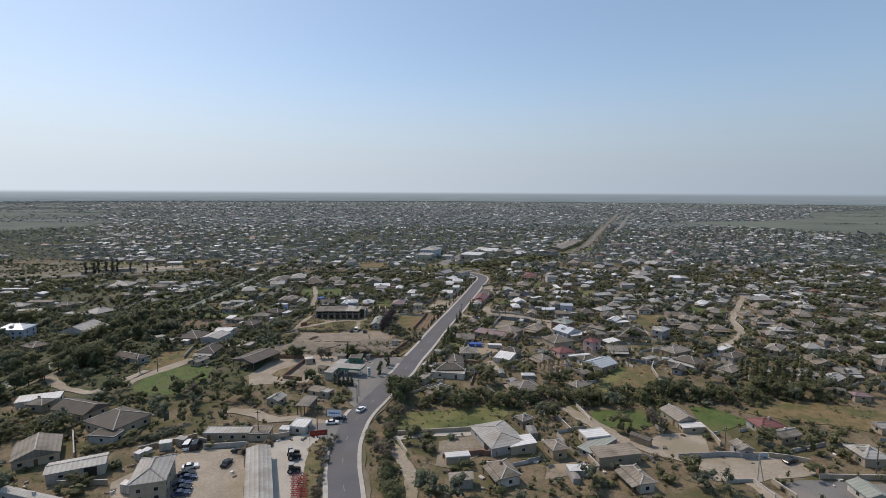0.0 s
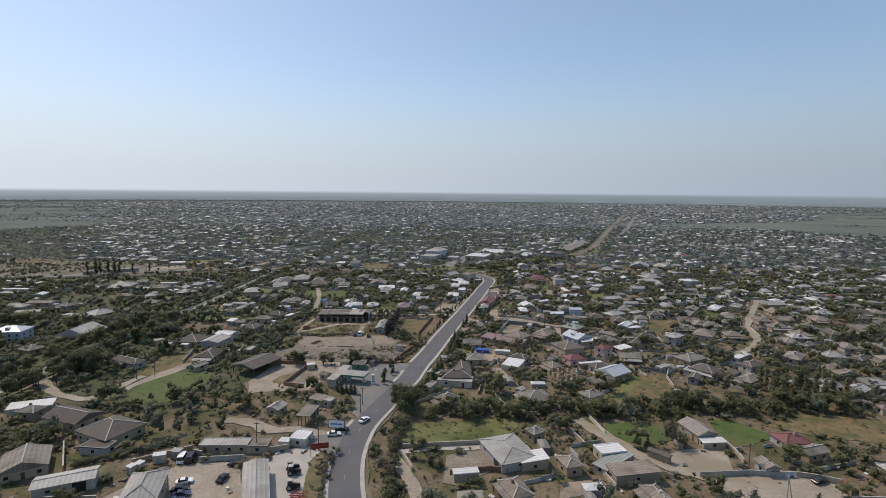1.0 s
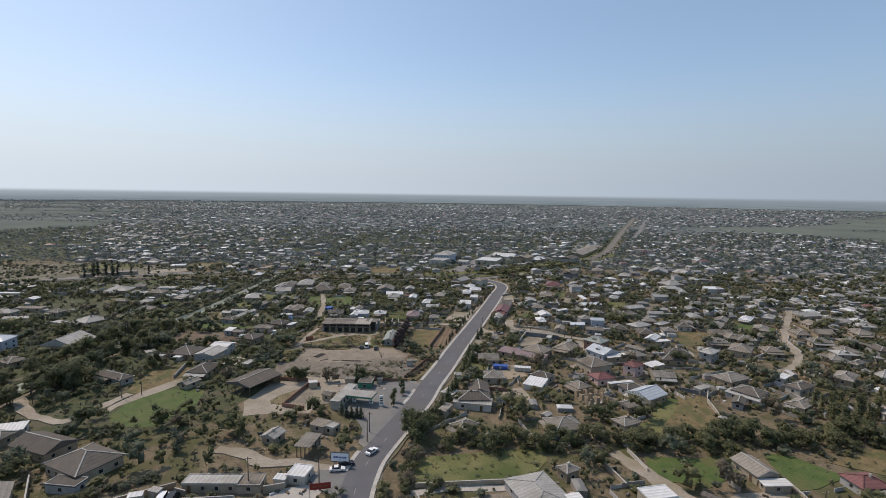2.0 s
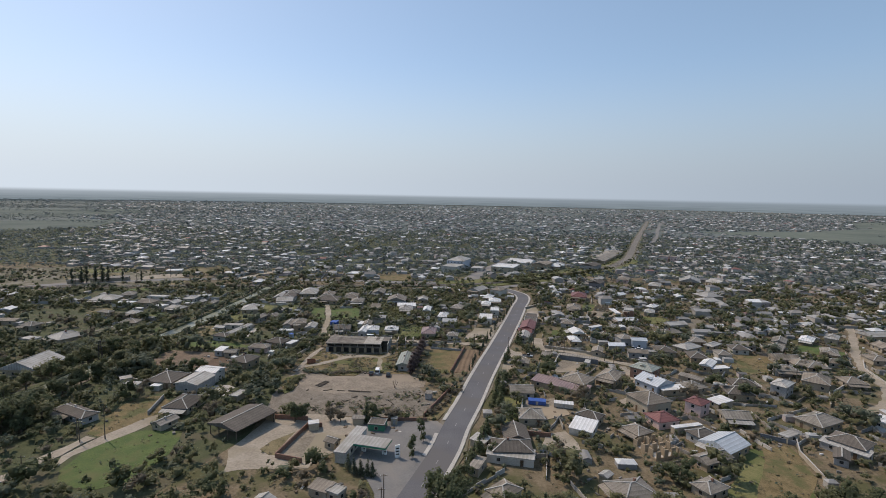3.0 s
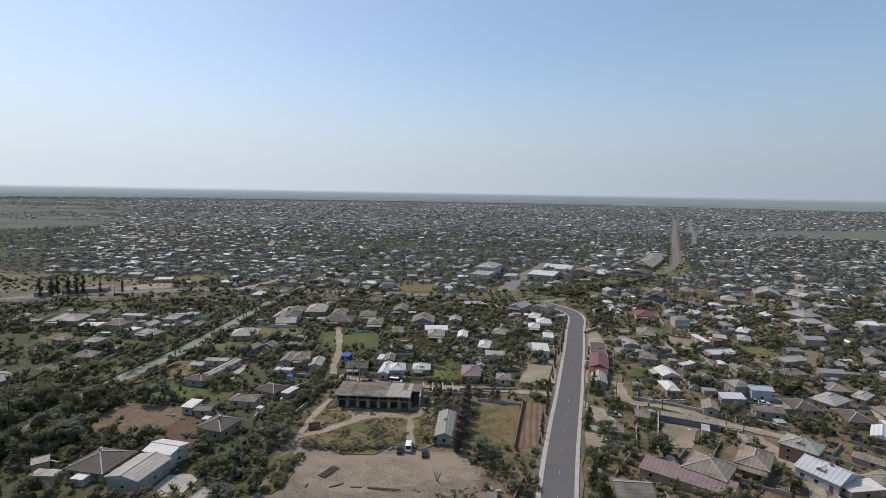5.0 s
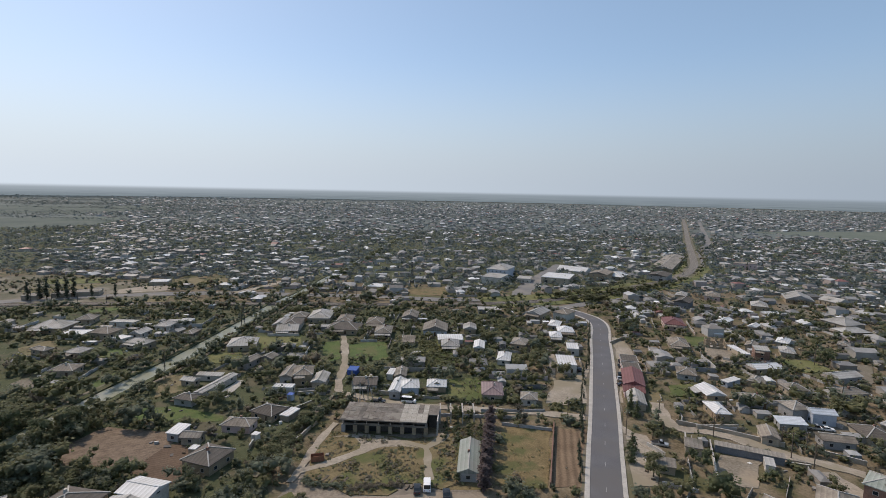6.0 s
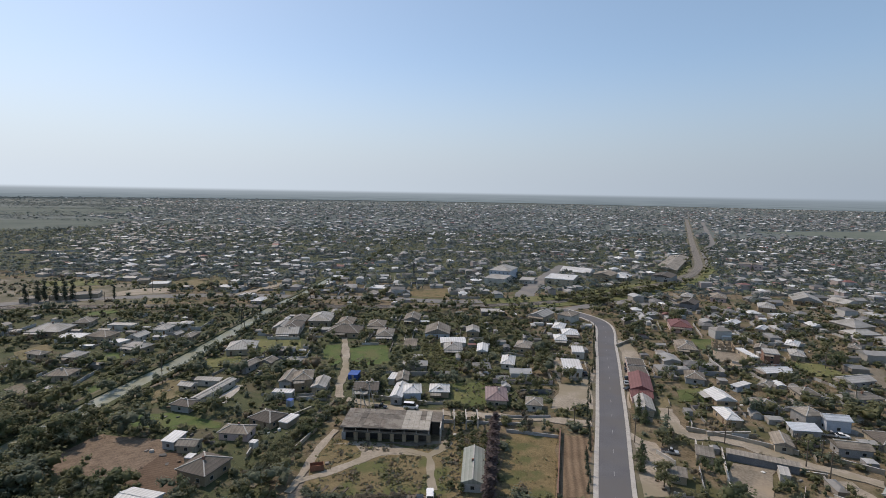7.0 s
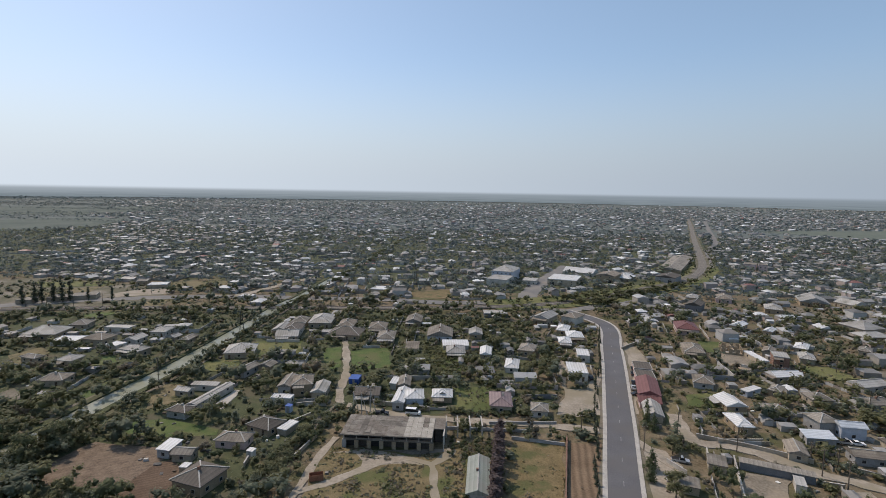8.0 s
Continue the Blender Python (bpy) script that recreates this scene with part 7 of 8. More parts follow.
# green belt along the railway
for a, b in (((20.5, 529.8), (65.1, 553.7)), ((65.1, 553.7), (96.9, 572.5)), ((96.9, 572.5), (131.3, 609.0)), ((33.8, 523.8), (55.3, 523.1))):
    row("broad", "olive", a, b, 9, 5.4, 1.35, 4.0)
    row("shrub", "dark", a, b, 4, 2.8, 1.6, 5.0)
# vineyard and hedge rows
for r in range(5):
    row("shrub", "light", (-64 + 3.3 * r, 409), (-58 + 3.6 * r, 374), 9, 1.9, 1.3, 0.3)
for r in range(4):
    row("shrub", "dark", (-45.5 + 3.7 * r, 307), (-46.3 + 3.9 * r, 318), 5, 1.7, 0.8, 0.2)

# ---- the rest of the greenery, past counting ----
BOX = np.array(TAKEN)


def clear(p, margin):
    """Which of the places are free of buildings, roads, water and open plots."""
    ok = np.ones(len(p), bool)
    for x, y, hw, hd, c, s in BOX:
        d = p - (x, y)
        ok &= (np.abs(d[:, 0] * c + d[:, 1] * s) > hw + margin) | (np.abs(-d[:, 0] * s + d[:, 1] * c) > hd + margin)
    for line, half in LINES:
        near = np.flatnonzero(ok & (p[:, 0] > line[:, 0].min() - 30) & (p[:, 0] < line[:, 0].max() + 30) & (p[:, 1] > line[:, 1].min() - 30) & (p[:, 1] < line[:, 1].max() + 30))
        for part_of in np.array_split(near, max(1, len(near) // 400)):
            if len(part_of):
                d = np.hypot(p[part_of, None, 0] - line[None, :, 0], p[part_of, None, 1] - line[None, :, 1]).min(1)
                ok[part_of] &= d > half + margin * 0.7
    for ring in PLOTS:
        a, b = ring, np.roll(ring, -1, 0)
        hit = ((a[None, :, 1] > p[:, 1:]) != (b[None, :, 1] > p[:, 1:])) & (p[:, :1] < (b - a)[None, :, 0] * (p[:, 1:] - a[None, :, 1]) / ((b - a)[None, :, 1] + 1e-9) + a[None, :, 0])
        ok &= hit.sum(1) % 2 == 0
    return ok


def scatter(y0, y1, step):
    """Jittered places over the land ahead."""
    ys = np.arange(y0, y1, step)
    out = []
    for y in ys:
        xs = np.arange(-max(0.90 * y + 22, y - 90), 0.89 * y + 14, step)
        out.append(np.stack([xs, np.full(len(xs), y)], 1))
    p = np.concatenate(out)
    return p + rng.uniform(-0.5, 0.5, p.shape) * step


def tone(p, scale, seed):
    """A smooth random field over the plan."""
    k = rng_field[seed]
    v = np.zeros(len(p))
    for (fx, fy, ph) in k:
        v += np.sin((p[:, 0] * fx + p[:, 1] * fy) / scale + ph)
    return v / len(k) ** 0.5


rng_field = {s: np.random.default_rng(s).uniform(-3, 3, (9, 3)) for s in range(1, 6)}


def forest(name, places, heights, kinds, templates, wides, label, mats):
    """Many trees in one mesh: each place takes a template, a height and a leaf colour."""
    verts, faces, index, total = [], [], [], 0
    turn = rng.uniform(0, 2 * math.pi, len(places))
    which = rng.integers(0, len(templates), len(places))
    for t, (temp, quads) in enumerate(templates):
        sel = np.flatnonzero(which == t)
        if not len(sel):
            continue
        c, s = np.cos(turn[sel]), np.sin(turn[sel])
        hw = heights[sel] * wides[sel]
        v = np.empty((len(sel), len(temp), 3), np.float32)
        v[:, :, 0] = (temp[None, :, 0] * c[:, None] - temp[None, :, 1] * s[:, None]) * hw[:, None] + places[sel, None, 0]
        v[:, :, 1] = (temp[None, :, 0] * s[:, None] + temp[None, :, 1] * c[:, None]) * hw[:, None] + places[sel, None, 1]
        v[:, :, 2] = temp[None, :, 2] * heights[sel, None]
        verts.append(v.reshape(-1, 3))
        step = total + len(temp) * np.arange(len(sel))
        faces.append((quads[None] + step[:, None, None]).reshape(-1, 4))
        total += len(temp) * len(sel)
        index.append(np.repeat(kinds[sel], len(quads)))
    ob = new(name, quads_mesh(name, np.concatenate(verts), np.concatenate(faces), *mats, index=np.concatenate(index)))
    return tagged(ob, label, "trees", kind="stuff")


def zone(p):
    """How thickly the land is planted: orchards west of the canal and around it, gardens elsewhere."""
    v = 0.46 + 0.20 * tone(p, 60, 1)
    side = np.abs(p[:, 0] + 168)
    west = (p[:, 0] < -95) & (p[:, 1] < 470)
    v = np.where(west, 0.58 + 0.26 * tone(p, 45, 2), v)
    v = np.where((p[:, 1] > 440) & (p[:, 1] < 520) & (p[:, 0] < 10), 0.78 + 0.12 * tone(p, 30, 4), v)
    v = np.where((p[:, 0] > -10) & (p[:, 0] < 130) & (p[:, 1] > 215) & (p[:, 1] < 520), 0.46 + 0.22 * tone(p, 40, 3), v)
    v = np.where((p[:, 0] > -112) & (p[:, 0] < 6) & (p[:, 1] > 325) & (p[:, 1] < 440), 0.70 + 0.2 * tone(p, 25, 2), v)
    v = np.where((p[:, 0] > 12) & (p[:, 1] > 265) & (p[:, 1] < 345), 0.38 + 0.2 * tone(p, 35, 3), v)
    v = np.where((np.abs(p[:, 0] - 108) < 26) & (np.abs(p[:, 1] - 222) < 22), 0.22, v)
    v = np.where((p[:, 0] > -140) & (p[:, 0] < -30) & (p[:, 1] < 150), 0.12, v)
    v = np.where((p[:, 0] > -130) & (p[:, 0] < -88) & (p[:, 1] > 180) & (p[:, 1] < 340), 0.66, v)
    v = np.where((np.abs(p[:, 0] - 161) < 33) & (np.abs(p[:, 1] - 461) < 25), 0.85, v)
    v = np.where((p[:, 0] < -128) & (p[:, 1] > 235) & (p[:, 1] < 318), 0.70, v)
    v = np.where((p[:, 0] > -290) & (p[:, 0] < -182) & (p[:, 1] > 318) & (p[:, 1] < 385), 0.34 + 0.3 * tone(p, 25, 2), v)
    v = np.where((p[:, 0] > -164) & (p[:, 0] < -146) & (p[:, 1] < 312), 0.75, v)
    v = np.where((p[:, 0] > -8) & (p[:, 1] < 172), 0.30, v)
    v = np.where((p[:, 0] > -212) & (p[:, 0] < -128) & (p[:, 1] > 255) & (p[:, 1] < 318), 0.98, v)
    v = np.where((p[:, 0] > -160) & (p[:, 0] < -122) & (p[:, 1] > 262) & (p[:, 1] < 281), 1.25, v)
    return np.where((side < 11) & (p[:, 1] > 312), 0.16, v)


names = ("olive", "dark", "light", "grey", "brown")
mats = [LEAVES[k] for k in names]
p = scatter(112, 540, 4.0)
p = p[clear(p, 0.9)]
p = p[rng.random(len(p)) < zone(p) * np.clip(1.0 + 0.95 * tone(p, 8, 5), 0.12, 1.9)]
spot = np.array(SPOTS)
ok = np.ones(len(p), bool)
for x, y, r in spot:
    ok &= np.hypot(p[:, 0] - x, p[:, 1] - y) > r + 0.8
p = p[ok]
h = np.minimum(rng.gamma(4.0, 1.08, len(p)), 8.8) * np.where(p[:, 0] < -95, 1.06, 1.0)
kinds = rng.choice(5, len(p), p=(0.36, 0.14, 0.18, 0.26, 0.06))
near_templates = [leaf_cloud(150, blobs_for(k)[:5], 0.74 * s) for k, s in (("clump", 0.058), ("mound", 0.064), ("upright", 0.048), ("mound", 0.066), ("clump", 0.06), ("upright", 0.05))]
mid_templates = [leaf_cloud(62, blobs_for(k)[:3], 0.066) for k in ("clump", "mound", "upright", "mound", "clump")]
wide = rng.uniform(0.78, 1.28, len(p))
h = np.where((p[:, 0] > -216) & (p[:, 0] < -128) & (p[:, 1] > 245) & (p[:, 1] < 322), np.minimum(1.2 * h, 8.6), h)
h = np.where(clear(p, 2.8), h, np.minimum(h, 3.4))   # only low trees stand close to walls and roads
near = p[:, 1] < 330
forest("garden_trees", p[near], h[near], kinds[near], near_templates, wide[near], "olive and dark green garden trees between the houses", mats)
forest("garden_trees", p[~near], h[~near], kinds[~near], mid_templates, wide[~near], "olive and dark green garden trees between the houses", mats)
# the wood round the ploughed plot and the near reach of the canal
p = np.concatenate([np.stack([rng.uniform(-166, -116, 140), rng.uniform(259, 280, 140)], 1), np.stack([rng.uniform(-198, -152, 120), rng.uniform(280, 305, 120)], 1)])
p = p[clear(p, 0.6)]
forest("wood_trees", p, rng.uniform(3.4, 7.6, len(p)) * np.where(p[:, 1] < 281, 0.62, 1.0), rng.choice(5, len(p), p=(0.42, 0.14, 0.12, 0.28, 0.04)), near_templates, rng.uniform(0.9, 1.3, len(p)), "dense dark olive wood beside the ploughed plot and canal", mats)
bank = np.array(BANK)
forest("canal_trees", bank[:, :2], bank[:, 2], bank[:, 3].astype(int), near_templates, rng.uniform(0.85, 1.2, len(bank)), "dusty grey-green willows along the banks of the canal", mats)
# bushes, hedges and vegetable beds under and between them
p = scatter(112, 470, 2.5)
p = p[clear(p, 0.3)]
p = p[rng.random(len(p)) < np.minimum(0.8, 0.20 + 0.6 * zone(p)) * np.clip(0.72 + 0.5 * tone(p, 7, 3), 0.1, 1.2)]
h = np.minimum(rng.gamma(4.0, 0.40, len(p)), 3.4)
low = [leaf_cloud(18, [(0, 0, 0.40, 0.56, 0.46)], 0.155) for _ in range(6)]
forest("garden_bushes", p, h, rng.choice(5, len(p), p=(0.36, 0.12, 0.22, 0.20, 0.10)), low, rng.uniform(0.8, 1.5, len(p)), "low green and browning bushes between the houses", mats)
# rank weeds on the browned plots
weed = [leaf_cloud(6, [(0, 0, 0.40, 0.6, 0.46)], 0.30, 0.7, 0) for _ in range(6)]
rings = [r for r, m in zip(PLOTS, PLOT_MATS) if m in ("weedy", "dry", "meadow")]
p = scatter(112, 420, 1.15)
p = p[(p[:, 1] > 262) & (p[:, 0] > -100) & (p[:, 0] < 20) | (rng.random(len(p)) < 0.3)]
inside = np.zeros(len(p), bool)
for ring in rings:
    box = np.flatnonzero((p[:, 0] > ring[:, 0].min()) & (p[:, 0] < ring[:, 0].max()) & (p[:, 1] > ring[:, 1].min()) & (p[:, 1] < ring[:, 1].max()))
    inside[box] |= np.array([within(ring, x, y) for x, y in p[box]], bool)
KEPT, PLOTS = PLOTS, []
p = p[inside]
p = p[clear(p, 0.3)]
PLOTS = KEPT
p = p[rng.random(len(p)) < 0.55 + 0.4 * tone(p, 6, 4)]
forest("rank_weeds", p, np.minimum(rng.gamma(4.0, 0.12, len(p)), 1.1), rng.choice(5, len(p), p=(0.16, 0.02, 0.24, 0.10, 0.48)), weed, rng.uniform(0.9, 1.7, len(p)), "rank brown and green weeds on the plots", mats)
# trees on both sides of the curving railway
line = spline([(-60, 500), (0, 515), (41, 540), (72, 565), (102.6, 592), (138.6, 628), (170.6, 670.4), (205.7, 737.7), (243.6, 834.9), (290, 960)], 3.0)
p = np.array([(q.x, q.y) for q in line for _ in range(2)])
way = np.repeat(np.array([(b - a).normalized()[:] for a, b in zip(line, line[1:] + [line[-1] * 2 - line[-2]])]), 2, 0)
off = rng.uniform(6.5, 16, len(p)) * rng.choice((-1, 1), len(p), p=(0.6, 0.4))
p = p + np.stack([way[:, 1], -way[:, 0]], 1) * off[:, None] + rng.normal(scale=1.0, size=p.shape)
p = p[rng.random(len(p)) < np.where(p[:, 1] < 640, 0.95, 0.4)]
forest("railway_trees", p, rng.gamma(9.0, 0.46, len(p)), rng.choice(5, len(p), p=(0.35, 0.35, 0.1, 0.15, 0.05)), mid_templates, rng.uniform(0.7, 1.2, len(p)), "olive and dark green trees along the railway", mats)
# thick weeds round the workshop
rings = [r for r, m in zip(PLOTS, PLOT_MATS) if m in ("weedy", "dry")]
p = np.stack(np.meshgrid(np.arange(-90, 5, 0.62), np.arange(262, 325, 0.62)), -1).reshape(-1, 2)
p = p + rng.uniform(-0.3, 0.3, p.shape)
p = p[rng.random(len(p)) < np.clip(0.42 + 0.5 * tone(p, 5, 1), 0.05, 0.9)]
inside = np.zeros(len(p), bool)
for ring in rings:
    box = np.flatnonzero((p[:, 0] > ring[:, 0].min()) & (p[:, 0] < ring[:, 0].max()) & (p[:, 1] > ring[:, 1].min()) & (p[:, 1] < ring[:, 1].max()))
    inside[box] |= np.array([within(ring, x, y) for x, y in p[box]], bool)
KEPT, PLOTS = PLOTS, []
p = p[inside]
p = p[clear(p, 0.3)]
PLOTS = KEPT
forest("rank_weeds", p, np.minimum(rng.gamma(4.0, 0.13, len(p)), 1.2), rng.choice(5, len(p), p=(0.30, 0.04, 0.10, 0.16, 0.40)), weed, rng.uniform(0.9, 1.6, len(p)), "thick brown and olive weeds round the workshop yard", mats)
# dry scrub on the rough side of the big yard
p = np.stack([rng.uniform(-82, -25, 2600), rng.uniform(237, 263, 2600)], 1)
p = p[(rng.random(len(p)) < np.clip(0.30 + 0.45 * tone(p, 6, 2), 0.03, 0.9)) & (p[:, 1] < 262 + 0.5 * (p[:, 0] + 30))]
KEPT, PLOTS = PLOTS, []
p = p[clear(p, 0.3)]
PLOTS = KEPT
forest("yard_scrub", p, np.minimum(rng.gamma(4.0, 0.12, len(p)), 1.2), rng.choice(5, len(p), p=(0.22, 0.04, 0.06, 0.22, 0.46)), weed, rng.uniform(0.9, 1.7, len(p)), "dry scrub on the rough side of the big yard", mats)
# scrub on the dusty land by the railway
rings = [r for r, m in zip(PLOTS, PLOT_MATS) if m in ("dust", "scrubland")]
p = scatter(420, 575, 3.0)
p = p[np.array([any(within(r, x, y) for r in rings) for x, y in p], bool)]
KEPT, PLOTS = PLOTS, []
p = p[clear(p, 0.6)]
PLOTS = KEPT
p = p[rng.random(len(p)) < 0.30 + 0.34 * tone(p, 20, 2)]
forest("railway_scrub", p, rng.gamma(5.0, 0.34, len(p)), rng.choice(5, len(p), p=(0.3, 0.1, 0.1, 0.3, 0.2)), low, rng.uniform(0.9, 1.6, len(p)), "grey-green scrub on the dusty land by the railway", mats)
# tufts on the green plots
rings = [r for r, m in zip(PLOTS, PLOT_MATS) if m == "grass"]
p = scatter(130, 420, 1.7)
inside = np.zeros(len(p), bool)
for ring in rings:
    box = np.flatnonzero((p[:, 0] > ring[:, 0].min()) & (p[:, 0] < ring[:, 0].max()) & (p[:, 1] > ring[:, 1].min()) & (p[:, 1] < ring[:, 1].max()))
    inside[box] |= np.array([within(ring, x, y) for x, y in p[box]], bool)
p = p[inside]
p = p[rng.random(len(p)) < 0.22 + 0.2 * tone(p, 12, 3)]
blades = [leaf_cloud(5, [(0, 0, 0.3, 0.6, 0.4)], 0.42, 1.0, 0) for _ in range(5)]
forest("grass_tufts", p, rng.gamma(5.0, 0.06, len(p)), rng.choice(5, len(p), p=(0.25, 0.05, 0.60, 0.05, 0.05)), blades, rng.uniform(0.9, 1.6, len(p)), "green tufts of grass on the plots", mats)

# ---- the rest of the town: houses past counting ----
def town(places, turn, w, d, h, rise):
    """Roofs and walls of many houses, each a closed hipped roof over a box of walls."""
    n = len(places)
    c, s = np.cos(turn), np.sin(turn)

    def put(u, v, z):
        return np.stack([places[:, 0] + u * c - v * s, places[:, 1] + u * s + v * c, z], 1)

    x, y = w / 2, d / 2
    inset = np.minimum(x, y) * rng.choice((0.0, 0.95, 0.95), n)
    zero = np.zeros(n)
    along = w >= d
    ra = put(np.where(along, -(x - inset), 0), np.where(along, 0, -(y - inset)), h + rise)
    rb = put(np.where(along, x - inset, 0), np.where(along, 0, y - inset), h + rise)
    e = [put(-x, -y, h), put(x, -y, h), put(x, y, h), put(-x, y, h)]
    g_ = [put(-x * 0.94, -y * 0.94, zero), put(x * 0.94, -y * 0.94, zero), put(x * 0.94, y * 0.94, zero), put(-x * 0.94, y * 0.94, zero)]
    k_ = [put(-x * 0.94, -y * 0.94, h), put(x * 0.94, -y * 0.94, h), put(x * 0.94, y * 0.94, h), put(-x * 0.94, y * 0.94, h)]
    verts = np.stack(e + [ra, rb] + g_ + k_, 1).reshape(-1, 3)
    a = [(0, 1, 5, 4), (2, 3, 4, 5), (3, 0, 4), (1, 2, 5), (3, 2, 1, 0)]
    b = [(1, 2, 5, 4), (3, 0, 4, 5), (0, 1, 4), (2, 3, 5), (3, 2, 1, 0)]
    walls = [(6, 7, 11, 10), (7, 8, 12, 11), (8, 9, 13, 12), (9, 6, 10, 13)]
    faces, slots = [], []
    for i in range(n):
        o = 14 * i
        for f in (a if along[i] else b):
            faces.append(tuple(o + q for q in f))
            slots.append(0)
        for f in walls:
            faces.append(tuple(o + q for q in f))
            slots.append(1)
    return verts, faces, slots


def mixed(name, stops, rough, big=4.0):
    """A colour by lot for every loose piece of a mesh, with stains."""
    m = material(name, (0.8, 0.8, 0.8), (1.0, 1.0, 1.0), rough, big, 0.8)
    n, l = m.node_tree.nodes, m.node_tree.links
    ramp = n.new("ShaderNodeValToRGB")
    ramp.color_ramp.interpolation = "CONSTANT"
    while len(ramp.color_ramp.elements) < len(stops):
        ramp.color_ramp.elements.new(0.5)
    for el, (at, col) in zip(ramp.color_ramp.elements, stops):
        el.position, el.color = at, rgb(col)
    geo = n.new("ShaderNodeNewGeometry")
    l.new(geo.outputs["Random Per Island"], ramp.inputs[0])
    mul = n.new("ShaderNodeMix")
    mul.data_type, mul.blend_type = "RGBA", "MULTIPLY"
    mul.inputs["Factor"].default_value = 1.0
    base = n["Principled BSDF"].inputs["Base Color"]
    l.new(base.links[0].from_socket, mul.inputs["A"])
    l.new(ramp.outputs[0], mul.inputs["B"])
    l.new(mul.outputs["Result"], base)
    return m


far_roof = mixed("town_roofs", [(0.0, (0.235, 0.228, 0.218)), (0.24, (0.31, 0.302, 0.29)), (0.42, (0.15, 0.147, 0.142)), (0.56, (0.25, 0.232, 0.212)), (0.70, (0.41, 0.41, 0.405)),
                                (0.83, (0.58, 0.59, 0.59)), (0.935, (0.76, 0.765, 0.765)), (0.975, (0.24, 0.12, 0.105))], 0.6)
far_wall = mixed("town_walls", [(0.0, (0.46, 0.455, 0.44)), (0.3, (0.36, 0.335, 0.30)), (0.6, (0.28, 0.25, 0.215)), (0.78, (0.30, 0.30, 0.30)), (0.92, (0.42, 0.36, 0.34))], 0.9)


def settle(y0, y1, step, keep, label, name, big=1.0):
    q = scatter(y0, y1, step)
    q = q[keep(q)]
    q = q[clear(q, 5.0 if step < 40 else 8.0)]
    if name == "town_houses" and y0 < 500:
        # the nearest of these stand as houses of their own
        order = np.argsort(q[:, 1])
        for i in order[:62]:
            r = random.Random(int(i))
            building("house", float(q[i, 0]), float(q[i, 1]), math.degrees(0.12 + 0.5 * float(tone(q[i : i + 1], 260, 4)[0])) + r.choice((0, 90)), r.uniform(8, 12), r.uniform(7, 10), r.choice((2.2, 2.4, 2.6)),
                     r.choice(("hip", "hip", "gable")), r.choice("ggddttl"), r.choice("ccngw"))
        q = q[order[62:]]
    n = len(q)
    base = 0.12 + 0.5 * tone(q, 260, 4)
    turn = base + rng.choice((0.0, math.pi / 2), n) + rng.normal(scale=0.06, size=n)
    w, d = rng.uniform(6.8, 11.5, n) * big, rng.uniform(5.5, 8.8, n) * big
    h = rng.choice((2.1, 2.4, 2.7, 4.6), n, p=(0.3, 0.4, 0.22, 0.08))
    rise = np.minimum(w, d) * rng.uniform(0.12, 0.22, n)
    v, f, m = town(q, turn, w, d, h, rise)
    # a low outbuilding beside many of them
    has = rng.random(n) < 0.75
    a = rng.uniform(0, 2 * math.pi, n)
    q2 = (q + np.stack([np.cos(turn) * (w * 0.5 + 3.5), np.sin(turn) * (w * 0.5 + 3.5)], 1) * rng.choice((-1, 1), n)[:, None])[has]
    ok = clear(q2, 1.0)
    k = int(ok.sum())
    v2, f2, m2 = town(q2[ok], turn[has][ok], rng.uniform(3, 8, k), rng.uniform(2.5, 5, k), rng.uniform(1.8, 2.3, k), rng.uniform(0.15, 0.5, k))
    off = len(v)
    f += [tuple(i + off for i in t) for t in f2]
    me = bpy.data.meshes.new(name)
    me.from_pydata(np.concatenate([v, v2]).tolist(), [], f)
    me.materials.append(far_roof)
    me.materials.append(far_wall)
    me.polygons.foreach_set("material_index", m + m2)
    me.update()
    tagged(new(name, me), label, "houses", kind="stuff")
    return q


def east(q):
    """Built-up land: dense east and north, thin gardens west of the canal, none on the farm land."""
    v = 0.82 + 0.18 * tone(q, 120, 5)
    v = np.where((q[:, 0] < -95) & (q[:, 1] < 470), 0.24, v)
    v = np.where(q[:, 1] < 205, 0.12, v)
    v = np.where((q[:, 0] < -95) & (q[:, 1] < 345), 0.0, v)
    v = np.where((q[:, 0] > -120) & (q[:, 0] < -5) & (q[:, 1] < 345), 0.0, v)
    v = np.where((q[:, 0] > -10) & (q[:, 0] < 160) & (q[:, 1] > 165) & (q[:, 1] < 205), 0.0, v)
    v = np.where((q[:, 0] < 40) & (q[:, 1] > 430) & (q[:, 1] < 530) & (q[:, 0] > -420), 0.05, v)
    return rng.random(len(q)) < v


def north(q):
    """The far quarters thin out to farm land on both sides."""
    left, right = -0.72 * q[:, 1] - 60, 0.85 * q[:, 1] + 60
    soft = 60 + 0.08 * q[:, 1]
    v = np.clip((q[:, 0] - left) / soft, 0, 1) * np.clip((right - q[:, 0]) / soft, 0, 1)
    v = v * np.clip((4300 - q[:, 1]) / 1600, 0.12, 1) * (0.85 + 0.2 * tone(q, 300, 5))
    return rng.random(len(q)) < np.maximum(v, 0.05)


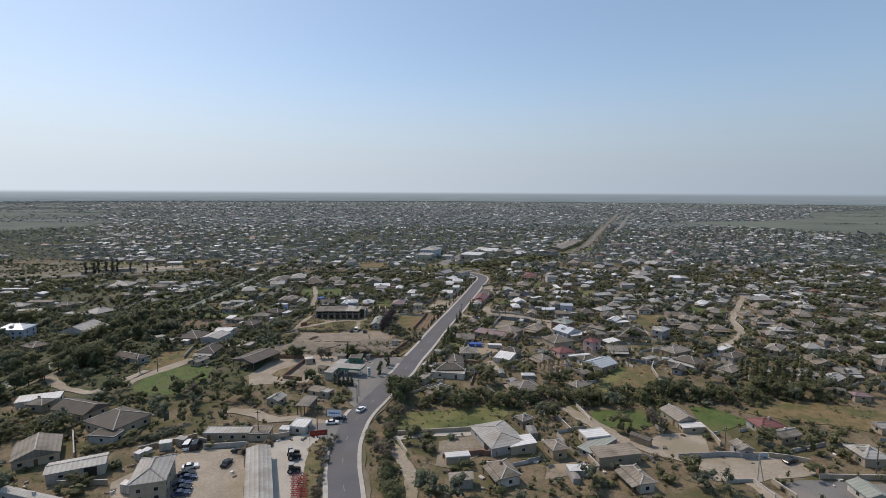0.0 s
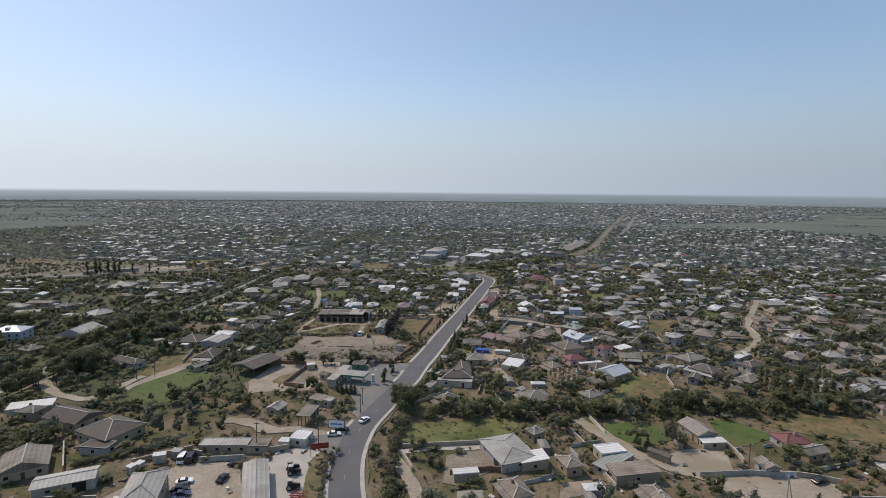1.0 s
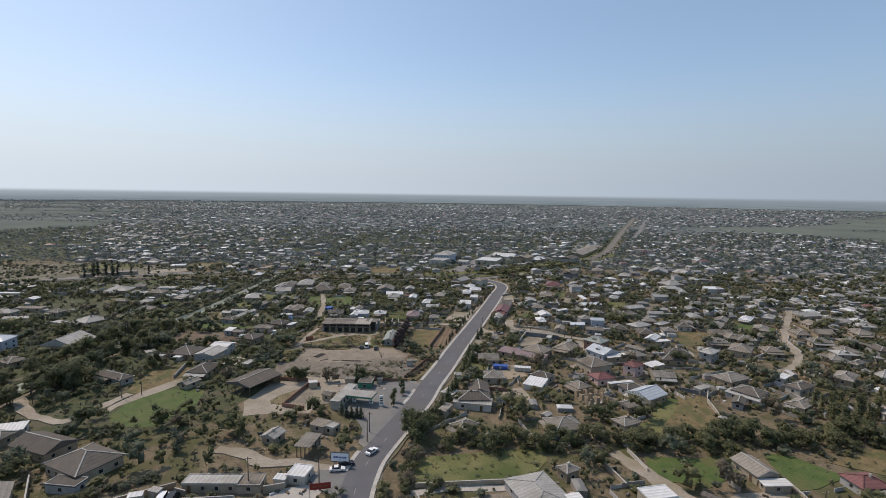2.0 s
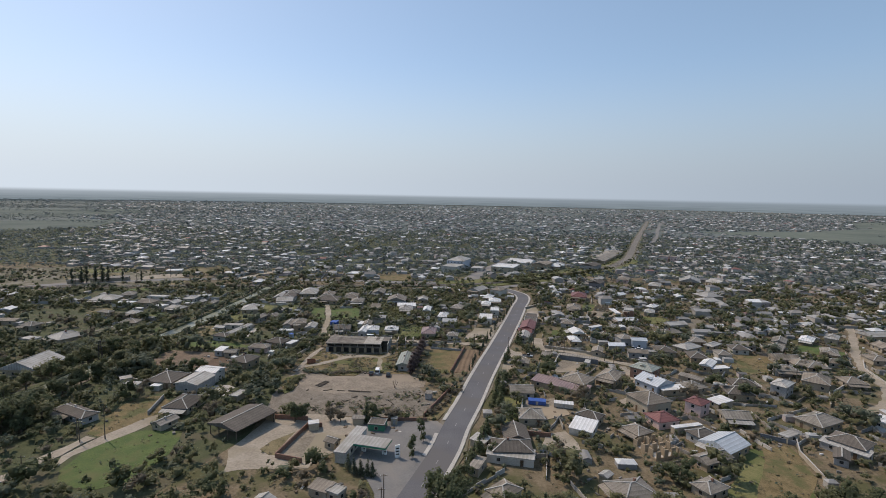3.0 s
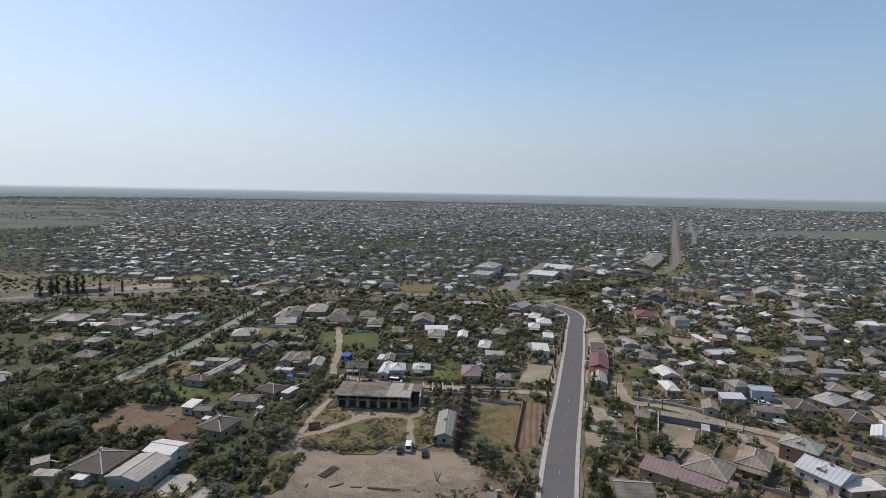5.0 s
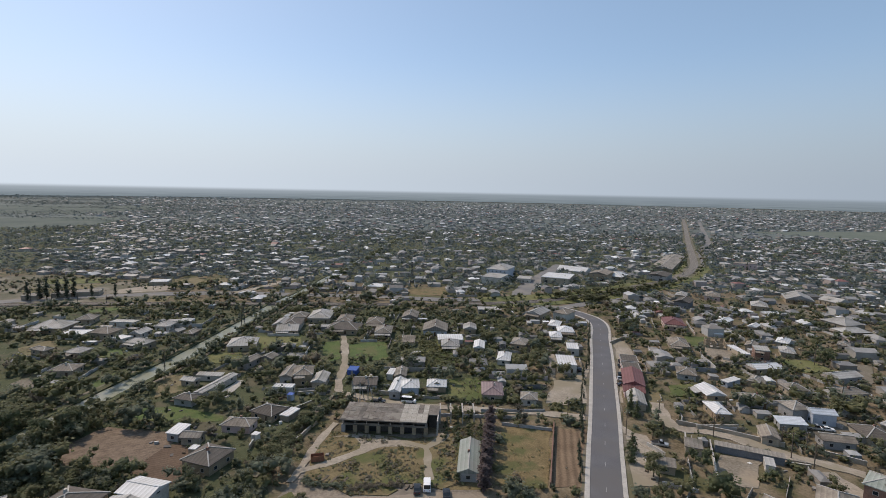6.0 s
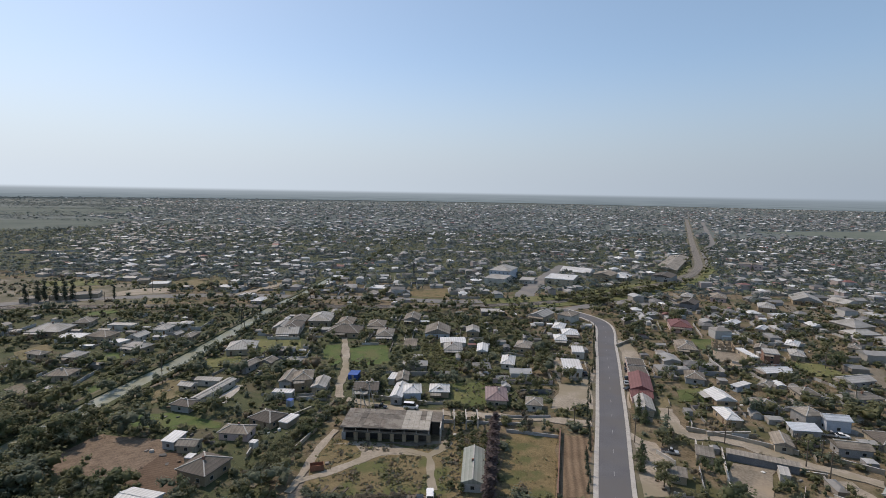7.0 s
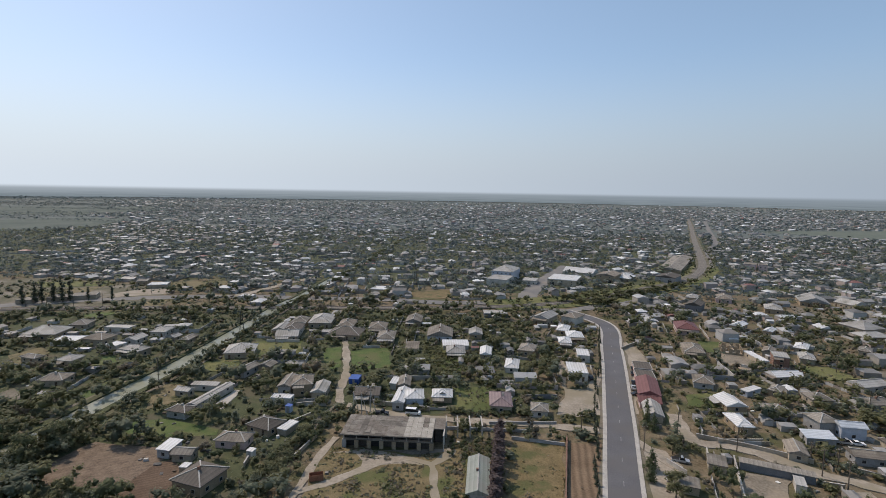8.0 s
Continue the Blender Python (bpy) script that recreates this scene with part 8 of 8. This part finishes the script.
near_houses = settle(150, 540, 16.5, east, "small houses and sheds with grey, pale and white roofs", "town_houses")
mid_houses = settle(540, 1150, 18.5, north, "densely built small houses with grey and white roofs", "town_houses", 1.0)
far_houses = settle(1150, 2300, 30.0, north, "distant small houses with grey and white roofs", "far_houses", 1.15)
last_houses = settle(2300, 4200, 52.0, north, "very distant houses, pale specks among trees", "far_houses", 1.5)

# small sheds, coops and lean-tos in the yards, past counting
BOX = np.array(TAKEN)
q = scatter(128, 530, 8.5)
q = q[clear(q, 1.6)]
q = q[(q[:, 0] > -4) | (q[:, 1] > 330)]
q = q[rng.random(len(q)) < np.where(q[:, 0] < -95, 0.10, np.where(q[:, 1] < 240, 0.14, 0.30) + 0.12 * tone(q, 50, 1))]
k = len(q)
v, f, m = town(q, 0.12 + 0.5 * tone(q, 260, 4) + rng.choice((0.0, 1.57), k), rng.uniform(2.4, 6.5, k), rng.uniform(2.0, 3.8, k), rng.uniform(1.5, 2.0, k), rng.uniform(0.35, 0.75, k))
me = bpy.data.meshes.new("yard_sheds")
me.from_pydata(v.tolist(), [], f)
me.materials.append(far_roof)
me.materials.append(far_wall)
me.polygons.foreach_set("material_index", m)
me.update()
tagged(new("yard_sheds", me), "small sheds and coops with grey and tan roofs", "sheds", kind="stuff")

# yard walls between the plots, past counting
def yard_walls(q, name):
    s = Shape()
    n = len(q)
    turn = 0.12 + 0.5 * tone(q, 260, 4)
    for i in range(n):
        if rng.random() < 0.35:
            continue
        c, sn = math.cos(turn[i]), math.sin(turn[i])
        x, y = q[i]
        a, b = 10.5 + 2 * rng.random(), 9 + 2 * rng.random()
        t = 1.5 + 0.7 * rng.random()
        pts = [(x + u * c - v * sn, y + u * sn + v * c) for u, v in ((-a, -b), (a, -b), (a, b))]
        for p0, p1 in zip(pts, pts[1:]):
            mid = np.array([((p0[0] + p1[0]) / 2, (p0[1] + p1[1]) / 2), p0, p1])
            if clear(mid, 0.4).all():
                s.beam((*p0, t / 2), (*p1, t / 2), 0.25, t)
    me = s.mesh(name, far_wall)
    tagged(new(name, me), "low rendered and block walls between the yards", "walls", kind="stuff")


def yard_fences(name):
    """Fences and low walls round the plots of the larger houses."""
    s = Shape()
    for x, y, hw, hd, c, sn in TAKEN:
        if y > 480 or y < 150 or hw < 3 or (x < -5 and y < 345):
            continue
        for corner in ((1, 1, 1, -1), (1, -1, -1, -1), (-1, -1, -1, 1)):
            if rng.random() < 0.42:
                continue
            a, b = hw + rng.uniform(2.5, 6), hd + rng.uniform(2.5, 6)
            ends = [(x + corner[i] * a * c - corner[i + 1] * b * sn, y + corner[i] * a * sn + corner[i + 1] * b * c) for i in (0, 2)]
            n = 5
            for k in range(n):
                p0, p1 = [(ends[0][0] + (ends[1][0] - ends[0][0]) * u / n, ends[0][1] + (ends[1][1] - ends[0][1]) * u / n) for u in (k, k + 1)]
                t = rng.uniform(0.9, 1.5)
                if clear(np.array([p0, p1]), 0.25).all():
                    s.beam((*p0, t / 2), (*p1, t / 2), 0.16, t)
    tagged(new(name, s.mesh(name, far_wall)), "board fences and low walls round the yards", "fences", kind="stuff")


yard_fences("yard_fences")
yard_walls(near_houses, "yard_walls")
yard_walls(mid_houses[mid_houses[:, 1] < 800], "yard_walls")

# ---- trees of the far quarters and the farm land ----
BOX = np.zeros((0, 6))


def spread(y0, y1, step, chance, templates, size, name, label, leaves):
    q = scatter(y0, y1, step)
    q = q[clear(q, 1.0)]
    q = q[rng.random(len(q)) < chance(q)]
    hh = rng.gamma(9.0, size / 9, len(q))
    k = rng.choice(3, len(q), p=(0.6, 0.25, 0.15))
    forest(name, q, hh, k, templates, rng.uniform(0.9, 1.5, len(q)), label, leaves)


mid_t = [leaf_cloud(11, [(0, 0, 0.45, 0.44, 0.42)], 0.20, 0.9, 0) for _ in range(6)]
far_t = [leaf_cloud(6, [(0, 0, 0.40, 0.62, 0.34)], 0.34, 1.2, 0) for _ in range(5)]
spread(540, 1150, 6.5, lambda q: 0.66 + 0.20 * tone(q, 70, 1), mid_t, 4.4, "town_trees", "green trees between the houses, haze painted into their leaves", [LEAVES["far"], LEAVES["grey"], LEAVES["far"]])
spread(1150, 2300, 14.0, lambda q: 0.58 + 0.22 * tone(q, 140, 2), far_t, 4.6, "far_trees", "distant green trees, haze painted into their leaves", [LEAVES["distant"], LEAVES["far"], LEAVES["distant"]])
spread(2300, 4420, 31.0, lambda q: (0.62 + 0.25 * tone(q, 300, 3)) * np.clip((4420 - q[:, 1]) / 1500, 0, 1) ** 1.4, far_t, 6.0, "far_trees", "very distant trees and hedges, haze painted into their leaves", [LEAVES["distant"]] * 3)

# hedgerows between the far fields
hedge = []
for _ in range(46):
    y = rng.uniform(1150, 3700)
    side = rng.choice((-1, 1), p=(0.62, 0.38))
    x0 = side * y * rng.uniform(0.45, 0.95)
    along = np.arange(0, rng.uniform(160, 300) + 0.16 * y, 8.0)
    hedge.append(np.stack([x0 + along, y + along * rng.uniform(-0.12, 0.12) + rng.normal(scale=2.0, size=len(along))], 1))
q = np.concatenate(hedge)
forest("hedgerows", q, rng.gamma(9.0, 0.62, len(q)), np.zeros(len(q), int), far_t, rng.uniform(0.8, 1.3, len(q)), "distant hedgerows between the fields, haze painted into their leaves", [LEAVES["distant"]])

# ---- the hazy edge of the plain: a glowing ring with painted haze ----
BACK_R, BACK_H = 4570.0, 1250.0
m = bpy.data.materials.new("distance")
m.use_nodes = True
nt = m.node_tree
nt.nodes.remove(nt.nodes["Principled BSDF"])
em = nt.nodes.new("ShaderNodeEmission")
geo = nt.nodes.new("ShaderNodeNewGeometry")
sep = nt.nodes.new("ShaderNodeSeparateXYZ")
nt.links.new(geo.outputs["Position"], sep.inputs[0])


def ranged(source, a, b, c=0.0, d=1.0, kind="LINEAR"):
    r = nt.nodes.new("ShaderNodeMapRange")
    r.interpolation_type = kind
    for key, value in (("From Min", a), ("From Max", b), ("To Min", c), ("To Max", d)):
        r.inputs[key].default_value = value
    nt.links.new(source, r.inputs["Value"])
    return r.outputs[0]


def mixed_colour(factor, a, b):
    x = nt.nodes.new("ShaderNodeMix")
    x.data_type = "RGBA"
    nt.links.new(factor, x.inputs["Factor"])
    for key, value in (("A", a), ("B", b)):
        if isinstance(value, tuple):
            x.inputs[key].default_value = rgb(value)
        else:
            nt.links.new(value, x.inputs[key])
    return x.outputs["Result"]


# fields and woods of the last few kilometres: streaks along the plain
streak = nt.nodes.new("ShaderNodeTexNoise")
streak.inputs["Scale"].default_value, streak.inputs["Detail"].default_value = 1.0, 5.0
flat = nt.nodes.new("ShaderNodeVectorMath")
flat.operation = "MULTIPLY"
flat.inputs[1].default_value = (0.0042, 0.0042, 0.17)
nt.links.new(geo.outputs["Position"], flat.inputs[0])
nt.links.new(flat.outputs[0], streak.inputs["Vector"])
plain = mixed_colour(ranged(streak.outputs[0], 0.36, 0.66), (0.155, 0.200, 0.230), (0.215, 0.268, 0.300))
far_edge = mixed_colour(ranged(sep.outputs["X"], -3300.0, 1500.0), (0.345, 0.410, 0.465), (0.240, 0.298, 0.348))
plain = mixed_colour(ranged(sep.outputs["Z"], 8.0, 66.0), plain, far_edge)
# the air above it: a painted glow, pale towards the sun, duller away from it
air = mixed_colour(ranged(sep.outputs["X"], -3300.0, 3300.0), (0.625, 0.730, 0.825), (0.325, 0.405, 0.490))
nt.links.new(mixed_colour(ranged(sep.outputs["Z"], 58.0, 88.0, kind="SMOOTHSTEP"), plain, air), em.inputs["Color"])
clear_air = nt.nodes.new("ShaderNodeBsdfTransparent")
blend = nt.nodes.new("ShaderNodeMixShader")
nt.links.new(ranged(sep.outputs["Z"], 90.0, BACK_H, kind="SMOOTHSTEP"), blend.inputs[0])
nt.links.new(em.outputs[0], blend.inputs[1])
nt.links.new(clear_air.outputs[0], blend.inputs[2])
nt.links.new(blend.outputs[0], nt.nodes["Material Output"].inputs["Surface"])
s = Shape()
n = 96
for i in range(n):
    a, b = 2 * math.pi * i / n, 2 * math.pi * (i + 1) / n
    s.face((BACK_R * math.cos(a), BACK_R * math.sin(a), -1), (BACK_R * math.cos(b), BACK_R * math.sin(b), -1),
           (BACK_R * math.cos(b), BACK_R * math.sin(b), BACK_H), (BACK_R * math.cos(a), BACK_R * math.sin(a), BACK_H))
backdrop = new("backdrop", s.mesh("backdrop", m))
tagged(backdrop, "glowing backdrop painted as the hazy grey-blue far edge of the plain", "backdrop", kind="structure")

# ---- weeds, tufts and yard clutter, past counting ----
BOX = np.array(TAKEN)
bare = [k for k, m in enumerate(PLOT_MATS) if m in ("sand", "concrete", "asphalt2", "plough", "ploughdark", "dirt", "yardsoil", "dust", "stubble", "grass")]
KEPT, PLOTS = PLOTS, [PLOTS[k] for k in bare]
q = scatter(112, 380, 2.0)
q = q[clear(q, 0.2)]
q = q[rng.random(len(q)) < 0.36 + 0.22 * tone(q, 22, 2)]
tuft = [leaf_cloud(7, [(0, 0, 0.3, 0.55, 0.4)], 0.22, 1.4, 0) for _ in range(6)]
forest("weeds", q, rng.gamma(6.0, 0.11, len(q)), rng.choice(4, len(q), p=(0.34, 0.16, 0.28, 0.22)), tuft, rng.uniform(0.9, 1.7, len(q)), "tufts of dry and green weeds",
       [LEAVES["olive"], LEAVES["grey"], LEAVES["brown"], LEAVES["light"]])
# sparse scrub on the bare yards
PLOTS = []
q = scatter(112, 360, 5.0)
q = q[clear(q, 0.2)]
q = q[rng.random(len(q)) < 0.10]
forest("yard_scrub", q, rng.gamma(6.0, 0.10, len(q)), rng.choice(2, len(q)), tuft, rng.uniform(0.8, 1.4, len(q)), "sparse dry scrub on the bare yards", [LEAVES["brown"], LEAVES["grey"]])
# crates, boards and heaps beside the buildings
junk = mixed("yard_junk", [(0.0, (0.16, 0.12, 0.085)), (0.4, (0.24, 0.22, 0.2)), (0.7, (0.13, 0.125, 0.12)), (0.86, (0.50, 0.48, 0.45)), (0.95, (0.72, 0.72, 0.70))], 0.9)
s = Shape()
for x, y, hw, hd, c, sn in TAKEN:
    if y > 520 or rng.random() < 0.2:
        continue
    for _ in range(rng.integers(4, 10)):
        a = rng.uniform(0, 2 * math.pi)
        u, v = (hw + rng.uniform(0.8, 5)) * math.cos(a), (hd + rng.uniform(0.8, 5)) * math.sin(a)
        px, py = x + u * c - v * sn, y + u * sn + v * c
        if not clear(np.array([(px, py)]), 0.9).all():
            continue
        w, d, h = rng.uniform(0.2, 0.9), rng.uniform(0.2, 0.6), rng.uniform(0.2, 0.8)
        t = rng.uniform(0, 3.1)
        ring = [(px + i * math.cos(t) - j * math.sin(t), py + i * math.sin(t) + j * math.cos(t)) for i, j in ((-w, -d), (w, -d), (w * 0.9, d), (-w, d * 0.9))]
        s.solid([(*p0, 0) for p0 in ring], [(*p0, h * rng.uniform(0.8, 1.1)) for p0 in ring])
tagged(new("yard_clutter", s.mesh("yard_clutter", junk)), "crates, boards and rubble heaps in the yards", "clutter", kind="stuff")
PLOTS = KEPT
